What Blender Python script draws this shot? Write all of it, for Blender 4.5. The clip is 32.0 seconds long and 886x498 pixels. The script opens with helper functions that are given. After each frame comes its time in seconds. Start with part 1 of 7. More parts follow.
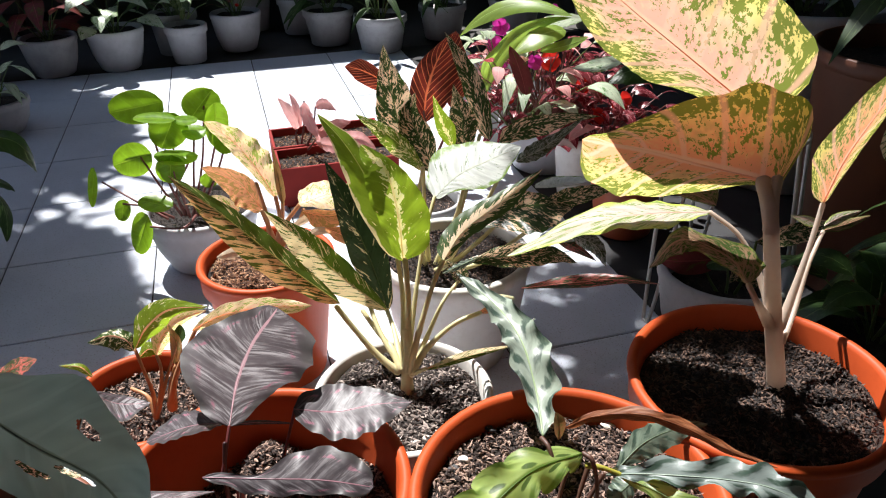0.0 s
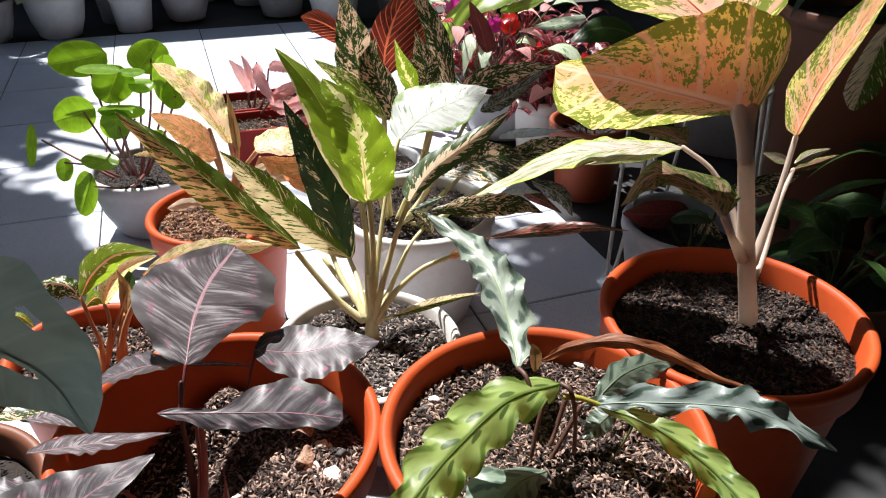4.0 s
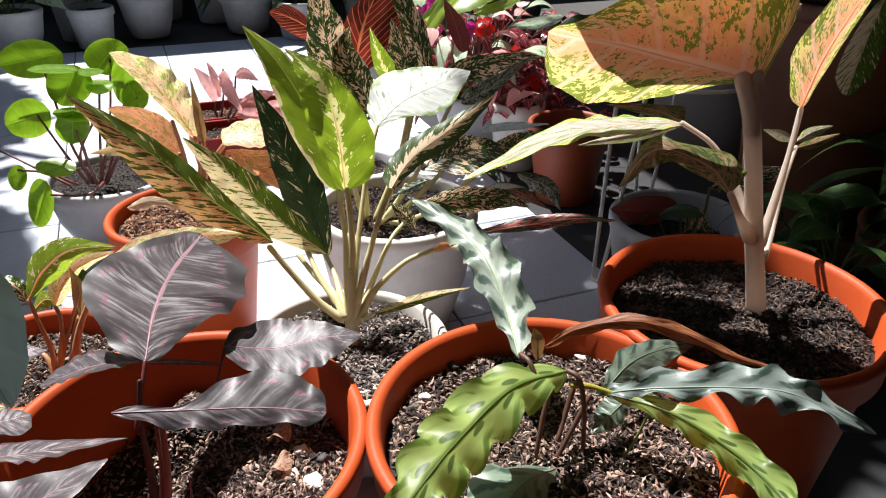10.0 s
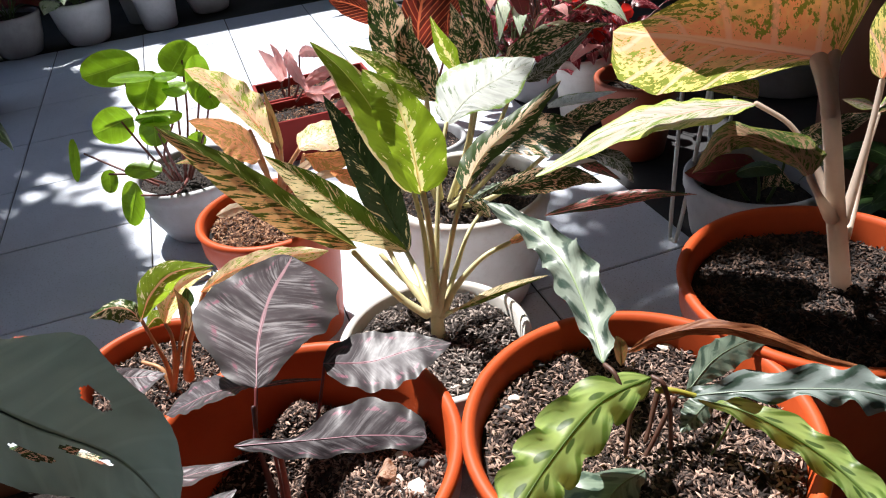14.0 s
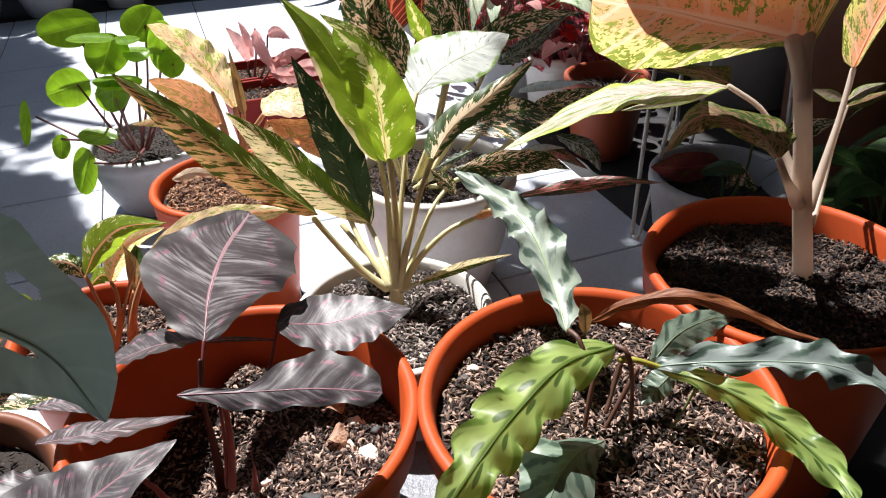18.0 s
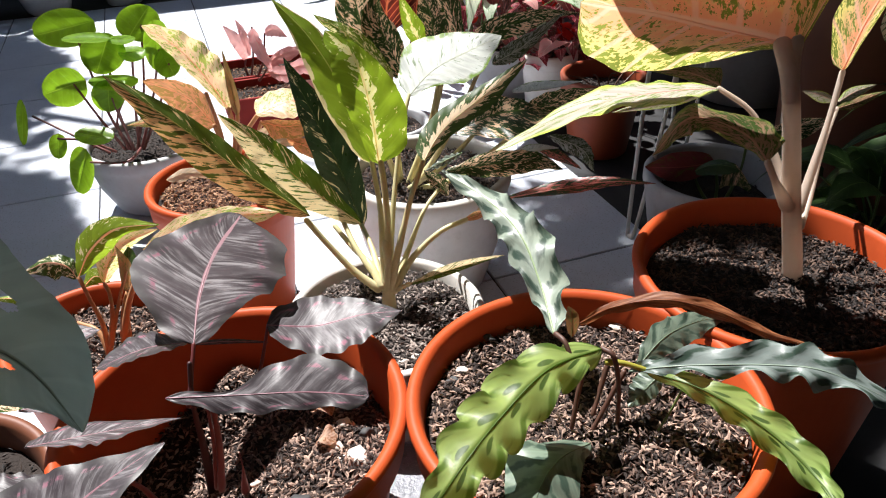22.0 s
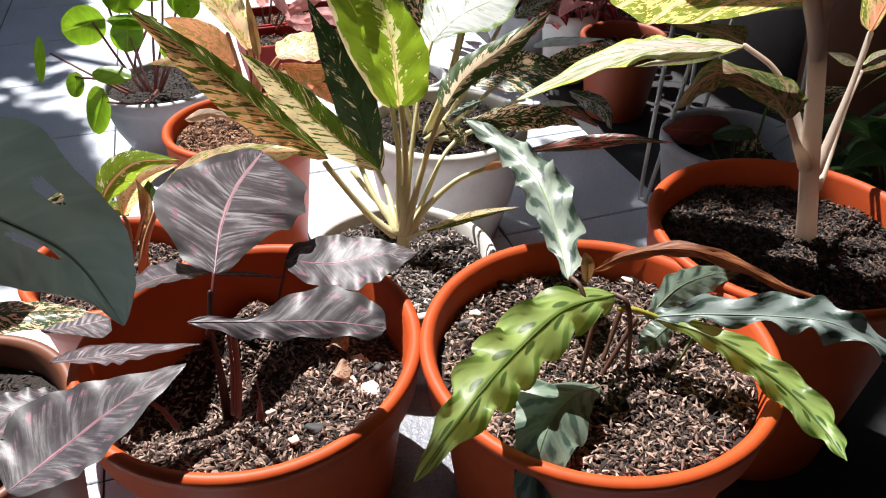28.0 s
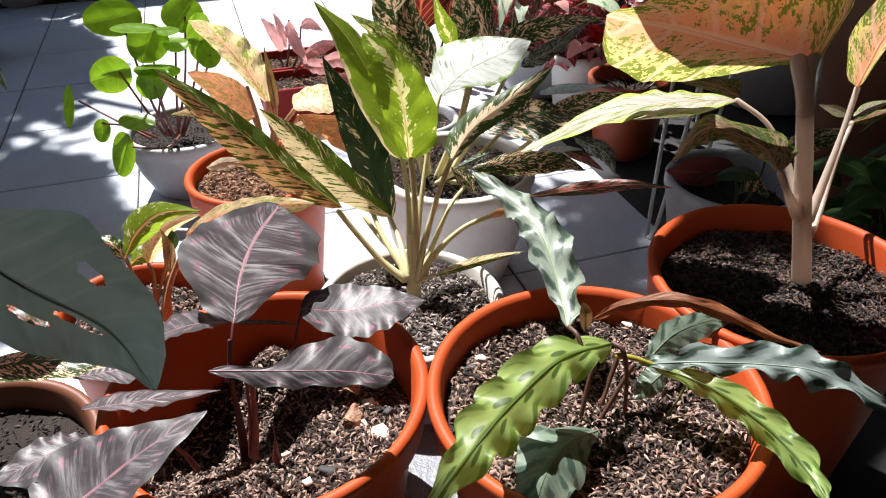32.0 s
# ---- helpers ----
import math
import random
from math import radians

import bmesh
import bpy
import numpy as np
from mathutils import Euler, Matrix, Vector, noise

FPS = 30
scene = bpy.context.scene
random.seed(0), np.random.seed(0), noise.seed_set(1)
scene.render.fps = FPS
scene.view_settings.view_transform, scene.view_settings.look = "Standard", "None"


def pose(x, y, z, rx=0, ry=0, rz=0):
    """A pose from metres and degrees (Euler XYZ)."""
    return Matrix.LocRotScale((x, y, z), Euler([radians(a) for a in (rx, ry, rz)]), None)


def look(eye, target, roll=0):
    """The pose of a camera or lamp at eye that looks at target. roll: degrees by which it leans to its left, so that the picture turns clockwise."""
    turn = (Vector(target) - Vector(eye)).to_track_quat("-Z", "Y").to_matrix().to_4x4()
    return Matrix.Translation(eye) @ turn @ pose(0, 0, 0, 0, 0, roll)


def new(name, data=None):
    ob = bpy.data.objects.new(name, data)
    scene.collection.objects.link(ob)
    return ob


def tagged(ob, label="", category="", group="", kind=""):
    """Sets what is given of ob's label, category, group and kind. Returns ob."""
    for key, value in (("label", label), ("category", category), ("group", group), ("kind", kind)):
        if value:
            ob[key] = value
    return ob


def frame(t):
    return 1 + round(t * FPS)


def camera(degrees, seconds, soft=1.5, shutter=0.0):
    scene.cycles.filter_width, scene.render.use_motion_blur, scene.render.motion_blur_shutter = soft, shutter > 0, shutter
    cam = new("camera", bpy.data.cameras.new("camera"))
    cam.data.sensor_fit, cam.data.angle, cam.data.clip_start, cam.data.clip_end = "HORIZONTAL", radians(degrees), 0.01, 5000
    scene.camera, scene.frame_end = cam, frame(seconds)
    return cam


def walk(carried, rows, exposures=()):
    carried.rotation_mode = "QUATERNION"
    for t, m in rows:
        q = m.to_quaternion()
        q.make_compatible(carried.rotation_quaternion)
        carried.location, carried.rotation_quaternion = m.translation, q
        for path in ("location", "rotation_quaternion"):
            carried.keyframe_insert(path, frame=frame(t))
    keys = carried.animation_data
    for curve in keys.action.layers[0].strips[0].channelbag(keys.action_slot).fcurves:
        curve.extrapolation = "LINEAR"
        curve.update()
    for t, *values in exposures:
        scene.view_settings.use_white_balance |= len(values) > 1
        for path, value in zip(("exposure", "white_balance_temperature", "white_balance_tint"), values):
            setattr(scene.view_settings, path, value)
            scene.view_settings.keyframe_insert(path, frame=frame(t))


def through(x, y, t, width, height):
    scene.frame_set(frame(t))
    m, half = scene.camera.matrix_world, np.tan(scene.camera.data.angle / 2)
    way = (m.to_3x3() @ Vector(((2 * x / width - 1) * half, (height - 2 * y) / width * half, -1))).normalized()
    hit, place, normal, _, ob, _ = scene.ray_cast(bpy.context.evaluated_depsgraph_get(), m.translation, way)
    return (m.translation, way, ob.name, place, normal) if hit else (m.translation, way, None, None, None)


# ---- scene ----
cam = camera(61.3, 32.0, soft=1.1)
# seconds, eye in metres, turn about x, y and z in degrees
ROWS = [
    (0.0, 0.0338, -0.0439, 0.7708, 60.63, 1.00, 2.63),
    (0.5, 0.0248, -0.0384, 0.7599, 60.41, 0.50, 2.67),
    (1.0, 0.0234, -0.0327, 0.7548, 60.03, 0.96, 2.27),
    (1.5, 0.0233, -0.0320, 0.7599, 60.68, 0.99, 1.74),
    (2.0, 0.0282, -0.0300, 0.7520, 60.51, 0.79, 0.61),
    (2.5, 0.0320, -0.0419, 0.7429, 61.74, -0.06, -0.37),
    (3.0, 0.0221, -0.0416, 0.7337, 60.15, -0.04, -0.69),
    (3.5, 0.0172, -0.0427, 0.7149, 59.56, -0.71, -0.81),
    (5.5, 0.0195, -0.0324, 0.7024, 60.67, 1.56, -1.47),
    (6.0, 0.0133, -0.0190, 0.6830, 59.25, 2.62, -3.87),
    (6.5, 0.0242, 0.0030, 0.6947, 53.86, 5.77, -7.07),
    (7.0, 0.0093, -0.0003, 0.7027, 55.13, 5.67, -5.91),
    (7.5, 0.0075, 0.0072, 0.6958, 56.46, 4.76, -5.14),
    (8.0, 0.0096, 0.0066, 0.6949, 57.75, 3.67, -4.68),
    (8.5, 0.0128, 0.0035, 0.6972, 60.22, 2.51, -3.42),
    (9.0, 0.0172, -0.0010, 0.6982, 63.60, 1.46, -2.99),
    (9.5, 0.0181, -0.0052, 0.6757, 60.89, 0.80, -3.19),
    (10.0, 0.0036, -0.0084, 0.6458, 61.82, -0.52, -3.23),
    (10.5, 0.0250, -0.0007, 0.6417, 59.20, 0.10, -5.38),
    (11.0, 0.0296, -0.0077, 0.6523, 58.26, 1.41, -5.22),
    (11.5, 0.0250, -0.0177, 0.6628, 56.72, 2.86, -3.85),
    (12.0, 0.0230, -0.0160, 0.6712, 55.99, 3.82, -3.76),
    (12.5, 0.0165, -0.0167, 0.6754, 55.55, 4.11, -3.71),
    (13.0, 0.0168, -0.0115, 0.6888, 55.85, 4.02, -3.34),
    (13.5, 0.0035, -0.0092, 0.7114, 55.82, 6.35, -1.27),
    (14.0, -0.0007, 0.0048, 0.7144, 56.93, 5.79, -0.68),
    (14.5, 0.0019, 0.0051, 0.7128, 60.32, 4.75, -0.47),
    (15.0, 0.0015, 0.0044, 0.6832, 62.11, 0.60, -2.55),
    (15.5, -0.0039, 0.0018, 0.6717, 60.08, 0.97, -2.54),
    (17.5, -0.0027, 0.0097, 0.6741, 59.16, 1.61, -3.29),
    (18.0, -0.0085, -0.0003, 0.6699, 57.66, 1.58, -1.73),
    (18.5, -0.0013, 0.0078, 0.6715, 56.46, 2.32, -1.52),
    (19.0, -0.0027, 0.0065, 0.6644, 56.67, 1.22, -1.20),
    (19.5, -0.0014, 0.0094, 0.6599, 56.45, 0.97, -1.23),
    (20.0, -0.0027, 0.0015, 0.6658, 56.72, 1.30, -0.90),
    (20.5, 0.0006, 0.0021, 0.6619, 57.25, 0.57, -1.37),
    (21.0, -0.0016, -0.0017, 0.6663, 56.89, 0.91, -1.32),
    (21.5, -0.0003, -0.0055, 0.6771, 57.06, 1.80, -1.28),
    (22.0, 0.0022, -0.0002, 0.6764, 57.32, 1.66, -1.63),
    (22.5, 0.0028, 0.0016, 0.6707, 56.83, 0.91, -1.98),
    (23.0, 0.0037, -0.0013, 0.6749, 56.81, 0.87, -2.03),
    (23.5, 0.0061, -0.0067, 0.6822, 57.66, 1.27, -1.96),
    (24.0, 0.0081, -0.0009, 0.6809, 56.18, 1.55, -2.68),
    (24.5, 0.0018, -0.0047, 0.6813, 56.12, 1.85, -1.85),
    (26.5, -0.0053, -0.0055, 0.6687, 55.35, 0.55, -1.71),
    (27.0, -0.0097, -0.0069, 0.6625, 54.84, 0.08, -1.25),
    (27.5, -0.0119, -0.0112, 0.6589, 54.58, -0.34, -0.41),
    (28.0, -0.0089, -0.0163, 0.6642, 54.73, -0.16, 0.07),
    (28.5, 0.0011, -0.0177, 0.6643, 54.65, -0.12, -0.27),
    (29.0, -0.0011, -0.0181, 0.6691, 53.90, 0.61, -0.36),
    (29.5, -0.0024, -0.0174, 0.6681, 53.96, 0.55, 0.09),
    (30.0, -0.0059, -0.0196, 0.6702, 55.44, 0.34, 0.04),
    (30.5, -0.0047, -0.0230, 0.6895, 55.96, 2.08, 0.38),
    (31.0, 0.0003, -0.0210, 0.6980, 56.73, 2.38, -0.27),
    (31.5, -0.0027, -0.0311, 0.7060, 57.30, 2.27, 0.97),
    (32.0, 0.0008, -0.0339, 0.7003, 56.79, 0.77, 1.02),
]
walk(cam, [(t, pose(*r)) for t, *r in ROWS])

# ---- light ----
SUN_AZ, SUN_EL = -35.0, 60.0          # degrees from +y towards +x, and above the horizon
TO_SUN = Vector((math.sin(radians(SUN_AZ)) * math.cos(radians(SUN_EL)), math.cos(radians(SUN_AZ)) * math.cos(radians(SUN_EL)), math.sin(radians(SUN_EL))))
world = bpy.data.worlds.new("sky")
scene.world = world
world.use_nodes = True
sky = world.node_tree.nodes.new("ShaderNodeTexSky")
sky.sky_type, sky.sun_disc, sky.sun_elevation, sky.sun_rotation = "NISHITA", False, radians(SUN_EL), radians(SUN_AZ)
world.node_tree.links.new(sky.outputs[0], world.node_tree.nodes["Background"].inputs[0])
world.node_tree.nodes["Background"].inputs[1].default_value = 0.057
sun = new("sun", bpy.data.lights.new("sun", "SUN"))
sun.data.energy, sun.data.angle, sun.data.color = 4.5, radians(0.53), (1.0, 0.97, 0.95)
sun.matrix_world = look(TO_SUN * 10, (0, 0, 0))
scene.view_settings.exposure = 1.22


# ---- materials ----
class Nodes:
    """Short hand for building a node material."""

    def __init__(self, name):
        self.mat = bpy.data.materials.new(name)
        self.mat.use_nodes = True
        self.tree = self.mat.node_tree
        self.bsdf = self.tree.nodes["Principled BSDF"]
        self.out = self.tree.nodes["Material Output"]

    def node(self, kind, **sockets):
        n = self.tree.nodes.new("ShaderNode" + kind)
        for key, value in sockets.items():
            self.put(n, key, value)
        return n

    def put(self, n, key, value):
        socket = n.inputs[int(key[1:])] if key[0] == "i" and key[1:].isdigit() else n.inputs[key.replace("_", " ")]
        if isinstance(value, bpy.types.NodeSocket):
            self.tree.links.new(value, socket)
        elif isinstance(value, tuple) and len(value) == 3 and socket.type == "RGBA":
            socket.default_value = (*value, 1)
        else:
            socket.default_value = value

    def math(self, op, a, b=0.0, c=0.0, clamp=False):
        n = self.tree.nodes.new("ShaderNodeMath")
        n.operation, n.use_clamp = op, clamp
        for i, value in enumerate((a, b, c)):
            self.put(n, "i%d" % i, value)
        return n.outputs[0]

    def step(self, value, lo, hi):
        """0 below lo, 1 above hi, smooth between (lo may be the larger)."""
        n = self.node("MapRange", i0=value)
        n.interpolation_type = "SMOOTHSTEP"
        n.inputs[1].default_value, n.inputs[2].default_value = min(lo, hi), max(lo, hi)
        n.inputs[3].default_value, n.inputs[4].default_value = (0, 1) if lo < hi else (1, 0)
        return n.outputs[0]

    def mix(self, factor, a, b, blend="MIX"):
        n = self.tree.nodes.new("ShaderNodeMix")
        n.data_type, n.blend_type = "RGBA", blend
        self.put(n, "i0", factor)
        self.put(n, "i6", a)
        self.put(n, "i7", b)
        return n.outputs[2]

    def noise(self, vector=None, scale=5.0, detail=3.0, rough=0.55, distort=0.0):
        n = self.node("TexNoise", Scale=scale, Detail=detail, Roughness=rough, Distortion=distort)
        if vector is not None:
            self.put(n, "Vector", vector)
        return n.outputs[0]

    def bump(self, height, strength=0.3, distance=0.002):
        n = self.node("Bump", Strength=strength, Distance=distance, Height=height)
        self.put(self.bsdf, "Normal", n.outputs[0])
        return n.outputs[0]

    def finish(self, color, rough=0.5, **rest):
        self.put(self.bsdf, "Base_Color", color)
        self.put(self.bsdf, "Roughness", rough)
        for key, value in rest.items():
            self.put(self.bsdf, key, value)
        return self.mat


def leaf_material(name, base, blotch=None, lo=0.5, hi=0.54, scale=(3.0, 16.0), rib=None, rib_w=0.05, margin=None, margin_at=(0.75, 0.95),
                  heart=None, heart_at=(0.0, 0.5), veins=11, vein_mix=0.15, rough=0.36, through=0.38, glow=None, special="", skew=0.16, relief=0.22, gain=2.0, shine=0.5, ragged=0.0, rimward=0.0, vein_color=None, half=None, half_blotch=None, half_at=(0.52, 0.55), silver_tone=(0.19, 0.178, 0.184)):
    """A leaf: ground colour, blotches that run along the side veins, margin, midrib and veins; light passes through the blade."""
    m = Nodes(name)
    uv = m.node("SeparateXYZ", Vector=m.node("UVMap").outputs[0])
    u, v = uv.outputs[0], uv.outputs[1]
    rnd = m.node("ObjectInfo").outputs["Random"]
    side = m.math("SUBTRACT", u, 0.5)
    a = m.math("MULTIPLY", m.math("ABSOLUTE", side), 2.0)
    run = m.math("SUBTRACT", v, m.math("MULTIPLY", a, skew))
    wob = m.noise(m.node("CombineXYZ", X=m.math("MULTIPLY", u, 5.0), Y=m.math("MULTIPLY", v, 9.0), Z=m.math("MULTIPLY", rnd, 31.0)).outputs[0], 1.0, 3.0)
    flow = m.node("CombineXYZ", X=m.math("MULTIPLY_ADD", a, scale[0], m.math("MULTIPLY", m.math("SIGN", side), 3.0)), Y=m.math("MULTIPLY", run, scale[1]), Z=m.math("MULTIPLY", rnd, 53.0)).outputs[0]
    color = base
    tone = m.noise(flow, 0.35, 2.0)
    color = m.mix(m.step(tone, 0.35, 0.7), color, tuple(c * 0.72 for c in base))
    if heart:
        edge = m.math("ADD", m.math("ADD", a, m.math("MULTIPLY", m.math("SUBTRACT", wob, 0.5), 0.9)), m.math("MULTIPLY", m.math("SUBTRACT", m.noise(flow, 0.8, 3.0), 0.5), ragged))
        color = m.mix(m.step(edge, heart_at[1], heart_at[0]), color, heart)
    if margin:
        edge = m.math("ADD", a, m.math("MULTIPLY", m.math("SUBTRACT", wob, 0.5), 0.7))
        color = m.mix(m.step(edge, *margin_at), color, margin)
    if blotch:
        spots = m.noise(flow, 1.0, 4.0, 0.62, 0.15)
        patch = m.noise(flow, 0.22, 2.0)
        color = m.mix(m.step(m.math("ADD", m.math("MULTIPLY", m.math("SUBTRACT", a, 0.5), rimward), m.math("MULTIPLY_ADD", m.math("SUBTRACT", patch, 0.5), 0.5, spots)), lo, hi), color, blotch)
    if half:
        other = m.noise(flow, 0.8, 4.0, 0.6, 0.2)
        shade = m.mix(m.step(other, *half_at), half, half_blotch)
        color = m.mix(m.step(m.math("ADD", side, m.math("MULTIPLY", m.math("SUBTRACT", m.noise(flow, 0.6, 3.0), 0.5), 0.5)), 0.03, -0.03), color, shade)
    wave = m.math("SINE", m.math("MULTIPLY", run, veins * 6.2832))
    crease = m.step(wave, 0.8, 1.0)
    color = m.mix(m.math("MULTIPLY", crease, vein_mix), color, vein_color or tuple(min(1.0, c * 1.6 + 0.02) for c in base))
    gloss = rough
    if special == "purple":
        swing = m.math("MULTIPLY", m.math("SUBTRACT", wob, 0.5), 3.6)
        band = m.math("ADD", m.math("SINE", m.math("MULTIPLY", run, 5.5 * 6.2832)), swing)
        fine = m.noise(m.node("CombineXYZ", X=m.math("MULTIPLY", a, 1.6), Y=m.math("MULTIPLY", run, 46.0), Z=m.math("MULTIPLY", rnd, 9.0)).outputs[0], 1.0, 4.0, 0.6)
        place = m.math("SUBTRACT", m.math("ADD", a, m.math("MULTIPLY", m.math("ABSOLUTE", m.math("SUBTRACT", v, 0.45)), 0.50)), m.math("MULTIPLY_ADD", wob, 0.5, 0.52))
        silver = m.math("MULTIPLY", m.math("MULTIPLY", m.step(band, -1.7, 0.9), m.step(fine, 0.40, 0.66)), m.step(place, 0.20, -0.06))
        color = m.mix(m.math("MULTIPLY", silver, 0.70), color, silver_tone)
        color = m.mix(m.math("MULTIPLY", m.step(place, 0.10, 0.28), 0.5), color, (0.065, 0.065, 0.06))
        ring = m.math("ABSOLUTE", place)
        color = m.mix(m.math("MULTIPLY", m.math("MULTIPLY", m.step(ring, 0.075, 0.02), m.step(fine, 0.42, 0.58)), m.step(band, -0.8, 0.8)), color, (0.27, 0.11, 0.15))
    if special == "ovals":
        beat = m.math("SUBTRACT", m.math("FRACT", m.math("ADD", m.math("MULTIPLY", run, 6.5), m.math("MULTIPLY", m.math("SIGN", side), 0.2))), 0.5)
        off = m.math("SUBTRACT", a, m.math("MULTIPLY_ADD", wob, 0.25, 0.13))
        far = m.math("ADD", m.math("POWER", m.math("DIVIDE", beat, 0.19), 2.0), m.math("POWER", m.math("DIVIDE", off, 0.125), 2.0))
        lane = m.math("SINE", m.math("MULTIPLY", run, 6.5 * 6.2832))
        color = m.mix(m.math("MULTIPLY", m.step(lane, 0.2, 0.9), m.step(a, 0.35, 0.75)), color, (0.085, 0.155, 0.025))
        color = m.mix(m.step(a, 0.16, 0.04), color, (0.10, 0.17, 0.03))
        color = m.mix(m.step(m.math("ADD", far, m.math("MULTIPLY", m.math("SUBTRACT", wob, 0.5), 0.8)), 1.3, 0.6), color, (0.060, 0.115, 0.028))
        streak = m.noise(m.node("CombineXYZ", X=m.math("MULTIPLY", a, 2.0), Y=m.math("MULTIPLY", run, 26.0), Z=rnd).outputs[0], 1.0, 3.0)
        color = m.mix(m.math("MULTIPLY", m.step(streak, 0.5, 0.7), m.step(a, 0.5, 0.9)), color, (0.07, 0.13, 0.025))
    if special == "herring":
        beat = m.math("SINE", m.math("MULTIPLY", run, 6.5 * 6.2832))
        streak = m.noise(m.node("CombineXYZ", X=m.math("MULTIPLY", a, 2.0), Y=m.math("MULTIPLY", run, 30.0), Z=m.math("MULTIPLY", rnd, 7.0)).outputs[0], 1.0, 3.0)
        dark = m.math("ADD", m.math("MULTIPLY", beat, 0.6), m.math("MULTIPLY", m.math("SUBTRACT", wob, 0.5), 3.0))
        color = m.mix(m.math("MULTIPLY", m.step(dark, -0.05, 0.5), m.step(a, 0.10, 0.30)), color, (0.045, 0.075, 0.055))
        color = m.mix(m.math("MULTIPLY", m.step(streak, 0.45, 0.7), 0.5), color, tuple(c * 0.55 for c in base))
    if rib:
        color = m.mix(m.step(m.math("ADD", a, m.math("MULTIPLY", m.math("SUBTRACT", wob, 0.5), rib_w)), rib_w, rib_w * 0.4), color, rib)
    # faint scuffs and dust
    geo = m.node("TexCoord").outputs["Object"]
    dust = m.noise(geo, 160.0, 4.0, 0.7)
    color = m.mix(m.math("MULTIPLY", m.step(dust, 0.52, 0.75), 0.05), color, (0.42, 0.40, 0.36))
    normal = m.bump(m.math("ADD", m.math("MULTIPLY", wave, relief), m.math("MULTIPLY", dust, 0.4)), 0.30, 0.0010)
    m.finish(color, m.math("MULTIPLY_ADD", dust, 0.22, gloss - 0.08), IOR=1.42, Specular_IOR_Level=shine)
    if through:
        passing = m.mix(0.15, color, glow) if glow else color
        warm = m.mix(1.0, passing, tuple(gain * c for c in (1.0, 0.98, 0.93)), "MULTIPLY")
        t = m.node("BsdfTranslucent", Color=warm)
        m.tree.links.new(normal, t.inputs["Normal"])
        mixed = m.node("MixShader", i0=through, i1=m.bsdf.outputs[0], i2=t.outputs[0])
        m.tree.links.new(mixed.outputs[0], m.out.inputs[0])
    return m.mat


def plain_material(name, base, dark=None, scale=40.0, rough=0.5, bump=0.15, amount=0.5, distance=0.001, through=0.0, fleck=None, **rest):
    """A surface with stains at two scales and a fine relief."""
    m = Nodes(name)
    geo = m.node("TexCoord").outputs["Object"]
    big, small = m.noise(geo, scale * 0.2, 4.0, 0.6), m.noise(geo, scale * 3.0, 4.0, 0.65)
    dark = dark or tuple(c * 0.55 for c in base)
    color = m.mix(m.math("MULTIPLY", m.step(big, 0.38, 0.72), amount), base, dark)
    color = m.mix(m.math("MULTIPLY", m.step(small, 0.45, 0.75), amount * 0.5), color, dark)
    if fleck:
        color = m.mix(m.step(m.noise(geo, scale * 14, 2.0), 0.6, 0.66), color, fleck)
    m.bump(m.math("ADD", small, m.math("MULTIPLY", big, 0.6)), bump, distance)
    m.finish(color, m.math("MULTIPLY_ADD", big, 0.25, rough - 0.12), **rest)
    if through:
        t = m.node("BsdfTranslucent", Color=color)
        mixed = m.node("MixShader", i0=through, i1=m.bsdf.outputs[0], i2=t.outputs[0])
        m.tree.links.new(mixed.outputs[0], m.out.inputs[0])
    return m.mat


def chip_material(name, dark, light):
    m = Nodes(name)
    rnd = m.node("NewGeometry").outputs["Random Per Island"]
    geo = m.node("TexCoord").outputs["Object"]
    color = m.mix(m.math("POWER", rnd, 1.5), dark, light)
    color = m.mix(m.step(m.math("FRACT", m.math("MULTIPLY", rnd, 7.31)), 0.34, 0.30), color, tuple(0.25 * c for c in dark))
    color = m.mix(m.math("MULTIPLY", m.noise(geo, 900.0, 2.0), 0.5), color, dark)
    return m.finish(color, 0.75)


m_green = leaf_material("green_cream_leaf", (0.075, 0.135, 0.014), (0.84, 0.66, 0.42), 0.60, 0.62, (2.6, 46.0), rib=(0.70, 0.60, 0.32), rib_w=0.04, margin=(0.035, 0.08, 0.008), margin_at=(0.75, 1.0), through=0.38, glow=(0.34, 0.46, 0.03), gain=1.5, half=(0.86, 0.70, 0.44), half_blotch=(0.05, 0.10, 0.012), half_at=(0.56, 0.58))
m_green_low = leaf_material("green_orange_leaf", (0.070, 0.120, 0.014), (0.80, 0.62, 0.34), 0.62, 0.64, (2.4, 46.0), rib=(0.40, 0.36, 0.10), rib_w=0.03, through=0.36, glow=(0.40, 0.42, 0.04), gain=1.5, half=(0.78, 0.44, 0.22), half_blotch=(0.045, 0.055, 0.012), half_at=(0.50, 0.53))
m_green_half = leaf_material("half_green_half_cream_leaf", (0.050, 0.095, 0.022), (0.72, 0.60, 0.40), 0.68, 0.70, (2.5, 34.0), rib=(0.62, 0.52, 0.30), rib_w=0.06, heart=(0.84, 0.66, 0.46), heart_at=(0.34, 0.46), ragged=2.0, through=0.34, gain=1.5)
m_lime = leaf_material("lime_leaf", (0.20, 0.31, 0.020), (0.80, 0.76, 0.40), 0.66, 0.68, (5.0, 30.0), rib=(0.80, 0.70, 0.38), rib_w=0.07, heart=(0.86, 0.80, 0.44), heart_at=(0.10, 0.16), ragged=1.5, veins=8, vein_mix=0.2, through=0.46, glow=(0.40, 0.52, 0.03), relief=0.45)
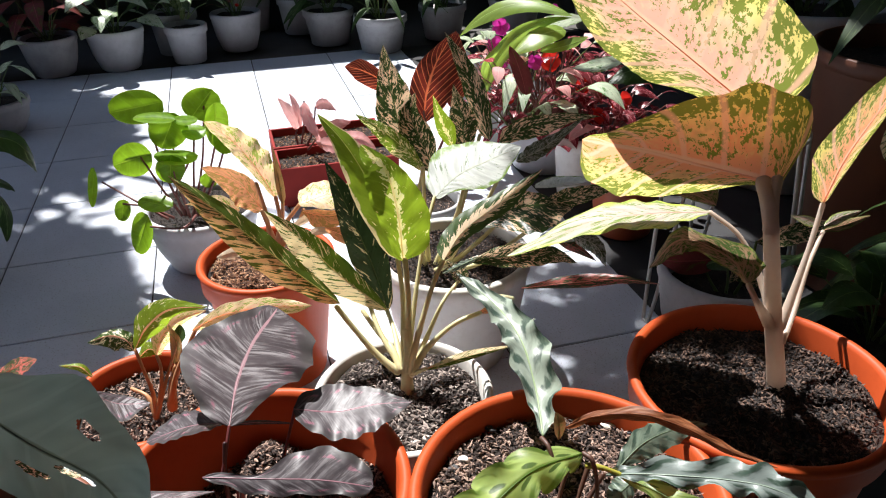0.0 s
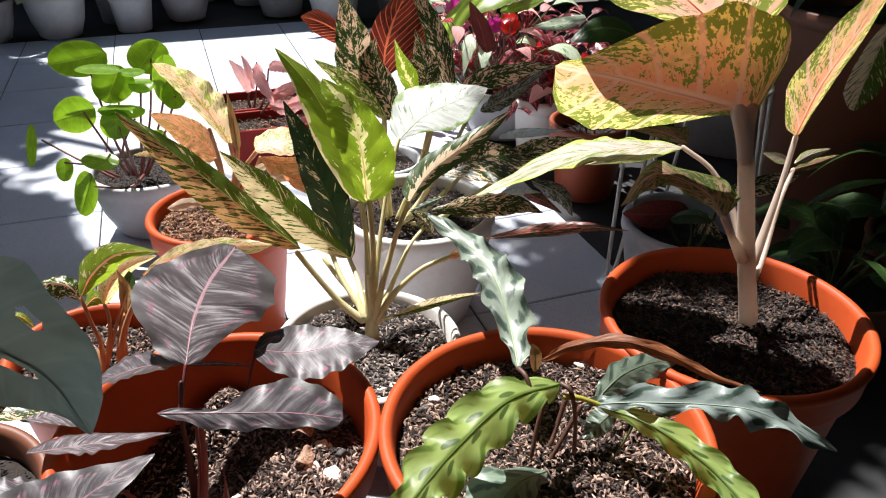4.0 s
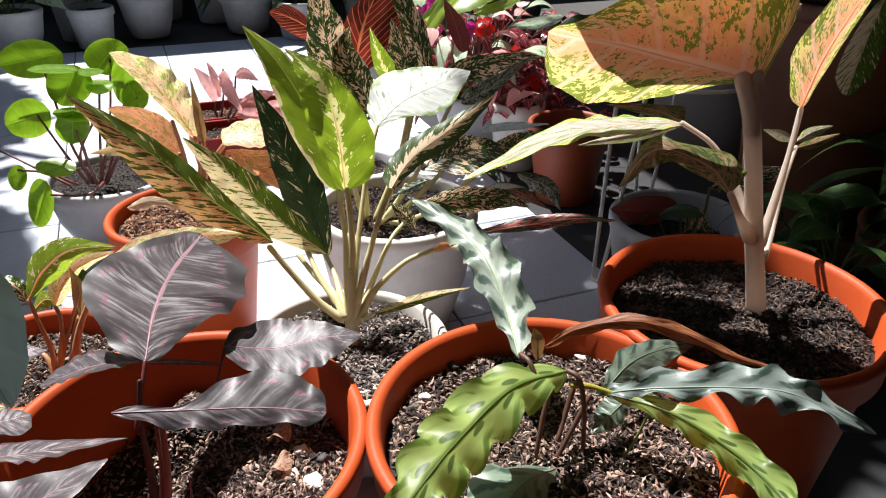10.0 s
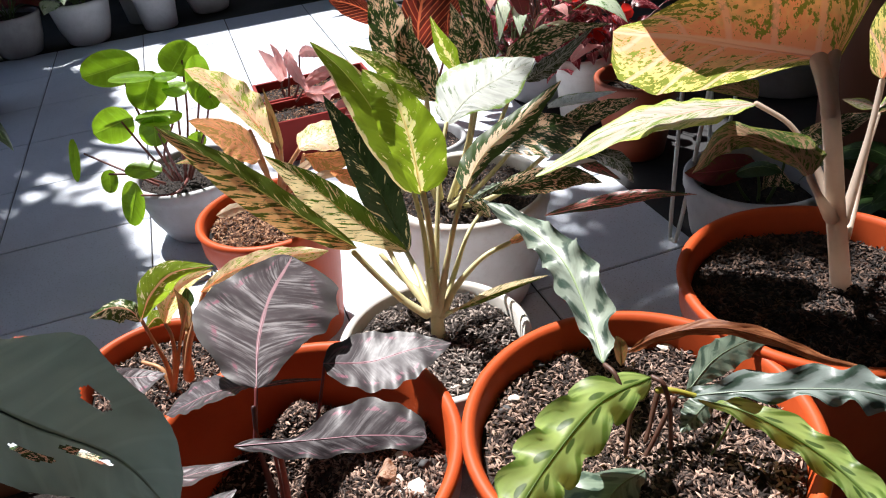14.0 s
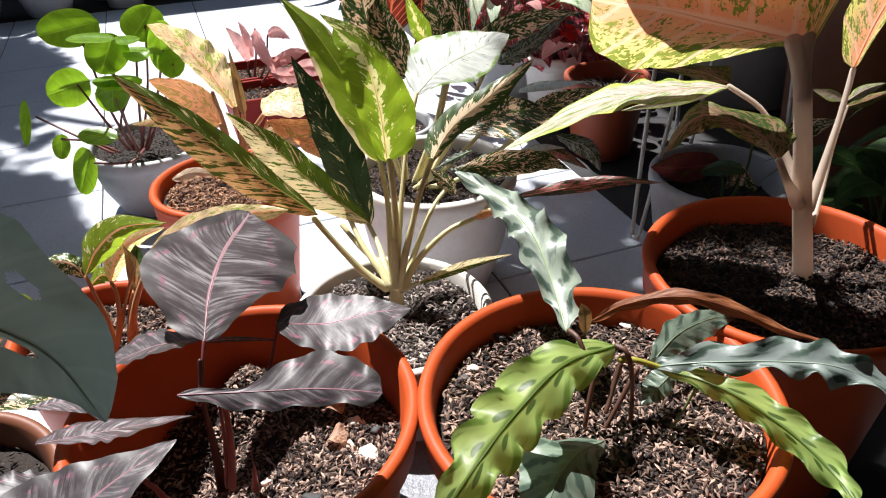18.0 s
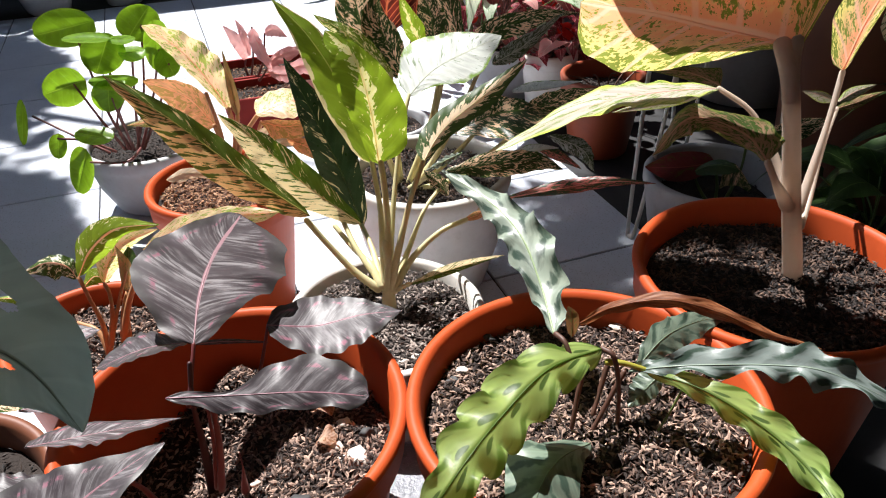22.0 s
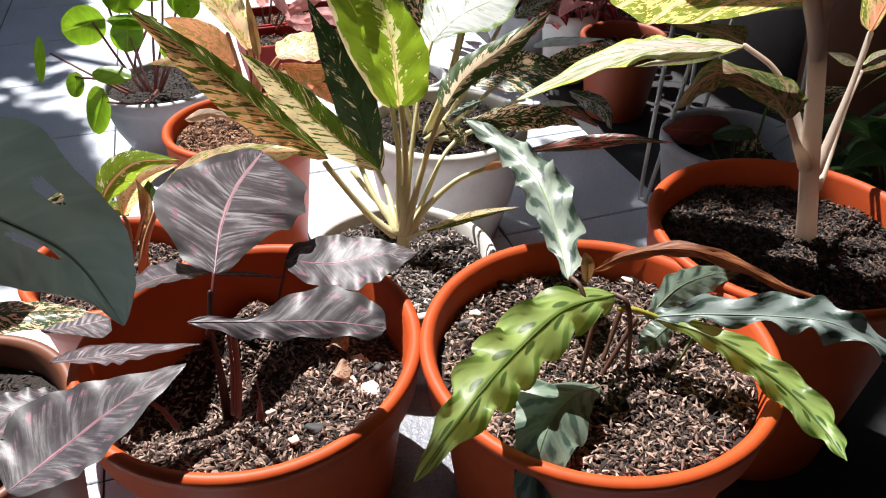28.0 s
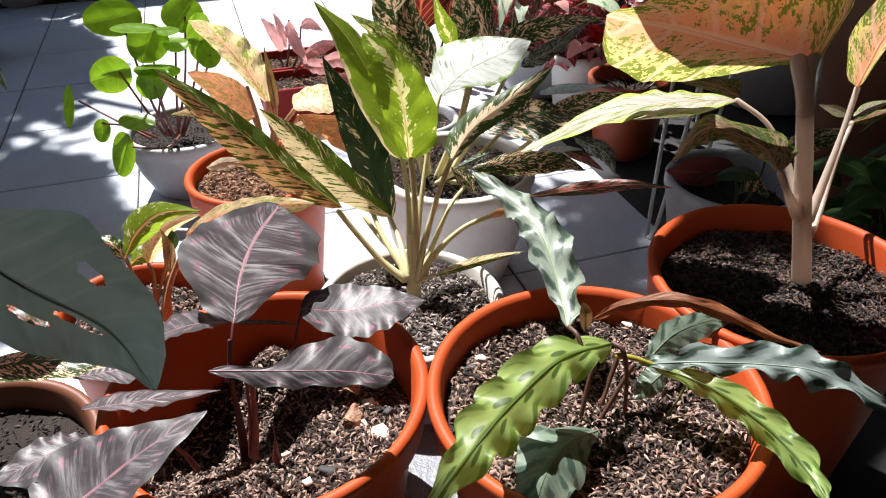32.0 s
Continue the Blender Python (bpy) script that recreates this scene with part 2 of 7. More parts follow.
m_lime_back = leaf_material("lime_cream_edged_leaf", (0.19, 0.29, 0.022), (0.80, 0.74, 0.42), 0.70, 0.72, (5.0, 30.0), rib=(0.50, 0.52, 0.16), rib_w=0.05, margin=(0.80, 0.66, 0.42), margin_at=(0.82, 0.9), veins=8, vein_mix=0.1, through=0.42, glow=(0.40, 0.52, 0.03))
m_lime_speck = leaf_material("lime_speckled_leaf", (0.12, 0.20, 0.018), (0.80, 0.70, 0.42), 0.54, 0.56, (5.0, 30.0), rib=(0.5, 0.5, 0.18), rib_w=0.05, through=0.42, glow=(0.40, 0.52, 0.03))
m_darkgreen = leaf_material("dark_green_leaf", (0.020, 0.046, 0.016), (0.66, 0.56, 0.32), 0.63, 0.645, (2.5, 34.0), rib=(0.06, 0.10, 0.03), rough=0.28, through=0.16)
# white base paints the sun's sheen over a green leaf
m_shine = leaf_material("white_sheen_leaf", (0.72, 0.76, 0.70), (0.26, 0.33, 0.22), 0.60, 0.66, (3.0, 44.0), rib=(0.62, 0.66, 0.55), rough=0.30, through=0.2, gain=1.3, shine=0.8, margin=(0.17, 0.28, 0.035), margin_at=(0.80, 1.0))
# pale ground over dark mottling holds that blade's sheen
m_shine_dark = leaf_material("sheen_dark_leaf", (0.30, 0.32, 0.29), (0.035, 0.055, 0.020), 0.47, 0.50, (5.0, 34.0), rib=(0.40, 0.42, 0.36), rough=0.26, through=0.15, shine=0.8)
m_pink = leaf_material("pink_speckled_leaf", (0.93, 0.60, 0.44), (0.085, 0.18, 0.006), 0.515, 0.54, (16.0, 52.0), rib=(0.92, 0.54, 0.42), rib_w=0.08, heart=(0.95, 0.42, 0.37), heart_at=(0.10, 0.55), ragged=1.0, margin=(0.82, 0.74, 0.22), margin_at=(0.45, 0.95), veins=5, vein_mix=0.65, vein_color=(0.95, 0.52, 0.44), through=0.62, glow=(0.95, 0.70, 0.30), skew=0.22, gain=1.05, rimward=0.20, relief=0.4)
# deeper copy of the pink leaf; the upper leaf's shadow is in its colour
m_pink_deep = leaf_material("shade_deepened_pink_leaf", (0.84, 0.52, 0.26), (0.085, 0.18, 0.006), 0.515, 0.54, (15.0, 48.0), rib=(0.92, 0.54, 0.42), rib_w=0.08, heart=(0.86, 0.33, 0.20), heart_at=(0.10, 0.55), ragged=1.0, margin=(0.82, 0.74, 0.22), margin_at=(0.45, 0.95), veins=5, vein_mix=0.65, vein_color=(0.95, 0.52, 0.44), through=0.62, glow=(0.95, 0.70, 0.30), skew=0.22, gain=1.35, rimward=0.20, relief=0.4)
# cream leaf with green streaks; its greyed base also carries reflected sky
m_pink_pale = leaf_material("cream_streaked_leaf", (0.56, 0.50, 0.42), (0.16, 0.25, 0.04), 0.545, 0.57, (6.0, 40.0), rib=(0.66, 0.44, 0.36), rib_w=0.1, margin=(0.42, 0.50, 0.08), margin_at=(0.7, 1.0), veins=6, vein_mix=0.0, rough=0.28, through=0.18, skew=0.3, gain=1.2, shine=0.7)
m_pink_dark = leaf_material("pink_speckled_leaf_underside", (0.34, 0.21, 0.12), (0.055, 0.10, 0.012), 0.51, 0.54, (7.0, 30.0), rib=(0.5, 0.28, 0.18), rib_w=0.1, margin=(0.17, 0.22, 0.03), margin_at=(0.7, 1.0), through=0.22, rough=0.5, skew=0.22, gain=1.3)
m_dark_spot = leaf_material("dark_spotted_leaf", (0.030, 0.058, 0.012), (0.76, 0.54, 0.36), 0.53, 0.55, (6.0, 34.0), rib=(0.06, 0.10, 0.02), margin=(0.05, 0.10, 0.015), margin_at=(0.85, 1.05), through=0.32, rough=0.28, gain=1.7)
m_red_edge = leaf_material("red_spotted_leaf", (0.040, 0.056, 0.018), (0.40, 0.10, 0.08), 0.52, 0.53, (6.0, 26.0), rib=(0.55, 0.2, 0.14), through=0.25, rough=0.3)
m_orange = leaf_material("orange_leaf", (0.55, 0.24, 0.12), (0.24, 0.15, 0.035), 0.50, 0.56, (5.0, 22.0), rib=(0.70, 0.36, 0.22), margin=(0.62, 0.36, 0.18), margin_at=(0.8, 1.0), veins=7, vein_mix=0.0, through=0.50, glow=(0.85, 0.45, 0.2), gain=1.8, relief=0.08)
m_orange_spear = leaf_material("rolled_orange_leaf", (0.45, 0.26, 0.11), (0.2, 0.2, 0.05), 0.55, 0.6, (3.0, 12.0), through=0.3, gain=1.2)
m_cream_dry = leaf_material("dry_cream_leaf", (0.80, 0.64, 0.46), (0.62, 0.42, 0.26), 0.58, 0.66, (3.0, 8.0), through=0.3, rough=0.6, gain=1.2)
m_petal_dry = leaf_material("dry_brown_petal", (0.56, 0.36, 0.26), (0.30, 0.15, 0.08), 0.5, 0.6, (3.0, 8.0), through=0.3, rough=0.6, gain=1.2)
m_cream_orange = leaf_material("cream_orange_leaf", (0.80, 0.62, 0.38), (0.24, 0.34, 0.04), 0.54, 0.57, (9.0, 34.0), rib=(0.74, 0.42, 0.25), heart=(0.80, 0.50, 0.34), heart_at=(0.1, 0.5), ragged=1.0, through=0.55, glow=(0.85, 0.66, 0.28), gain=1.9)
m_speck_lime = leaf_material("white_specked_lime_leaf", (0.22, 0.34, 0.028), (0.84, 0.82, 0.56), 0.62, 0.64, (5.0, 24.0), rib=(0.80, 0.52, 0.38), rib_w=0.10, through=0.45, glow=(0.42, 0.54, 0.04))
m_speck_dark = leaf_material("white_specked_green_leaf", (0.055, 0.10, 0.018), (0.80, 0.76, 0.52), 0.56, 0.58, (5.0, 22.0), rib=(0.66, 0.42, 0.30), rib_w=0.10, through=0.3)
m_cal_purple = leaf_material("purple_banded_leaf", (0.048, 0.038, 0.043), rib=(0.30, 0.15, 0.18), rib_w=0.04, veins=9, vein_mix=0.0, rough=0.42, through=0.10, special="purple", relief=0.22, shine=0.5, silver_tone=(0.23, 0.216, 0.226))
# lit copy of the purple leaf: sun and sheen are painted into its silver
m_cal_light = leaf_material("sunlit_banded_purple_leaf", (0.075, 0.060, 0.066), rib=(0.42, 0.25, 0.28), rib_w=0.04, veins=9, vein_mix=0.0, rough=0.36, through=0.12, special="purple", relief=0.5, shine=0.6, silver_tone=(0.43, 0.41, 0.42))
m_cal_lime = leaf_material("lime_oval_marked_leaf", (0.31, 0.43, 0.125), None, rib=(0.09, 0.15, 0.03), rib_w=0.03, margin=(0.09, 0.15, 0.035), margin_at=(0.9, 1.1), veins=6.5, vein_mix=0.1, rough=0.38, through=0.42, special="ovals", gain=2.3, glow=(0.42, 0.52, 0.10), relief=0.3)
m_cal_silver = leaf_material("silver_marked_leaf", (0.30, 0.36, 0.29), None, rib=(0.36, 0.47, 0.26), rib_w=0.06, veins=7, vein_mix=0.0, rough=0.34, through=0.18, special="herring", relief=0.25, gain=1.3)
# silver leaf again, lowered in tone for a blade partly in shadow
m_cal_silver_dim = leaf_material("shade_dimmed_silver_leaf", (0.24, 0.29, 0.27), None, rib=(0.26, 0.33, 0.26), rib_w=0.05, veins=7, vein_mix=0.0, rough=0.36, through=0.14, special="herring", relief=0.25, gain=1.2)
m_sheath = leaf_material("rolled_brown_new_leaf", (0.34, 0.17, 0.07), (0.20, 0.18, 0.05), 0.5, 0.6, (3.0, 10.0), through=0.35, gain=1.3)
m_cal_dark = leaf_material("dark_grey_green_leaf", (0.17, 0.225, 0.17), None, rib=(0.16, 0.22, 0.14), veins=9, rough=0.34, through=0.15, special="herring")
m_cal_brown = leaf_material("withered_brown_leaf", (0.20, 0.065, 0.025), (0.30, 0.12, 0.05), 0.5, 0.6, (3.0, 10.0), through=0.3, rough=0.5)
m_pilea = leaf_material("round_green_leaf", (0.13, 0.25, 0.012), None, rib=(0.2, 0.32, 0.03), rib_w=0.04, margin=(0.16, 0.28, 0.02), margin_at=(0.85, 1.0), veins=4, vein_mix=0.12, rough=0.30, through=0.48, glow=(0.30, 0.50, 0.01), skew=0.15, gain=2.0)
m_monstera = leaf_material("dull_dark_green_leaf", (0.26, 0.335, 0.285), None, rib=(0.15, 0.19, 0.14), veins=7, vein_mix=0.1, rough=0.36, through=0.5, gain=1.8, relief=0.45, shine=1.0)
m_bush = leaf_material("mid_green_leaf", (0.035, 0.075, 0.018), (0.12, 0.20, 0.06), 0.62, 0.7, (2.0, 9.0), rib=(0.10, 0.16, 0.05), through=0.25)
m_white_green = leaf_material("pale_white_green_leaf", (0.42, 0.50, 0.36), (0.10, 0.20, 0.06), 0.6, 0.66, (3.0, 10.0), rib=(0.5, 0.55, 0.4), margin=(0.12, 0.2, 0.07), margin_at=(0.8, 1.0), through=0.25)
m_dull_red = leaf_material("dull_red_leaf", (0.16, 0.035, 0.035), (0.10, 0.08, 0.02), 0.55, 0.65, (2.0, 8.0), rib=(0.3, 0.08, 0.07), through=0.3, glow=(0.4, 0.06, 0.06))
m_wine = leaf_material("wine_red_leaf", (0.15, 0.022, 0.03), (0.42, 0.13, 0.15), 0.55, 0.62, (2.0, 8.0), rib=(0.6, 0.22, 0.24), through=0.35, glow=(0.5, 0.06, 0.1), rough=0.22, shine=0.8)
m_croton = leaf_material("red_brown_veined_leaf", (0.13, 0.022, 0.014), (0.22, 0.03, 0.02), 0.5, 0.6, (2.0, 8.0), rib=(0.75, 0.22, 0.10), rib_w=0.07, veins=11, vein_mix=1.0, vein_color=(0.72, 0.20, 0.09), rough=0.35, through=0.42, gain=1.8, skew=0.28)
m_rose = leaf_material("rose_pink_leaf", (0.88, 0.46, 0.45), (0.72, 0.22, 0.22), 0.62, 0.72, (2.0, 7.0), rib=(0.9, 0.6, 0.56), through=0.5, glow=(0.95, 0.6, 0.6), gain=1.5)
m_blade = leaf_material("long_green_blade", (0.22, 0.34, 0.06), None, rib=(0.32, 0.45, 0.14), veins=2, vein_mix=0.0, through=0.45, glow=(0.40, 0.55, 0.06))

m_petiole_cream = plain_material("cream_yellow_stalk", (0.76, 0.69, 0.40), (0.60, 0.55, 0.24), 60, 0.42, through=0.2)
m_petiole_pale = plain_material("pale_pink_stalk", (0.82, 0.70, 0.60), (0.64, 0.51, 0.39), 50, 0.42, through=0.45)
m_petiole_orange = plain_material("orange_cream_stalk", (0.60, 0.32, 0.17), (0.5, 0.28, 0.10), 60, 0.42, through=0.2)
m_petiole_brown = plain_material("brown_stalk", (0.10, 0.045, 0.03), (0.06, 0.03, 0.02), 80, 0.5)
m_petiole_red = plain_material("wine_red_stalk", (0.17, 0.045, 0.045), (0.09, 0.025, 0.03), 70, 0.4, through=0.15)
m_petiole_wine = plain_material("reddish_brown_stalk", (0.20, 0.07, 0.06), (0.10, 0.035, 0.03), 80, 0.42, through=0.1)
m_petiole_green = plain_material("green_stalk", (0.10, 0.15, 0.04), (0.06, 0.09, 0.02), 60, 0.45)
m_petiole_yellow = plain_material("yellow_green_stalk", (0.42, 0.40, 0.06), (0.30, 0.22, 0.04), 60, 0.45, through=0.2)
m_petiole_dark = plain_material("dark_maroon_stalk", (0.045, 0.014, 0.016), (0.03, 0.01, 0.012), 60, 0.5)
m_terracotta = plain_material("orange_plastic", (0.52, 0.082, 0.020), (0.36, 0.050, 0.012), 14, 0.50, 0.10, 0.55, through=0.04, Specular_IOR_Level=0.25)
m_white_pot = plain_material("stained_white_plastic", (0.74, 0.72, 0.68), (0.50, 0.46, 0.40), 26, 0.5, 0.12, 0.6)
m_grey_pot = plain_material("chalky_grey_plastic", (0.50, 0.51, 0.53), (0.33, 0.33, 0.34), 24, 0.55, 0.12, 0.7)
# darker copy of the grey plastic, with shade put into its colour
m_shaded_pot = plain_material("shade_grey_plastic", (0.40, 0.40, 0.41), (0.24, 0.24, 0.24), 24, 0.55, 0.12, 0.8)
m_brown_pot = plain_material("dark_brown_plastic", (0.18, 0.062, 0.030), (0.11, 0.04, 0.02), 12, 0.5)
# darker copy of the orange plastic; the body's shade is in the colour
m_terracotta_shaded = plain_material("shaded_orange_plastic", (0.30, 0.055, 0.018), (0.16, 0.035, 0.015), 14, 0.55, 0.10, 0.7)
m_maroon = plain_material("maroon_plastic", (0.24, 0.022, 0.018), (0.16, 0.018, 0.015), 18, 0.72, Specular_IOR_Level=0.2)
m_wire = plain_material("white_painted_wire", (0.62, 0.60, 0.56), (0.4, 0.37, 0.32), 60, 0.4)
m_block = plain_material("flaking_grey_stone", (0.20, 0.21, 0.24), (0.06, 0.06, 0.07), 60, 0.32, 0.5, 0.8, 0.003, fleck=(0.42, 0.43, 0.46))
m_soil = plain_material("dark_soil", (0.026, 0.017, 0.013), (0.010, 0.007, 0.006), 90, 0.9, 0.9, 0.8, 0.004)
m_husk = chip_material("rice_husk", (0.050, 0.026, 0.019), (0.66, 0.45, 0.35))
# near-black tone: shade on the soil is put into the colour
m_husk_dark = chip_material("shade_dark_husk", (0.007, 0.0045, 0.004), (0.13, 0.085, 0.065))
m_husk_brown = chip_material("fresh_brown_husk", (0.16, 0.065, 0.03), (0.68, 0.40, 0.23))
m_husk_grey = chip_material("pale_grey_husk", (0.11, 0.085, 0.075), (0.58, 0.48, 0.42))
# brown husk whose colour also holds the pink pot's deep shade
m_husk_mid = chip_material("dark_brown_husk", (0.018, 0.010, 0.008), (0.22, 0.13, 0.09))
m_shell = plain_material("bleached_shell", (0.85, 0.78, 0.70), (0.66, 0.50, 0.38), 80, 0.5)
m_pebble = plain_material("dark_pebble", (0.06, 0.06, 0.062), (0.03, 0.03, 0.03), 70, 0.7)
m_ember = plain_material("reddish_shard", (0.42, 0.09, 0.04), None, 70, 0.6)
m_tile = plain_material("grey_speckled_tile", (0.58, 0.62, 0.70), (0.46, 0.50, 0.58), 22, 0.42, 0.25, 0.6, 0.0006, fleck=(0.36, 0.37, 0.40))
m_joint = plain_material("dark_joint", (0.030, 0.030, 0.032), None, 30, 0.9)
m_ground = plain_material("damp_dark_concrete", (0.075, 0.07, 0.065), (0.035, 0.032, 0.03), 6, 0.8, 0.5, 0.8, 0.003)
m_wall = plain_material("dark_grey_wall", (0.10, 0.095, 0.09), (0.07, 0.07, 0.06), 5, 0.85, 0.4, 0.8, 0.004)
m_house = plain_material("pale_grey_render", (0.16, 0.155, 0.15), (0.12, 0.115, 0.11), 5, 0.85, 0.4, 0.8, 0.003)
m_bark = plain_material("bark", (0.11, 0.075, 0.05), (0.05, 0.035, 0.025), 12, 0.9, 0.8, 0.7, 0.01)
m_magenta = plain_material("magenta_petal", (0.62, 0.04, 0.36), (0.45, 0.02, 0.25), 60, 0.5, through=0.4)
m_scarlet = plain_material("scarlet_petal", (0.72, 0.03, 0.02), (0.5, 0.015, 0.015), 60, 0.5, through=0.4)


# ---- building blocks ----
def thing(name, label, category, at, group="", kind=""):
    """An empty at the base of a thing, to hold its parts."""
    ob = new(name)
    ob.location = at
    ob.empty_display_size = 0.05
    return tagged(ob, label, category, group, kind)


def root_of(ob):
    while ob.parent:
        ob = ob.parent
    return ob


def mesh_part(name, verts, faces, material, parent=None, label="", smooth=True, uvs=None):
    """Links one mesh; verts are world places, kept relative to the parent's base."""
    base = Vector(root_of(parent).location) if parent else Vector()
    me = bpy.data.meshes.new(name)
    me.from_pydata([tuple(Vector(p) - base) for p in verts], [], faces)
    me.materials.append(material)
    if smooth:
        me.polygons.foreach_set("use_smooth", [True] * len(me.polygons))
    if uvs:
        layer = me.uv_layers.new(name="UVMap")
        for loop in me.loops:
            layer.data[loop.index].uv = uvs[loop.vertex_index]
    ob = new(name, me)
    ob.parent = parent
    if label:
        tagged(ob, label)
    return ob


def curve_points(pts, count):
    """A smooth line through the points (Catmull-Rom), with count + 1 places."""
    pts = [Vector(p) for p in pts]
    if len(pts) == 2:
        pts = [pts[0], (pts[0] + pts[1]) / 2, pts[1]]
    ext = [2 * pts[0] - pts[1], *pts, 2 * pts[-1] - pts[-2]]
    line = []
    for i in range(count + 1):
        x = i / count * (len(pts) - 1)
        k = min(int(x), len(pts) - 2)
        f = x - k
        a, b, c, d = ext[k:k + 4]
        line.append(0.5 * (2 * b + (c - a) * f + (2 * a - 5 * b + 4 * c - d) * f * f + (3 * b - a - 3 * c + d) * f ** 3))
    return line


def tube(line, radii, sides=8):
    verts, faces = [], []
    up = Vector((0.3, 0.2, 1.0)).normalized()
    for i, p in enumerate(line):
        way = (line[min(i + 1, len(line) - 1)] - line[max(i - 1, 0)]).normalized()
        x = way.cross(up)
        x = x.normalized() if x.length > 1e-4 else Vector((1, 0, 0))
        y = way.cross(x).normalized()
        for j in range(sides):
            a = 2 * math.pi * j / sides
            verts.append(p + (x * math.cos(a) + y * math.sin(a)) * radii[i])
    for i in range(len(line) - 1):
        for j in range(sides):
            k = (j + 1) % sides
            faces.append((i * sides + j, i * sides + k, (i + 1) * sides + k, (i + 1) * sides + j))
    faces.append(tuple(range(sides))[::-1])
    faces.append(tuple(range((len(line) - 1) * sides, len(line) * sides)))
    return verts, faces


def stalk(parent, pts, r0, r1, material, name="stalk", sides=8):
    n = 5 * (len(pts) - 1) if len(pts) > 2 else 6
    line = curve_points(pts, n)
    radii = [r0 + (r1 - r0) * min(1.0, 1.6 * i / n) for i in range(n + 1)]
    # rounded ends
    head, tail = (line[0] - line[1]).normalized(), (line[-1] - line[-2]).normalized()
    line = [line[0] + head * (0.9 * r0), line[0] + head * (0.6 * r0)] + list(line) + [line[-1] + tail * (0.6 * r1), line[-1] + tail * (0.9 * r1)]
    radii = [0.25 * r0, 0.75 * r0] + radii + [0.75 * r1, 0.25 * r1]
    return mesh_part(name, *tube(line, radii, sides), material, parent)


count_leaf = [0]


def leaf(parent, material, base, mid, tip, left, right, where=0.45, wave=0.0, lobe=0.0, shape=0, along=18, across=8, rib=True, cup=0.10, full=0.5, quilt=0.0012):
    """A blade on a midrib through base, mid and tip; left and right are the half widths as ways from the midrib at its widest place."""
    count_leaf[0] += 1
    rng = random.Random(count_leaf[0] * 7 + 1)
    along = max(along, 42) if wave > 0.003 else along
    b, m, t, lv, rv = (Vector(p) for p in (base, mid, tip, left, right))
    c = 2 * m - 0.5 * (b + t)
    size = (t - b).length
    normal = (t - b).cross(rv - lv).normalized()
    pa = full
    pb = pa * (1 - where) / where
    top = where ** pa * (1 - where) ** pb
    verts, uvs, faces = [], [], []
    ph, beats = rng.uniform(0, 6.28), rng.uniform(4.5, 6.5)
    for i in range(along + 1):
        s = i / along
        p = (1 - s) ** 2 * b + 2 * s * (1 - s) * c + s * s * t
        way = (2 * (1 - s) * (c - b) + 2 * s * (t - c)).normalized()
        if shape:
            w = math.sqrt(max(0.0, 1 - (2 * s - 1) ** 2)) * (1.05 - 0.15 * s)
        else:
            w = (s ** pa * (1 - s) ** pb) / top if 0 < s < 1 else 0.0
            if lobe:
                w = max(w, (1 - s / 0.3) ** 0.5 * 0.55 * min(1.0, s * 30 + 0.02)) if s < 0.3 else w
            w *= 1 - (0.25 if lobe else 0.5) * max(0.0, (s - 0.66) / 0.34)
        w = max(w, 0.012)
        for j in range(-across // 2, across // 2 + 1):
            u = j / (across // 2)
            a = abs(u)
            q = p + (lv if u < 0 else rv) * (a * w)
            lens = (lv if u < 0 else rv).length
            q = q + normal * (cup * lens * w * (math.sin(a * 2.4)))
            if lobe and s < 0.3:
                q = q - way * (size * lobe * a * (1 - s / 0.3) ** 1.5)
            if wave:
                q = q + normal * (wave * a * a * min(1, w * 1.5) * (0.75 + noise.noise(Vector((s * 4, ph, u > 0)))) * math.sin(s * beats * 6.283 + ph + (1.3 if u < 0 else 0) + 2.4 * noise.noise(Vector((s * 3.0, ph, 5.0 if u < 0 else 9.0)))))
                q = q + (lv if u < 0 else rv).normalized() * (wave * 0.30 * a * w * math.sin(s * beats * 6.283 + ph + 1.0))
            q = q + normal * (quilt * size * a * math.sin((s - 0.35 * a) * 50.0) * w)
            q = q + normal * (0.012 * size * (noise.noise(Vector((s * 2.5 + ph * 3, u * 1.5, ph))) * a))
            verts.append(q)
            uvs.append((0.5 + u / 2, s))
    row = across + 1
    for i in range(along):
        for j in range(across):
            k = i * row + j
            faces.append((k, k + 1, k + row + 1, k + row))
    blade = mesh_part("leaf", verts, faces, material, parent, uvs=uvs)
    if rib:
        line = [verts[i * row + across // 2] - normal * 0.0004 for i in range(along)]
        r = max(0.0004, size * 0.0035)
        vs, fs = tube([Vector(p) for p in line], [r * (1 - 0.8 * i / along) for i in range(along)], 5)
        mesh_part("midrib", vs, fs, material, blade, uvs=[(0.5, k / len(vs)) for k in range(len(vs))])
    return blade


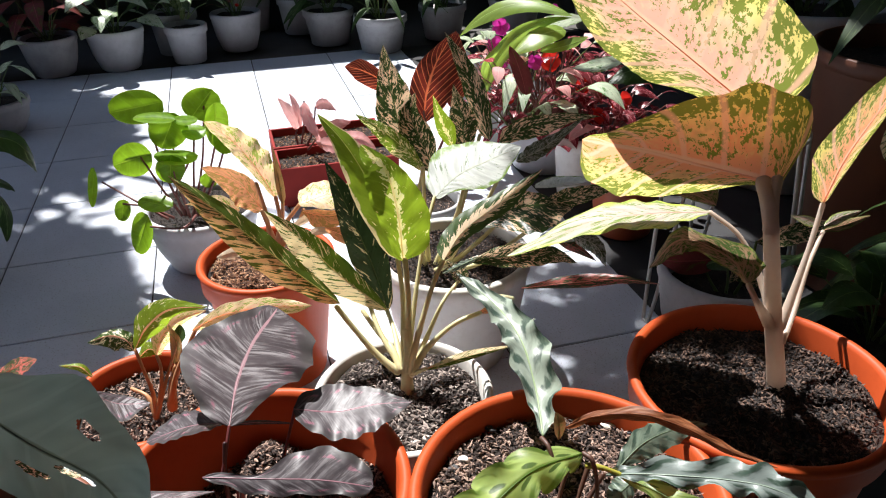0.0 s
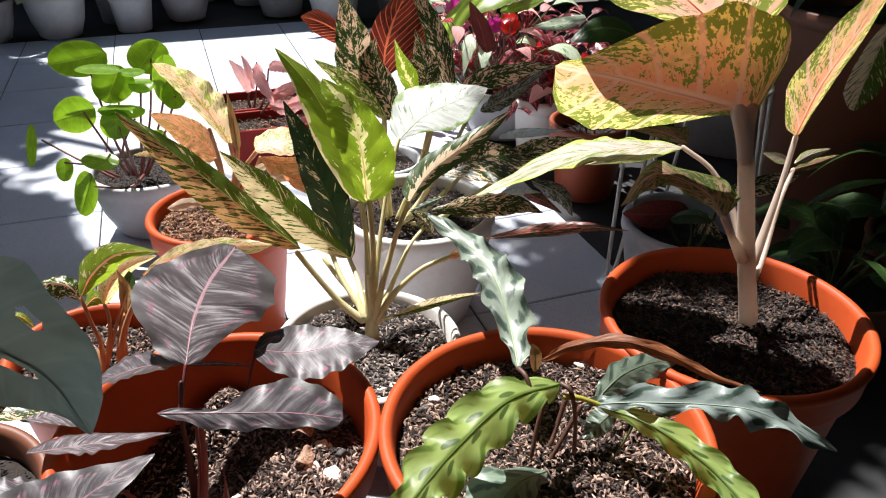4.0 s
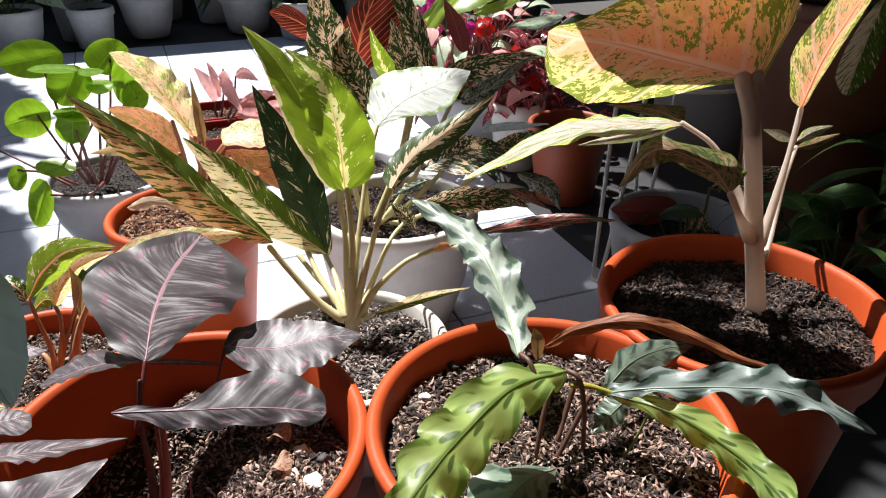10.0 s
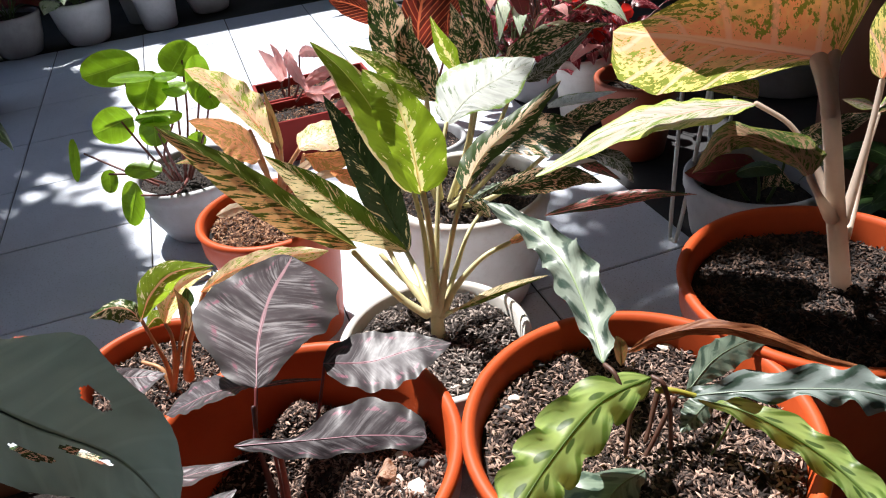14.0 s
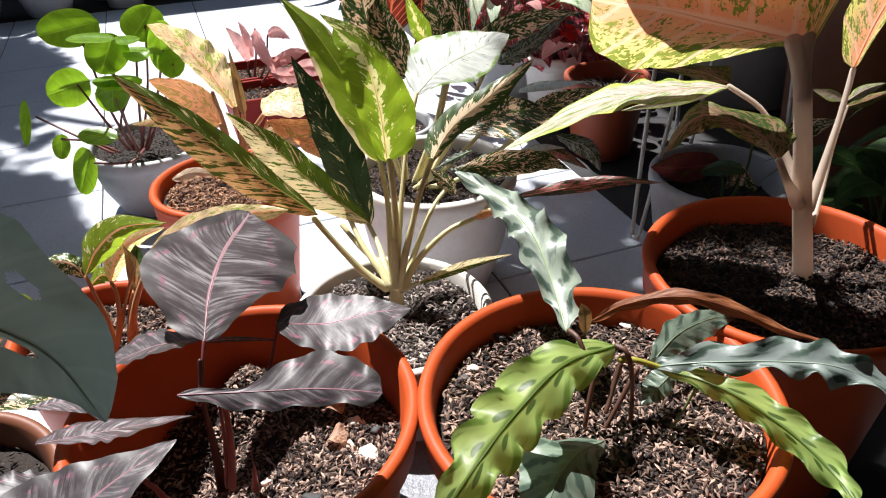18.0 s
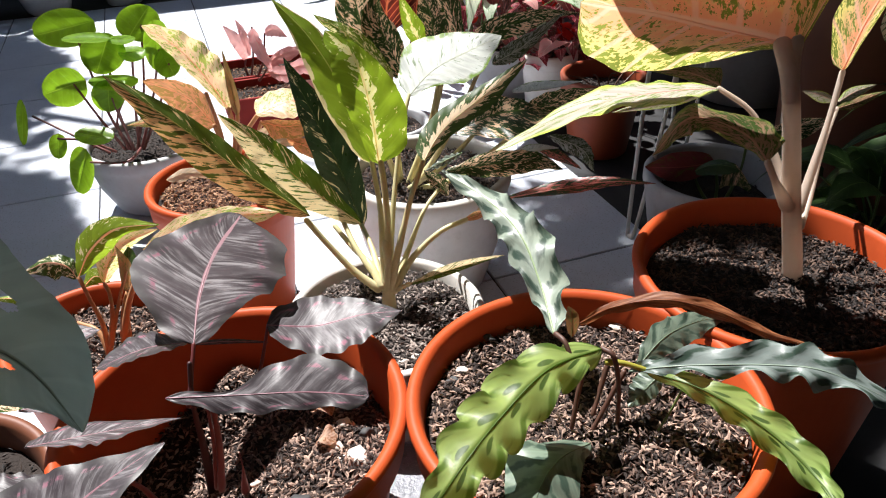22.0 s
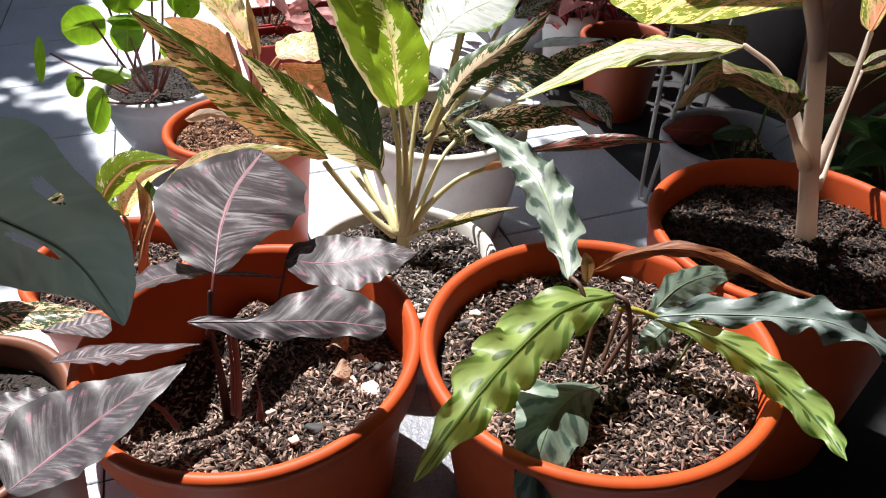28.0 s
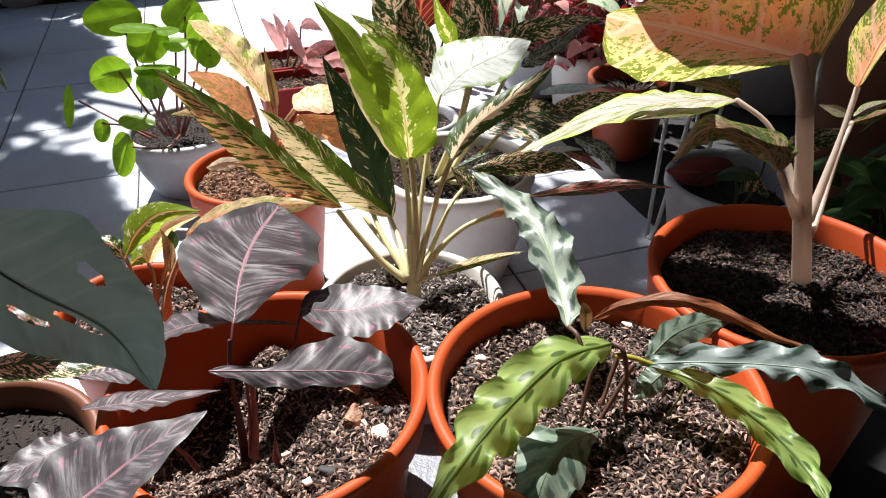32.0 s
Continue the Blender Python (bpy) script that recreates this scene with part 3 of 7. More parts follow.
def blade(parent, material, rib, lv, rv, wl, wr, wave=0.0, beats=6.0, lobe=0.0, rl=0.55, rt=0.85, curl=0.06, slots=(), along=0, across=10, quilt=0.0014):
    """A leaf blade: rib is its midrib from base to tip, lv and rv the ways of its two halves, wl and wr their widths at five places along it."""
    count_leaf[0] += 1
    rng = random.Random(count_leaf[0] * 7 + 1)
    along = along or (60 if wave > 0.003 else 34)
    line = curve_points(rib, along)
    size = sum((line[i + 1] - line[i]).length for i in range(along))
    lv, rv = Vector(lv), Vector(rv)
    ph = rng.uniform(0, 6.28)
    knots = (0.1, 0.3, 0.5, 0.7, 0.9)

    def width(w, s):
        if s < 0.1:
            return w[0] * (s / 0.1) ** rl
        if s > 0.9:
            return w[4] * ((1 - s) / 0.1) ** rt
        k = min(int((s - 0.1) / 0.2), 3)
        f = (s - knots[k]) / 0.2
        a, b, c, d = w[max(k - 1, 0)], w[k], w[k + 1], w[min(k + 2, 4)]
        return max(0.0, 0.5 * (2 * b + (c - a) * f + (2 * a - 5 * b + 4 * c - d) * f * f + (3 * b - a - 3 * c + d) * f ** 3))

    verts, uvs, faces = [], [], []
    top = max(max(wl), max(wr))
    for i, p in enumerate(line):
        s = i / along
        way = (line[min(i + 1, along)] - line[max(i - 1, 0)]).normalized()
        sides = [(v - way * v.dot(way)).normalized() for v in (lv, rv)]
        up = way.cross(sides[1] - sides[0]).normalized()
        for j in range(-across // 2, across // 2 + 1):
            u = j / (across // 2)
            a, left = abs(u), u < 0
            w = max(width(wl if left else wr, s), 0.0004)
            beat = s * beats * 6.283 + ph + (1.1 if left else 0.0) + 2.0 * noise.noise(Vector((s * 3.0, ph, 5.0 if left else 9.0)))
            full = min(1.0, 1.4 * w / top)
            q = p + sides[0 if left else 1] * (a * w * (1 + 0.02 * noise.noise(Vector((s * 30, ph, u > 0))) * a))
            q = q + up * (curl * w * (a * a - a))
            q = q + up * (wave * a * a * full * (0.8 + noise.noise(Vector((s * 4, ph, u > 0)))) * math.sin(beat))
            q = q + sides[0 if left else 1] * (wave * 0.35 * a * full * math.sin(beat + 1.0))
            q = q + up * (quilt * size * a * full * math.sin((s - 0.35 * a) * 52.0) + 0.010 * size * a * noise.noise(Vector((s * 2.5 + ph * 3, u * 1.5, ph))))
            if lobe and s < 0.25:
                q = q - way * (size * lobe * a * (1 - s / 0.25) ** 1.4)
            verts.append(q)
            uvs.append((0.5 + u / 2, s))
    row = across + 1
    for i in range(along):
        for j in range(across):
            s, u = (i + 0.5) / along, 2 * (j + 0.5) / across - 1
            if any(((s - s0) / hs) ** 2 + ((u - u0) / hu) ** 2 < 1 for s0, u0, hs, hu in slots):
                continue
            k = i * row + j
            faces.append((k, k + 1, k + row + 1, k + row))
    ob = mesh_part("leaf", verts, faces, material, parent, uvs=uvs)
    core = [verts[i * row + across // 2] for i in range(along)]
    r = max(0.0005, size * 0.0042)
    vs, fs = tube(core, [r * (1 - 0.85 * i / along) for i in range(along)], 5)
    mesh_part("midrib", vs, fs, material, ob, uvs=[(0.5, k / len(vs)) for k in range(len(vs))])
    return ob


def lathe(profile, at, seg=72, wobble=0.0, seed=0):
    """A body of revolution; profile holds (radius, height)."""
    verts, faces = [], []
    for r, z in profile:
        for i in range(seg):
            a = 2 * math.pi * i / seg
            k = 1 + wobble * noise.noise(Vector((math.cos(a) * 1.3 + seed, math.sin(a) * 1.3, z * 4)))
            verts.append((at[0] + r * k * math.cos(a), at[1] + r * k * math.sin(a), at[2] + z))
    for n in range(len(profile) - 1):
        for i in range(seg):
            k = (i + 1) % seg
            faces.append((n * seg + i, n * seg + k, (n + 1) * seg + k, (n + 1) * seg + i))
    return verts, faces


def sag(dx, dy, dips):
    """How far hollows (or, if negative, heaps) lower the soil at a place."""
    return sum(depth * np.exp(-((dx - a) ** 2 + (dy - b) ** 2) / r ** 2) for a, b, depth, r in dips)


def chips(parent, name, material, x, y, z, radius, count, seed, long=(0.005, 0.0105), bumpy=0.006, fall=(0.0, 0.0), dips=()):
    """Loose husks on the soil, joined into one part."""
    rng = np.random.default_rng(seed)
    r, a = radius * np.sqrt(rng.random(count)), rng.random(count) * 2 * np.pi
    yaw, pitch, roll = rng.random(count) * 2 * np.pi, rng.normal(0, 0.45, count), rng.normal(0, 0.8, count)
    le, wi = rng.uniform(*long, count), rng.uniform(0.0009, 0.0018, count)
    cx, cy = x + r * np.cos(a), y + r * np.sin(a)
    cz = np.array([z + bumpy * noise.noise(Vector((float(p) * 30, float(q) * 30, seed))) for p, q in zip(cx, cy)]) + rng.uniform(0, 0.004, count) + fall[0] * (cx - x) + fall[1] * (cy - y) - sag(cx - x, cy - y, dips)
    shape = np.array([(-0.5, 0, 0), (0, -1, 0.25), (0.5, 0, 0), (0, 1, 0.25), (0, 0, -0.4), (0, 0, 0.75)])
    ux = np.stack([np.cos(yaw) * np.cos(pitch), np.sin(yaw) * np.cos(pitch), np.sin(pitch)], 1)
    uy = np.stack([-np.sin(yaw) * np.cos(roll), np.cos(yaw) * np.cos(roll), np.sin(roll)], 1)
    uz = np.cross(ux, uy)
    c = np.stack([cx, cy, cz], 1)
    v = c[:, None] + shape[None, :, :1] * (ux * le[:, None])[:, None] + shape[None, :, 1:2] * (uy * wi[:, None])[:, None] + shape[None, :, 2:] * (uz * wi[:, None])[:, None]
    f = np.array([(0, 1, 5), (1, 2, 5), (2, 3, 5), (3, 0, 5), (1, 0, 4), (2, 1, 4), (3, 2, 4), (0, 3, 4)])
    faces = (f[None] + (np.arange(count) * 6)[:, None, None]).reshape(-1, 3)
    ob = mesh_part(name, v.reshape(-1, 3).tolist(), faces.tolist(), material, parent, smooth=False)
    return tagged(ob, kind="stuff")


def soil_disc(parent, x, y, z, radius, seed, material=None, fall=(0.0, 0.0), dips=()):
    verts, faces, seg, rings = [(x, y, z - sag(0.0, 0.0, dips))], [], 48, 14
    for k in range(1, rings + 1):
        for i in range(seg):
            a, r = 2 * math.pi * i / seg, radius * k / rings
            p = (x + r * math.cos(a), y + r * math.sin(a))
            verts.append((*p, z + fall[0] * (p[0] - x) + fall[1] * (p[1] - y) - sag(p[0] - x, p[1] - y, dips) + 0.006 * noise.noise(Vector((p[0] * 30, p[1] * 30, seed)))))
    for i in range(seg):
        faces.append((0, 1 + i, 1 + (i + 1) % seg))
    for k in range(rings - 1):
        for i in range(seg):
            j = (i + 1) % seg
            faces.append((1 + k * seg + i, 1 + (k + 1) * seg + i, 1 + (k + 1) * seg + j, 1 + k * seg + j))
    return mesh_part("soil", verts, faces, material or m_soil, parent)


def pot_profile(r, h, style):
    if style == "collar":      # nursery pot with a tall collar and a rolled lip
        return [(0.0, 0.0), (r * 0.66, 0.0), (r * 0.70, 0.004), (r * 0.90, h - 0.042), (r * 0.965, h - 0.038), (r * 0.975, h - 0.014), (r * 0.985, h - 0.010), (r, h - 0.006), (r - 0.001, h - 0.002), (r - 0.005, h), (r - 0.009, h - 0.001), (r - 0.012, h - 0.006), (r - 0.016, h - 0.036), (r * 0.86, h - 0.045), (r * 0.80, h * 0.55)]
    if style == "bowl":        # rounded bowl with a soft rim
        return [(0.0, 0.0), (r * 0.60, 0.0), (r * 0.68, 0.006), (r * 0.86, h * 0.40), (r * 0.95, h * 0.75), (r * 0.975, h - 0.022), (r, h - 0.018), (r, h - 0.004), (r - 0.003, h), (r - 0.010, h), (r - 0.013, h - 0.004), (r - 0.015, h - 0.03), (r * 0.8, h * 0.5)]
    return [(0.0, 0.0), (r * 0.72, 0.0), (r * 0.75, 0.004), (r * 0.93, h - 0.03), (r * 0.94, h - 0.028), (r, h - 0.026), (r, h - 0.003), (r - 0.003, h), (r - 0.007, h), (r - 0.010, h - 0.004), (r - 0.014, h - 0.03), (r * 0.82, h * 0.5)]


def potted(label, category, x, y, top, r, h, pot_mat, style="collar", husk=None, count=0, seed=1, drop=0.03, group="", name="potted_plant", pot_label="", fall=(0.0, 0.0), dips=()):
    """An empty with pot, soil and mulch; the plant's leaves and stalks are added to it."""
    ob = thing(name, label, category, (x, y, top - h), group)
    mesh_part("pot", *lathe(pot_profile(r, h, style), (x, y, top - h), 72, 0.006, seed), pot_mat, ob, pot_label)
    soil_disc(ob, x, y, top - drop, r - 0.0155 - 0.08 * max(0.0, drop - 0.04), seed, None, fall, dips)
    if count:
        chips(ob, "husk_mulch", husk or m_husk, x, y, top - drop + 0.001, r - 0.019 - 0.08 * max(0.0, drop - 0.04), count, seed, fall=fall, dips=dips)
    return ob


def pebble(parent, name, at, size, material, seed, flat=0.6, label=""):
    bm = bmesh.new()
    bmesh.ops.create_icosphere(bm, subdivisions=2, radius=1.0)
    verts = []
    for v in bm.verts:
        k = 0.8 + 0.75 * noise.noise(v.co * 0.9 + Vector((seed * 1.7, 0, 0))) + 0.15 * noise.noise(v.co * 3.1 + Vector((0, seed, 0)))
        verts.append(Vector(at) + Vector((v.co.x * size * k, v.co.y * size * 0.75 * k, v.co.z * size * flat * 0.75 * k)))
    faces = [tuple(v.index for v in f.verts) for f in bm.faces]
    bm.free()
    return mesh_part(name, verts, faces, material, parent, label)


# ---- ground, tiles, wall ----
TURN = radians(19.0)                    # the paving runs at this angle
U, N = Vector((math.cos(TURN), math.sin(TURN), 0)), Vector((-math.sin(TURN), math.cos(TURN), 0))
PITCH, U0, N0 = 0.294, -0.19, 0.881


def paved(u, n, z=0.0):
    return U * u + N * n + Vector((0, 0, z))


ground = mesh_part("ground", [(-400, -400, -0.012), (400, -400, -0.012), (400, 400, -0.012), (-400, 400, -0.012)], [(0, 1, 2, 3)], m_ground)
tagged(ground, "damp dark concrete ground round the paved yard", "ground", kind="structure")
floor = mesh_part("floor", [paved(-4.2, -0.30, -0.003), paved(3.3, -0.30, -0.003), paved(3.3, 2.93, -0.003), paved(-4.2, 2.93, -0.003), paved(-4.2, -0.30, -0.03), paved(3.3, -0.30, -0.03), paved(3.3, 2.93, -0.03), paved(-4.2, 2.93, -0.03)],
                  [(0, 1, 2, 3), (4, 5, 1, 0), (5, 6, 2, 1), (6, 7, 3, 2), (7, 4, 0, 3)], m_joint, smooth=False)
tagged(floor, "grey speckled terrazzo paving tiles with thin dark joints", "floor", kind="structure")


def box(a, b, material, name, parent=None, label="", bevel=0.0):
    """A box between the corners a and b in paving coordinates."""
    (x0, y0, z0), (x1, y1, z1) = a, b
    e = bevel
    verts = [paved(u, n, z) for z, i in ((z0, 0.0), (z1 - e, 0.0), (z1, e)) for u, n in ((x0 + i, y0 + i), (x1 - i, y0 + i), (x1 - i, y1 - i), (x0 + i, y1 - i))]
    faces = [(3, 2, 1, 0), (8, 9, 10, 11)] + [(r + i, r + (i + 1) % 4, r + 4 + (i + 1) % 4, r + 4 + i) for r in (0, 4) for i in range(4)]
    return mesh_part(name, verts, faces, material, parent, label, smooth=False)


# this wall is added, its height set by the shade it must cast
wall = box((-7.0, 4.30, -0.02), (6.0, 4.48, 1.90), m_wall, "shade_wall_north", bevel=0.01)
tagged(wall, "low grey wall added to shade the back pots", "wall", kind="structure")
# unseen side wall, added to hold back low sky light
wall = box((2.6, -3.0, -0.02), (2.78, 4.30, 2.6), m_wall, "shade_wall_east", bevel=0.01)
tagged(wall, "unseen grey wall added to cut light from the side", "wall", kind="structure")

# another unseen wall, added to darken the near pots
wall = box((-4.6, -0.56, -0.02), (-4.42, 0.95, 2.60), m_wall, "shade_wall_west", bevel=0.01)
tagged(wall, "unseen grey wall added to cut sky light at the left", "wall", kind="structure")

# ---- the potted plants close by ----
agl_green = potted("leafy aglaonema with green and cream leaves in a stained white pot", "potted plant", -0.056, 0.649, 0.185, 0.108, 0.18, m_white_pot, "plain", m_husk_grey, 2400, 3, 0.012)
calathea_green = potted("wavy-leaved calathea with lime and dark leaves in an orange pot", "potted plant", 0.1135, 0.4247, 0.267, 0.1406, 0.26, m_terracotta, "collar", m_husk, 7500, 1, 0.026, fall=(0.0, -0.05))
calathea_purple = potted("purple banded calathea with broad leaves in an orange pot", "potted plant", -0.1613, 0.4266, 0.262, 0.1367, 0.255, m_terracotta, "collar", m_husk, 7500, 2, 0.056, fall=(0.16, -0.14), dips=((-0.060, 0.010, 0.055, 0.048), (-0.025, 0.085, -0.030, 0.028)))
agl_pink = potted("tall aglaonema with pink and green speckled leaves in an orange pot", "potted plant", 0.3258, 0.5803, 0.273, 0.1356, 0.265, m_terracotta, "collar", m_husk_mid, 7000, 4, 0.030)
agl_small = potted("small aglaonema with lime and cream leaves in an orange pot", "potted plant", -0.358, 0.617, 0.20, 0.090, 0.20, m_terracotta, "collar", m_husk, 2400, 5, 0.025)
agl_orange = potted("orange-leaved aglaonema on brown husk in an orange pot", "potted plant", -0.289, 0.924, 0.212, 0.1035, 0.21, m_terracotta, "collar", m_husk_brown, 4000, 6, 0.022)
agl_dark = potted("dark aglaonema with pink-spotted leaves in a white bowl", "potted plant", -0.005, 0.978, 0.192, 0.120, 0.192, m_white_pot, "bowl", m_husk_mid, 2600, 7, 0.02)
pilea = potted("round-leaved pilea on thin red stalks in a grey bowl", "potted plant", -0.522, 1.275, 0.125, 0.112, 0.125, m_grey_pot, "bowl", m_husk_dark, 700, 8, 0.012)

blade(agl_green, m_green_low, [(-0.131, 0.690, 0.282), (-0.197, 0.700, 0.333), (-0.258, 0.710, 0.386), (-0.319, 0.720, 0.433)], (-0.645, -0.227, -0.730), (0.466, 0.744, 0.479), (0.0149, 0.0250, 0.0263, 0.0201, 0.0082), (0.0083, 0.0148, 0.0161, 0.0129, 0.0059), wave=0.002)
blade(agl_green, m_green, [(-0.082, 0.730, 0.246), (-0.135, 0.730, 0.295), (-0.177, 0.730, 0.345), (-0.218, 0.730, 0.384)], (-0.666, -0.137, -0.733), (0.545, 0.709, 0.447), (0.0120, 0.0244, 0.0268, 0.0188, 0.0071), (0.0101, 0.0187, 0.0185, 0.0131, 0.0052), wave=0.002)
blade(agl_green, m_darkgreen, [(-0.083, 0.755, 0.228), (-0.106, 0.770, 0.302), (-0.132, 0.785, 0.365), (-0.156, 0.800, 0.418)], (-0.909, 0.067, -0.411), (0.836, 0.527, 0.154), (0.0140, 0.0249, 0.0220, 0.0144, 0.0061), (0.0152, 0.0246, 0.0245, 0.0182, 0.0061), wave=0.002)
blade(agl_green, m_lime_back, [(-0.063, 0.720, 0.326), (-0.086, 0.740, 0.396), (-0.119, 0.760, 0.451), (-0.155, 0.780, 0.485)], (-0.866, 0.084, -0.494), (0.782, 0.559, 0.275), (0.0179, 0.0281, 0.0243, 0.0161, 0.0065), (0.0128, 0.0191, 0.0160, 0.0129, 0.0052), wave=0.001)
blade(agl_green, m_lime, [(-0.054, 0.700, 0.335), (-0.059, 0.712, 0.391), (-0.071, 0.723, 0.439), (-0.099, 0.735, 0.465)], (-0.790, -0.603, -0.114), (0.921, 0.307, 0.240), (0.0131, 0.0242, 0.0306, 0.0279, 0.0143), (0.0329, 0.0362, 0.0262, 0.0122, 0.0052), wave=0.0015, rl=0.35, rt=0.6, curl=-0.1)
blade(agl_green, m_shine, [(-0.022, 0.790, 0.373), (0.007, 0.807, 0.396), (0.046, 0.823, 0.410), (0.085, 0.840, 0.421)], (-0.365, 0.815, 0.450), (0.399, -0.751, -0.526), (0.0308, 0.0490, 0.0412, 0.0316, 0.0134), (0.0090, 0.0228, 0.0337, 0.0293, 0.0125), wave=0.001, rl=0.4)
blade(agl_green, m_green_half, [(-0.008, 0.700, 0.336), (0.015, 0.738, 0.355), (0.060, 0.775, 0.376), (0.111, 0.813, 0.402)], (-0.581, 0.677, 0.452), (0.653, 0.021, -0.757), (0.0156, 0.0187, 0.0177, 0.0118, 0.0050), (0.0063, 0.0109, 0.0138, 0.0148, 0.0069), wave=0.0015)
blade(agl_green, m_green, [(-0.029, 0.655, 0.213), (0.022, 0.677, 0.217), (0.077, 0.700, 0.216)], (-0.203, 0.888, 0.412), (0.255, -0.230, -0.939), (0.0028, 0.0063, 0.0071, 0.0058, 0.0029), (0.0032, 0.0052, 0.0052, 0.0033, 0.0013))
blade(agl_green, m_orange, [(0.033, 0.700, 0.264), (0.048, 0.710, 0.263), (0.065, 0.720, 0.262)], (-0.232, 0.761, 0.606), (0.280, -0.169, -0.945), (0.0020, 0.0039, 0.0053, 0.0040, 0.0020), (0.0020, 0.0039, 0.0046, 0.0033, 0.0013))
stalk(agl_green, [(-0.063, 0.662, 0.204), (-0.088, 0.671, 0.222), (-0.114, 0.681, 0.251), (-0.135, 0.690, 0.277)], 0.0052, 0.0035, m_petiole_cream)
stalk(agl_green, [(-0.060, 0.662, 0.207), (-0.072, 0.685, 0.222), (-0.090, 0.707, 0.227), (-0.112, 0.730, 0.245)], 0.0047, 0.0029, m_petiole_cream)
stalk(agl_green, [(-0.059, 0.662, 0.207), (-0.070, 0.709, 0.225), (-0.085, 0.755, 0.230)], 0.0046, 0.0029, m_petiole_cream)
stalk(agl_green, [(-0.055, 0.662, 0.205), (-0.056, 0.681, 0.242), (-0.057, 0.701, 0.287), (-0.063, 0.720, 0.327)], 0.0047, 0.0029, m_petiole_cream)
stalk(agl_green, [(-0.053, 0.662, 0.205), (-0.049, 0.675, 0.253), (-0.049, 0.687, 0.300), (-0.052, 0.700, 0.336)], 0.0047, 0.0035, m_petiole_cream)
stalk(agl_green, [(-0.051, 0.662, 0.205), (-0.048, 0.694, 0.241), (-0.041, 0.726, 0.293), (-0.033, 0.758, 0.339), (-0.022, 0.790, 0.374)], 0.0047, 0.0023, m_petiole_cream)
stalk(agl_green, [(-0.049, 0.662, 0.205), (-0.037, 0.675, 0.252), (-0.021, 0.687, 0.306), (-0.008, 0.700, 0.336)], 0.0047, 0.0029, m_petiole_cream)
stalk(agl_green, [(-0.047, 0.662, 0.203), (-0.030, 0.695, 0.229), (-0.010, 0.727, 0.263), (0.007, 0.760, 0.270)], 0.0041, 0.0023, m_petiole_cream)
stalk(agl_green, [(-0.046, 0.662, 0.201), (-0.027, 0.675, 0.230), (0.005, 0.687, 0.257), (0.035, 0.700, 0.264)], 0.0047, 0.0029, m_petiole_cream)
stalk(agl_green, [(-0.046, 0.662, 0.200), (-0.035, 0.659, 0.208), (-0.028, 0.655, 0.214)], 0.0035, 0.0023, m_petiole_cream)
stalk(agl_green, [(-0.056, 0.662, 0.205), (-0.086, 0.699, 0.232), (-0.104, 0.735, 0.252)], 0.0041, 0.0029, m_petiole_cream)
stalk(agl_green, [(-0.053, 0.662, 0.165), (-0.052, 0.665, 0.205), (-0.051, 0.669, 0.228), (-0.052, 0.672, 0.255)], 0.0090, 0.0042, m_petiole_cream, 'stem', 10)

blade(agl_pink, m_pink, [(0.281, 0.655, 0.541), (0.221, 0.662, 0.586), (0.168, 0.668, 0.626), (0.108, 0.675, 0.675)], (-0.352, 0.552, -0.756), (0.352, -0.552, 0.756), (0.0220, 0.0477, 0.0558, 0.0509, 0.0314), (0.0938, 0.0969, 0.0872, 0.0650, 0.0348), wave=0.003, lobe=0.16, rl=0.4, rt=0.6, beats=4.0)
blade(agl_pink, m_pink_deep, [(0.315, 0.630, 0.468), (0.252, 0.633, 0.483), (0.191, 0.637, 0.498), (0.132, 0.640, 0.508)], (0.004, 0.360, -0.933), (-0.004, -0.360, 0.933), (0.0095, 0.0360, 0.0555, 0.0654, 0.0541), (0.0967, 0.1032, 0.0802, 0.0456, 0.0120), wave=0.003, rl=0.35, rt=0.45, lobe=0.05, beats=4.0)
blade(agl_pink, m_pink_pale, [(0.276, 0.672, 0.414), (0.218, 0.675, 0.411), (0.155, 0.677, 0.399), (0.065, 0.680, 0.355)], (-0.090, -0.978, 0.190), (0.035, 0.999, 0.011), (0.0173, 0.0534, 0.0511, 0.0414, 0.0188), (0.0164, 0.0272, 0.0351, 0.0268, 0.0094), wave=0.002)
blade(agl_pink, m_pink_pale, [(0.287, 0.700, 0.402), (0.255, 0.700, 0.396), (0.222, 0.700, 0.390), (0.183, 0.700, 0.382)], (0.346, 0.411, -0.843), (0.069, 0.885, 0.460), (0.0038, 0.0094, 0.0112, 0.0083, 0.0037), (0.0032, 0.0063, 0.0063, 0.0047, 0.0023))
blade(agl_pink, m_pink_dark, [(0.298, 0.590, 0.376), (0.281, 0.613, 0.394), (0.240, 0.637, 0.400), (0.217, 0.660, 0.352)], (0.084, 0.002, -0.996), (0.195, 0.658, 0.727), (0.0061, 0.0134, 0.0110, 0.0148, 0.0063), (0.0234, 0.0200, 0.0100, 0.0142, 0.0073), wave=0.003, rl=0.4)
blade(agl_pink, m_pink_deep, [(0.381, 0.655, 0.433), (0.393, 0.657, 0.481), (0.414, 0.658, 0.532), (0.439, 0.660, 0.591)], (-0.916, 0.040, 0.400), (0.899, 0.133, -0.416), (0.0192, 0.0308, 0.0263, 0.0218, 0.0101), (0.0050, 0.0099, 0.0107, 0.0099, 0.0057), rl=0.4)
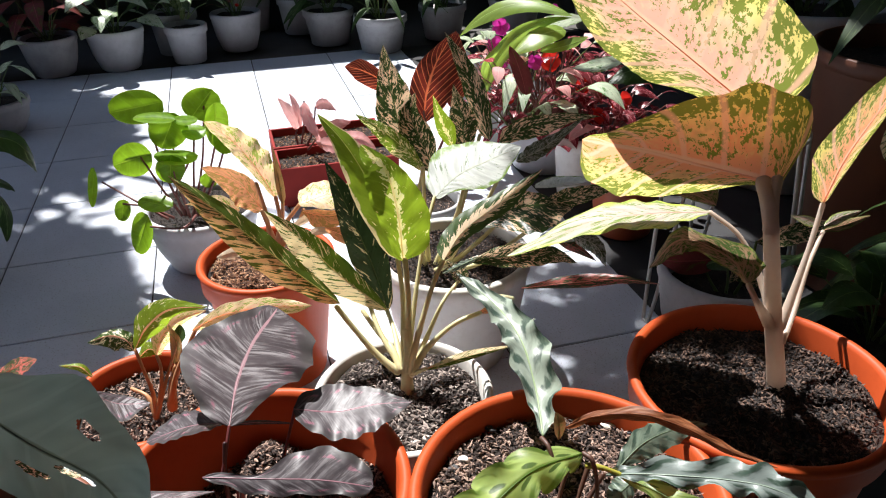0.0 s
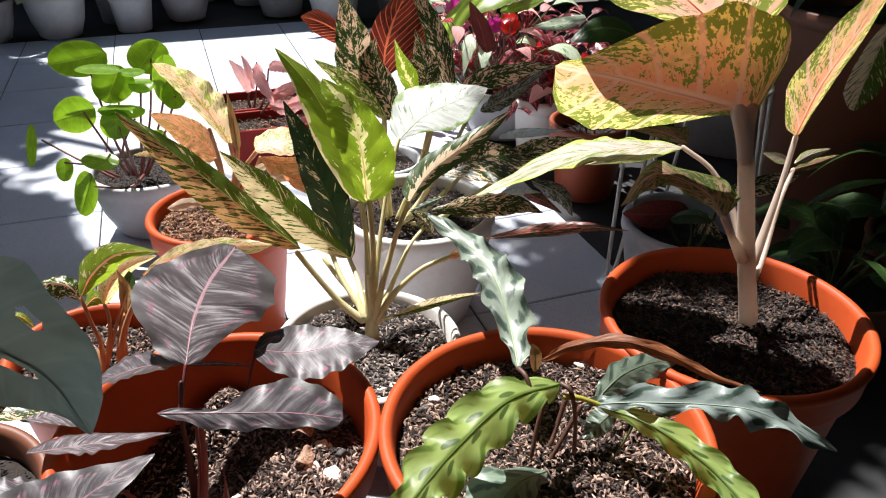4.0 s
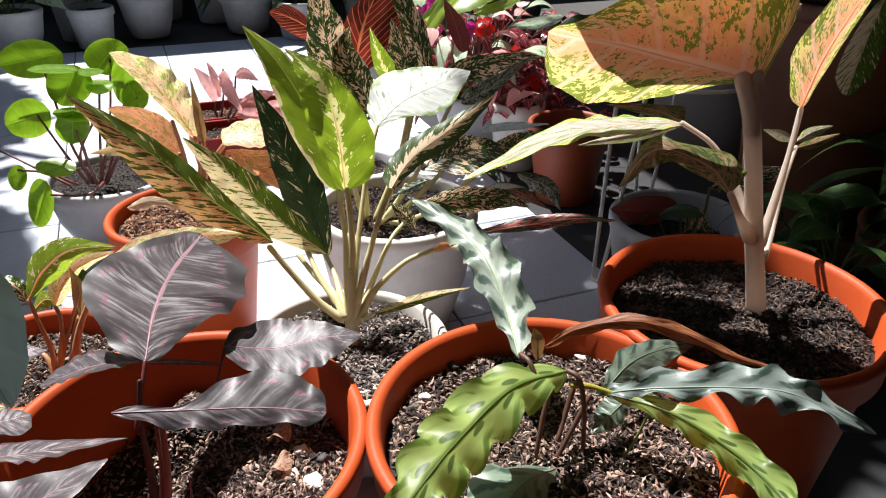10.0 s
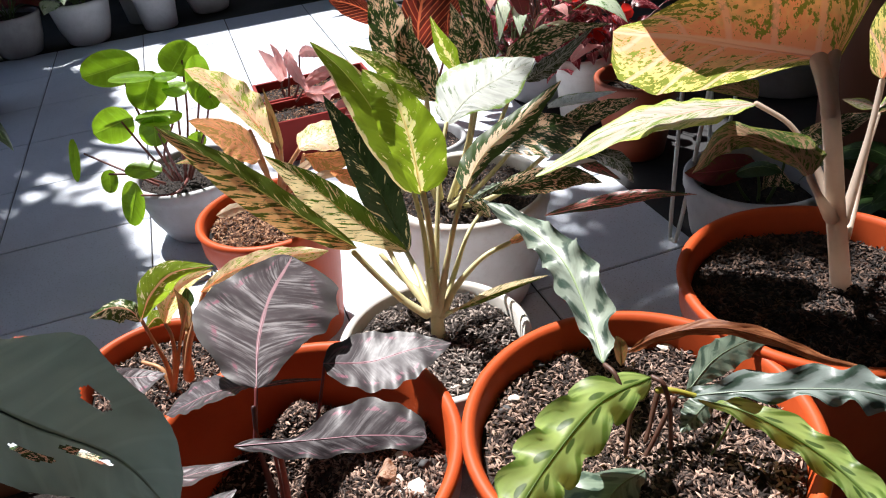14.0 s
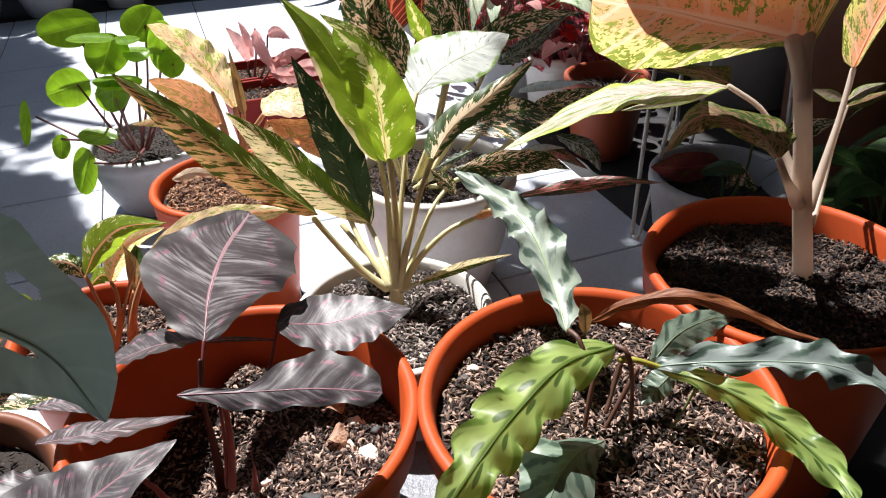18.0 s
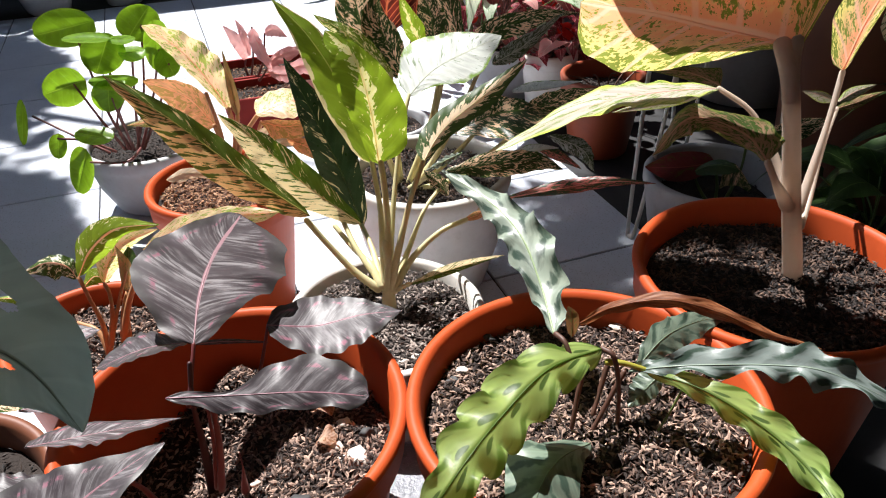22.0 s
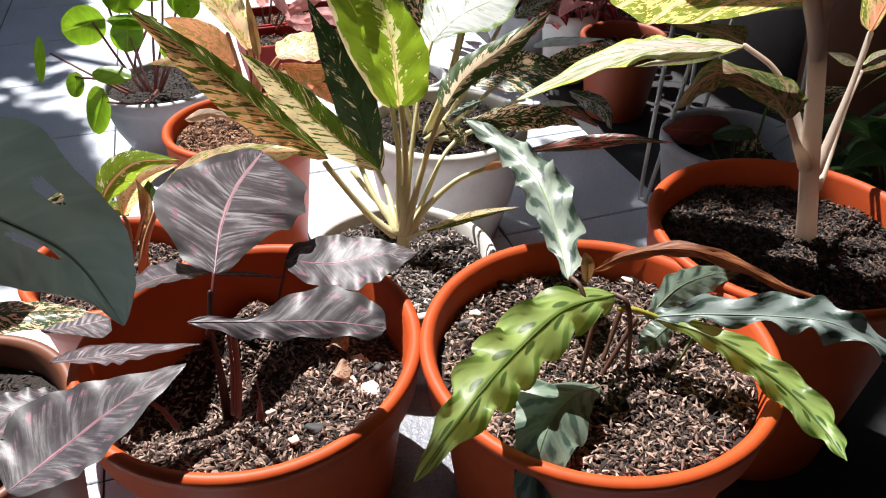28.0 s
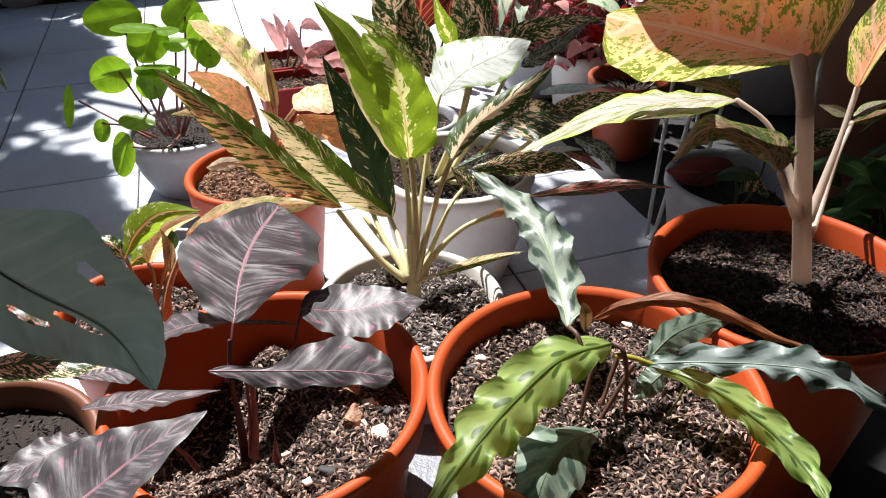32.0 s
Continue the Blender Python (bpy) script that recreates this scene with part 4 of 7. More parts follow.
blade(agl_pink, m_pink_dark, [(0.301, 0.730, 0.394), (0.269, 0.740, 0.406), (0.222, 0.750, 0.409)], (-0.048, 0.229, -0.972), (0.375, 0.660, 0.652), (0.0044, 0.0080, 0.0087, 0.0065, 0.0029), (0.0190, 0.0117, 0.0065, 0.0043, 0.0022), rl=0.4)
blade(agl_pink, m_pink_pale, [(0.407, 0.700, 0.385), (0.391, 0.700, 0.392), (0.372, 0.700, 0.397)], (-0.141, 0.105, -0.984), (0.461, 0.457, 0.761), (0.0042, 0.0069, 0.0069, 0.0048, 0.0020), (0.0028, 0.0041, 0.0041, 0.0027, 0.0014))
blade(agl_pink, m_pink_pale, [(0.411, 0.700, 0.384), (0.431, 0.710, 0.390), (0.457, 0.720, 0.393)], (-0.173, 0.774, 0.610), (0.515, -0.223, -0.827), (0.0028, 0.0056, 0.0057, 0.0043, 0.0022), (0.0035, 0.0063, 0.0064, 0.0050, 0.0022))
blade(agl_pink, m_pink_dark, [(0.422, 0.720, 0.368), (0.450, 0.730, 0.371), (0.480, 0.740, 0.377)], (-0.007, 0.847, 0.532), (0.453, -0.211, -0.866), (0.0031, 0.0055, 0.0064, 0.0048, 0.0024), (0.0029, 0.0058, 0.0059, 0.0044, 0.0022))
stalk(agl_pink, [(0.359, 0.600, 0.220), (0.345, 0.600, 0.281), (0.333, 0.600, 0.331), (0.322, 0.605, 0.391), (0.314, 0.615, 0.440), (0.307, 0.630, 0.469)], 0.0102, 0.0078, m_petiole_pale, 'stem', 12)
stalk(agl_pink, [(0.315, 0.610, 0.426), (0.316, 0.623, 0.457), (0.320, 0.635, 0.487), (0.313, 0.647, 0.517), (0.299, 0.660, 0.529)], 0.0074, 0.0058, m_petiole_pale)
stalk(agl_pink, [(0.333, 0.605, 0.331), (0.328, 0.622, 0.349), (0.318, 0.639, 0.374), (0.302, 0.655, 0.398), (0.276, 0.672, 0.414)], 0.0056, 0.0025, m_petiole_pale)
stalk(agl_pink, [(0.329, 0.597, 0.327), (0.313, 0.593, 0.350), (0.298, 0.590, 0.375)], 0.0077, 0.0033, m_petiole_pale)
stalk(agl_pink, [(0.344, 0.603, 0.317), (0.354, 0.616, 0.345), (0.364, 0.629, 0.376), (0.373, 0.642, 0.404), (0.381, 0.655, 0.432)], 0.0056, 0.0028, m_petiole_pale)
stalk(agl_pink, [(0.347, 0.597, 0.302), (0.368, 0.631, 0.319), (0.388, 0.666, 0.356), (0.411, 0.700, 0.377)], 0.0034, 0.0023, m_petiole_pale)

blade(calathea_green, m_cal_silver, [(0.091, 0.452, 0.303), (0.087, 0.500, 0.315), (0.075, 0.548, 0.336), (0.051, 0.597, 0.344), (0.009, 0.645, 0.353)], (-0.795, -0.065, -0.603), (0.814, 0.491, 0.310), (0.0055, 0.0144, 0.0179, 0.0140, 0.0070), (0.0135, 0.0221, 0.0229, 0.0163, 0.0079), wave=0.008, beats=6.0, quilt=0.004)
blade(calathea_green, m_cal_silver, [(0.030, 0.650, 0.368), (0.014, 0.645, 0.363), (-0.006, 0.640, 0.355)], (0.401, -0.070, -0.913), (-0.381, 0.687, 0.619), (0.0023, 0.0040, 0.0040, 0.0034, 0.0017), (0.0017, 0.0035, 0.0035, 0.0029, 0.0011), wave=0.002)
blade(calathea_green, m_cal_lime, [(0.122, 0.425, 0.310), (0.077, 0.387, 0.327), (0.041, 0.350, 0.322), (0.011, 0.312, 0.315), (-0.026, 0.275, 0.283)], (0.666, -0.306, -0.680), (-0.562, 0.818, 0.121), (0.0132, 0.0200, 0.0211, 0.0192, 0.0090), (0.0151, 0.0233, 0.0240, 0.0215, 0.0101), wave=0.01, beats=6.5, quilt=0.004)
blade(calathea_green, m_cal_lime, [(0.153, 0.415, 0.296), (0.187, 0.384, 0.303), (0.220, 0.352, 0.295), (0.238, 0.321, 0.288), (0.245, 0.290, 0.286)], (0.713, 0.675, 0.191), (-0.378, -0.080, -0.922), (0.0084, 0.0141, 0.0161, 0.0149, 0.0065), (0.0062, 0.0104, 0.0117, 0.0112, 0.0050), wave=0.006, beats=5.5, quilt=0.003)
blade(calathea_green, m_cal_silver_dim, [(0.143, 0.420, 0.291), (0.175, 0.405, 0.308), (0.232, 0.390, 0.319), (0.267, 0.375, 0.323), (0.320, 0.360, 0.300)], (0.228, 0.752, 0.619), (-0.258, -0.825, -0.503), (0.0062, 0.0133, 0.0161, 0.0152, 0.0078), (0.0037, 0.0074, 0.0084, 0.0121, 0.0072), wave=0.009, beats=5.5, quilt=0.003)
blade(calathea_green, m_cal_dark, [(0.110, 0.385, 0.254), (0.080, 0.352, 0.274), (0.059, 0.318, 0.273), (0.046, 0.285, 0.230)], (0.823, -0.158, -0.545), (-0.661, 0.734, -0.158), (0.0086, 0.0193, 0.0267, 0.0244, 0.0141), (0.0150, 0.0298, 0.0289, 0.0237, 0.0138), wave=0.006, beats=2.2, rl=0.4)
blade(calathea_green, m_cal_brown, [(0.110, 0.455, 0.310), (0.133, 0.444, 0.334), (0.168, 0.433, 0.347), (0.204, 0.422, 0.342), (0.236, 0.411, 0.330), (0.272, 0.400, 0.323)], (0.281, 0.870, 0.405), (0.056, -0.132, -0.990), (0.0040, 0.0060, 0.0070, 0.0056, 0.0026), (0.0040, 0.0060, 0.0060, 0.0046, 0.0021), wave=0.003, beats=5.0)
blade(calathea_green, m_cal_dark, [(0.156, 0.440, 0.277), (0.183, 0.463, 0.287), (0.217, 0.487, 0.282), (0.254, 0.510, 0.268)], (-0.330, 0.846, 0.419), (0.498, -0.468, -0.730), (0.0068, 0.0128, 0.0121, 0.0094, 0.0043), (0.0068, 0.0138, 0.0152, 0.0115, 0.0048), wave=0.003)
blade(calathea_green, m_cal_dark, [(0.172, 0.430, 0.279), (0.157, 0.420, 0.271), (0.143, 0.410, 0.264)], (0.706, -0.364, -0.607), (-0.518, 0.841, 0.155), (0.0059, 0.0097, 0.0097, 0.0077, 0.0038), (0.0068, 0.0126, 0.0116, 0.0087, 0.0038), wave=0.002)
blade(calathea_green, m_sheath, [(0.104, 0.447, 0.304), (0.104, 0.451, 0.319), (0.101, 0.455, 0.328)], (-0.482, 0.654, -0.583), (0.775, 0.530, -0.344), (0.0055, 0.0076, 0.0075, 0.0055, 0.0027), (0.0055, 0.0076, 0.0075, 0.0055, 0.0027))
stalk(calathea_green, [(0.123, 0.425, 0.310), (0.130, 0.418, 0.307), (0.135, 0.412, 0.278), (0.136, 0.405, 0.222)], 0.0023, 0.0018, m_petiole_brown)
stalk(calathea_green, [(0.111, 0.425, 0.296), (0.105, 0.415, 0.277), (0.100, 0.405, 0.250)], 0.0023, 0.0019, m_petiole_brown)
stalk(calathea_green, [(0.141, 0.425, 0.286), (0.127, 0.415, 0.261), (0.113, 0.405, 0.236)], 0.0023, 0.0019, m_petiole_brown)
stalk(calathea_green, [(0.128, 0.425, 0.295), (0.121, 0.415, 0.276), (0.115, 0.405, 0.263)], 0.0023, 0.0019, m_petiole_brown)
stalk(calathea_green, [(0.087, 0.425, 0.326), (0.092, 0.415, 0.326), (0.097, 0.405, 0.314)], 0.0022, 0.0018, m_petiole_brown)
stalk(calathea_green, [(0.183, 0.410, 0.283), (0.173, 0.405, 0.259), (0.162, 0.400, 0.240)], 0.0011, 0.0009, m_petiole_green)
stalk(calathea_green, [(0.126, 0.420, 0.301), (0.138, 0.418, 0.301), (0.155, 0.415, 0.296)], 0.0029, 0.0021, m_petiole_yellow)

blade(calathea_purple, m_cal_light, [(-0.186, 0.446, 0.313), (-0.189, 0.491, 0.328), (-0.185, 0.537, 0.339), (-0.171, 0.582, 0.348)], (-0.921, 0.069, 0.383), (0.915, -0.041, -0.402), (0.0267, 0.0501, 0.0545, 0.0400, 0.0184), (0.0165, 0.0358, 0.0543, 0.0608, 0.0531), wave=0.0035, rl=0.45, rt=0.42, beats=3.5)
blade(calathea_purple, m_cal_purple, [(-0.143, 0.497, 0.289), (-0.104, 0.502, 0.282), (-0.065, 0.507, 0.288), (-0.031, 0.512, 0.287)], (-0.126, 0.974, 0.186), (0.130, -0.988, -0.083), (0.0248, 0.0354, 0.0275, 0.0182, 0.0072), (0.0218, 0.0335, 0.0363, 0.0304, 0.0123), wave=0.002, rl=0.38)
blade(calathea_purple, m_cal_purple, [(-0.183, 0.372, 0.328), (-0.135, 0.370, 0.330), (-0.088, 0.369, 0.331), (-0.047, 0.367, 0.327)], (0.036, 0.899, 0.436), (-0.034, -0.830, -0.557), (0.0047, 0.0034, 0.0216, 0.0271, 0.0203), (0.0049, 0.0121, 0.0119, 0.0102, 0.0093), wave=0.004, rt=0.4, beats=5.0)
blade(calathea_purple, m_cal_light, [(-0.273, 0.350, 0.310), (-0.245, 0.375, 0.294), (-0.190, 0.400, 0.282)], (-0.550, 0.820, -0.158), (0.571, -0.710, 0.413), (0.0083, 0.0158, 0.0179, 0.0104, 0.0038), (0.0103, 0.0252, 0.0269, 0.0180, 0.0060), wave=0.001)
blade(calathea_purple, m_cal_purple, [(-0.274, 0.270, 0.279), (-0.250, 0.295, 0.287), (-0.217, 0.320, 0.303), (-0.179, 0.345, 0.315)], (-0.656, 0.722, 0.221), (0.609, -0.792, 0.045), (0.0353, 0.0463, 0.0359, 0.0207, 0.0068), (0.0169, 0.0273, 0.0296, 0.0229, 0.0095), wave=0.002)
blade(calathea_purple, m_cal_light, [(-0.320, 0.420, 0.276), (-0.300, 0.435, 0.269), (-0.281, 0.450, 0.264)], (-0.563, 0.808, 0.174), (0.624, -0.776, 0.095), (0.0057, 0.0100, 0.0122, 0.0129, 0.0072), (0.0052, 0.0104, 0.0187, 0.0271, 0.0209))
blade(calathea_purple, m_cal_purple, [(-0.197, 0.465, 0.300), (-0.227, 0.453, 0.305), (-0.262, 0.440, 0.298)], (0.317, -0.845, 0.431), (-0.353, 0.921, -0.166), (0.0094, 0.0219, 0.0282, 0.0283, 0.0158), (0.0084, 0.0230, 0.0292, 0.0273, 0.0148), wave=0.001)
blade(calathea_purple, m_cal_purple, [(-0.192, 0.460, 0.302), (-0.170, 0.480, 0.287), (-0.145, 0.500, 0.268)], (-0.172, 0.985, 0.035), (-0.215, 0.173, -0.961), (0.0022, 0.0030, 0.0030, 0.0023, 0.0015), (0.0022, 0.0030, 0.0030, 0.0023, 0.0015))
blade(calathea_purple, m_cal_purple, [(-0.266, 0.360, 0.271), (-0.291, 0.335, 0.284), (-0.326, 0.310, 0.280)], (0.645, -0.754, 0.125), (-0.617, 0.773, 0.151), (0.0067, 0.0183, 0.0265, 0.0266, 0.0150), (0.0048, 0.0120, 0.0167, 0.0168, 0.0096), wave=0.002)
blade(calathea_purple, m_cal_light, [(-0.347, 0.500, 0.306), (-0.324, 0.510, 0.281), (-0.295, 0.520, 0.273)], (-0.251, 0.951, 0.182), (0.388, -0.920, 0.059), (0.0041, 0.0090, 0.0115, 0.0098, 0.0041), (0.0056, 0.0169, 0.0284, 0.0272, 0.0091))
stalk(calathea_purple, [(-0.191, 0.420, 0.274), (-0.187, 0.433, 0.299), (-0.186, 0.446, 0.313)], 0.0022, 0.0015, m_petiole_red)
stalk(calathea_purple, [(-0.164, 0.375, 0.233), (-0.157, 0.374, 0.276), (-0.154, 0.373, 0.310), (-0.153, 0.372, 0.326)], 0.0030, 0.0021, m_petiole_red)
stalk(calathea_purple, [(-0.169, 0.378, 0.230), (-0.162, 0.377, 0.274), (-0.159, 0.375, 0.302), (-0.157, 0.374, 0.324)], 0.0017, 0.0013, m_petiole_red)
stalk(calathea_purple, [(-0.185, 0.405, 0.187), (-0.186, 0.414, 0.235), (-0.189, 0.423, 0.274), (-0.187, 0.432, 0.306)], 0.0047, 0.0019, m_petiole_dark)
stalk(calathea_purple, [(-0.151, 0.385, 0.218), (-0.149, 0.386, 0.239), (-0.149, 0.387, 0.257)], 0.0035, 0.0005, m_petiole_red)
stalk(calathea_purple, [(-0.211, 0.370, 0.224), (-0.214, 0.365, 0.246), (-0.219, 0.360, 0.262)], 0.0027, 0.0018, m_petiole_red)
stalk(calathea_purple, [(-0.152, 0.460, 0.249), (-0.148, 0.479, 0.263), (-0.142, 0.497, 0.287)], 0.0018, 0.0014, m_petiole_red)

blade(agl_small, m_speck_lime, [(-0.357, 0.625, 0.260), (-0.341, 0.633, 0.285), (-0.314, 0.642, 0.303), (-0.274, 0.650, 0.302)], (-0.623, 0.558, 0.549), (0.244, 0.181, -0.953), (0.0089, 0.0190, 0.0188, 0.0127, 0.0046), (0.0072, 0.0149, 0.0155, 0.0098, 0.0042), wave=0.001)
blade(agl_small, m_cream_orange, [(-0.337, 0.630, 0.247), (-0.330, 0.638, 0.267), (-0.313, 0.647, 0.284), (-0.279, 0.655, 0.294)], (-0.750, 0.401, 0.526), (0.385, 0.273, -0.882), (0.0066, 0.0132, 0.0131, 0.0098, 0.0039), (0.0072, 0.0129, 0.0128, 0.0092, 0.0035))
blade(agl_small, m_cream_orange, [(-0.283, 0.620, 0.291), (-0.242, 0.613, 0.317), (-0.190, 0.607, 0.332), (-0.141, 0.600, 0.339)], (-0.343, 0.783, 0.519), (0.094, -0.032, -0.995), (0.0060, 0.0111, 0.0121, 0.0100, 0.0049), (0.0057, 0.0125, 0.0146, 0.0131, 0.0076), wave=0.002)
blade(agl_small, m_speck_dark, [(-0.359, 0.625, 0.257), (-0.366, 0.627, 0.271), (-0.385, 0.628, 0.276), (-0.414, 0.630, 0.264)], (-0.302, -0.305, -0.903), (-0.126, 0.922, 0.366), (0.0066, 0.0139, 0.0180, 0.0148, 0.0061), (0.0053, 0.0107, 0.0107, 0.0077, 0.0031), wave=0.002)
blade(agl_small, m_speck_lime, [(-0.358, 0.630, 0.244), (-0.345, 0.633, 0.254), (-0.333, 0.635, 0.245)], (-0.237, 0.742, 0.627), (-0.040, -0.222, -0.974), (0.0054, 0.0094, 0.0093, 0.0067, 0.0033), (0.0034, 0.0080, 0.0093, 0.0067, 0.0033))
blade(agl_small, m_orange_spear, [(-0.313, 0.625, 0.235), (-0.309, 0.627, 0.268), (-0.314, 0.630, 0.292)], (-0.871, 0.324, -0.370), (0.294, 0.868, -0.399), (0.0077, 0.0095, 0.0085, 0.0056, 0.0019), (0.0077, 0.0095, 0.0085, 0.0056, 0.0019))
blade(agl_small, m_bush, [(-0.316, 0.640, 0.253), (-0.311, 0.645, 0.270), (-0.311, 0.650, 0.282)], (-0.988, 0.156, -0.021), (0.616, 0.632, -0.470), (0.0057, 0.0072, 0.0064, 0.0043, 0.0014), (0.0057, 0.0086, 0.0071, 0.0043, 0.0014))
blade(agl_small, m_speck_lime, [(-0.400, 0.600, 0.239), (-0.412, 0.600, 0.253), (-0.435, 0.600, 0.254)], (-0.427, -0.438, -0.791), (0.101, 0.906, 0.412), (0.0023, 0.0045, 0.0045, 0.0038, 0.0015), (0.0023, 0.0045, 0.0045, 0.0030, 0.0015))
stalk(agl_small, [(-0.339, 0.600, 0.182), (-0.340, 0.608, 0.210), (-0.349, 0.617, 0.236), (-0.357, 0.625, 0.258)], 0.0032, 0.0019, m_petiole_orange)
stalk(agl_small, [(-0.338, 0.600, 0.182), (-0.328, 0.608, 0.220), (-0.328, 0.617, 0.242), (-0.334, 0.625, 0.250)], 0.0032, 0.0019, m_petiole_orange)
stalk(agl_small, [(-0.318, 0.600, 0.204), (-0.306, 0.608, 0.240), (-0.289, 0.617, 0.274), (-0.280, 0.625, 0.291)], 0.0040, 0.0024, m_petiole_orange)
stalk(agl_small, [(-0.317, 0.600, 0.197), (-0.316, 0.613, 0.223), (-0.312, 0.625, 0.239)], 0.0062, 0.0037, m_petiole_orange)
stalk(agl_small, [(-0.339, 0.600, 0.180), (-0.350, 0.613, 0.200), (-0.374, 0.625, 0.202)], 0.0036, 0.0022, m_petiole_orange)
stalk(agl_small, [(-0.334, 0.600, 0.191), (-0.321, 0.613, 0.231), (-0.309, 0.625, 0.263)], 0.0027, 0.0016, m_petiole_orange)

blade(agl_orange, m_cream_orange, [(-0.248, 0.880, 0.329), (-0.275, 0.893, 0.371), (-0.306, 0.907, 0.403), (-0.346, 0.920, 0.425)], (-0.736, 0.274, -0.619), (0.736, -0.274, 0.619), (0.0077, 0.0135, 0.0165, 0.0147, 0.0089), (0.0250, 0.0347, 0.0311, 0.0215, 0.0109), wave=0.002)
blade(agl_orange, m_orange, [(-0.275, 0.900, 0.300), (-0.308, 0.915, 0.334), (-0.365, 0.930, 0.353)], (-0.620, 0.232, -0.750), (0.620, -0.232, 0.750), (0.0199, 0.0361, 0.0362, 0.0244, 0.0103), (0.0120, 0.0220, 0.0201, 0.0152, 0.0082), wave=0.001, rl=0.4)
blade(agl_orange, m_cream_orange, [(-0.208, 0.850, 0.333), (-0.166, 0.870, 0.342), (-0.116, 0.890, 0.337)], (-0.400, 0.901, 0.169), (0.376, -0.819, -0.433), (0.0300, 0.0355, 0.0316, 0.0207, 0.0083), (0.0077, 0.0232, 0.0272, 0.0214, 0.0078), wave=0.001, rl=0.4)
blade(agl_orange, m_orange, [(-0.203, 0.845, 0.326), (-0.174, 0.853, 0.316), (-0.128, 0.860, 0.319)], (-0.076, 0.786, 0.614), (-0.068, -0.046, -0.997), (0.0041, 0.0082, 0.0082, 0.0065, 0.0033), (0.0060, 0.0181, 0.0211, 0.0151, 0.0060))
blade(agl_orange, m_orange, [(-0.172, 0.830, 0.309), (-0.147, 0.835, 0.293), (-0.130, 0.840, 0.269)], (0.487, 0.700, 0.522), (-0.591, -0.084, -0.802), (0.0037, 0.0089, 0.0089, 0.0067, 0.0030), (0.0044, 0.0104, 0.0104, 0.0075, 0.0030))
blade(agl_orange, m_cream_dry, [(-0.335, 0.850, 0.251), (-0.301, 0.855, 0.257), (-0.242, 0.860, 0.235)], (-0.007, 0.732, 0.681), (-0.189, -0.144, -0.971), (0.0040, 0.0064, 0.0064, 0.0040, 0.0016), (0.0064, 0.0104, 0.0064, 0.0040, 0.0024), wave=0.001)
blade(agl_orange, m_cream_dry, [(-0.200, 0.830, 0.298), (-0.177, 0.835, 0.303), (-0.153, 0.840, 0.294)], (-0.078, 0.686, 0.723), (-0.046, -0.072, -0.996), (0.0030, 0.0052, 0.0052, 0.0037, 0.0015), (0.0030, 0.0060, 0.0060, 0.0037, 0.0015))
blade(agl_orange, m_orange_spear, [(-0.236, 0.870, 0.325), (-0.239, 0.875, 0.363), (-0.243, 0.880, 0.405)], (-0.803, 0.528, -0.278), (0.433, 0.876, -0.212), (0.0079, 0.0090, 0.0079, 0.0056, 0.0022), (0.0079, 0.0090, 0.0079, 0.0056, 0.0022))
blade(agl_orange, m_cream_orange, [(-0.316, 0.920, 0.290), (-0.356, 0.930, 0.297), (-0.404, 0.940, 0.289)], (-0.181, -0.075, -0.981), (-0.045, 0.674, 0.738), (0.0067, 0.0102, 0.0094, 0.0069, 0.0026), (0.0067, 0.0119, 0.0119, 0.0069, 0.0026))
blade(agl_orange, m_cream_dry, [(-0.227, 0.860, 0.294), (-0.205, 0.865, 0.305), (-0.190, 0.870, 0.315)], (-0.565, 0.520, 0.641), (0.423, 0.096, -0.901), (0.0031, 0.0054, 0.0054, 0.0039, 0.0015), (0.0031, 0.0054, 0.0054, 0.0039, 0.0015))
stalk(agl_orange, [(-0.256, 0.885, 0.253), (-0.247, 0.883, 0.293), (-0.248, 0.880, 0.330)], 0.0051, 0.0030, m_petiole_orange)
stalk(agl_orange, [(-0.254, 0.885, 0.253), (-0.239, 0.883, 0.289), (-0.215, 0.880, 0.320)], 0.0051, 0.0030, m_petiole_orange)
stalk(agl_orange, [(-0.260, 0.885, 0.253), (-0.265, 0.883, 0.282), (-0.270, 0.880, 0.309)], 0.0051, 0.0030, m_petiole_orange)
stalk(agl_orange, [(-0.253, 0.885, 0.251), (-0.245, 0.883, 0.285), (-0.239, 0.880, 0.322)], 0.0043, 0.0026, m_petiole_orange)
stalk(agl_orange, [(-0.266, 0.885, 0.253), (-0.266, 0.883, 0.305), (-0.272, 0.880, 0.351)], 0.0044, 0.0026, m_petiole_orange)
stalk(agl_orange, [(-0.250, 0.885, 0.252), (-0.226, 0.883, 0.280), (-0.211, 0.880, 0.311)], 0.0043, 0.0026, m_petiole_orange)

blade(agl_dark, m_dark_spot, [(-0.078, 0.990, 0.354), (-0.089, 0.997, 0.411), (-0.098, 1.003, 0.459), (-0.104, 1.010, 0.506)], (-0.956, 0.169, -0.239), (0.878, 0.478, 0.030), (0.0224, 0.0312, 0.0249, 0.0159, 0.0070), (0.0134, 0.0268, 0.0284, 0.0177, 0.0053), wave=0.002)
blade(agl_dark, m_dark_spot, [(-0.032, 0.970, 0.329), (-0.052, 0.980, 0.374), (-0.066, 0.990, 0.409), (-0.060, 1.000, 0.440)], (-0.936, 0.173, -0.307), (0.882, 0.466, 0.069), (0.0195, 0.0301, 0.0266, 0.0177, 0.0071), (0.0124, 0.0213, 0.0195, 0.0124, 0.0044), wave=0.002)
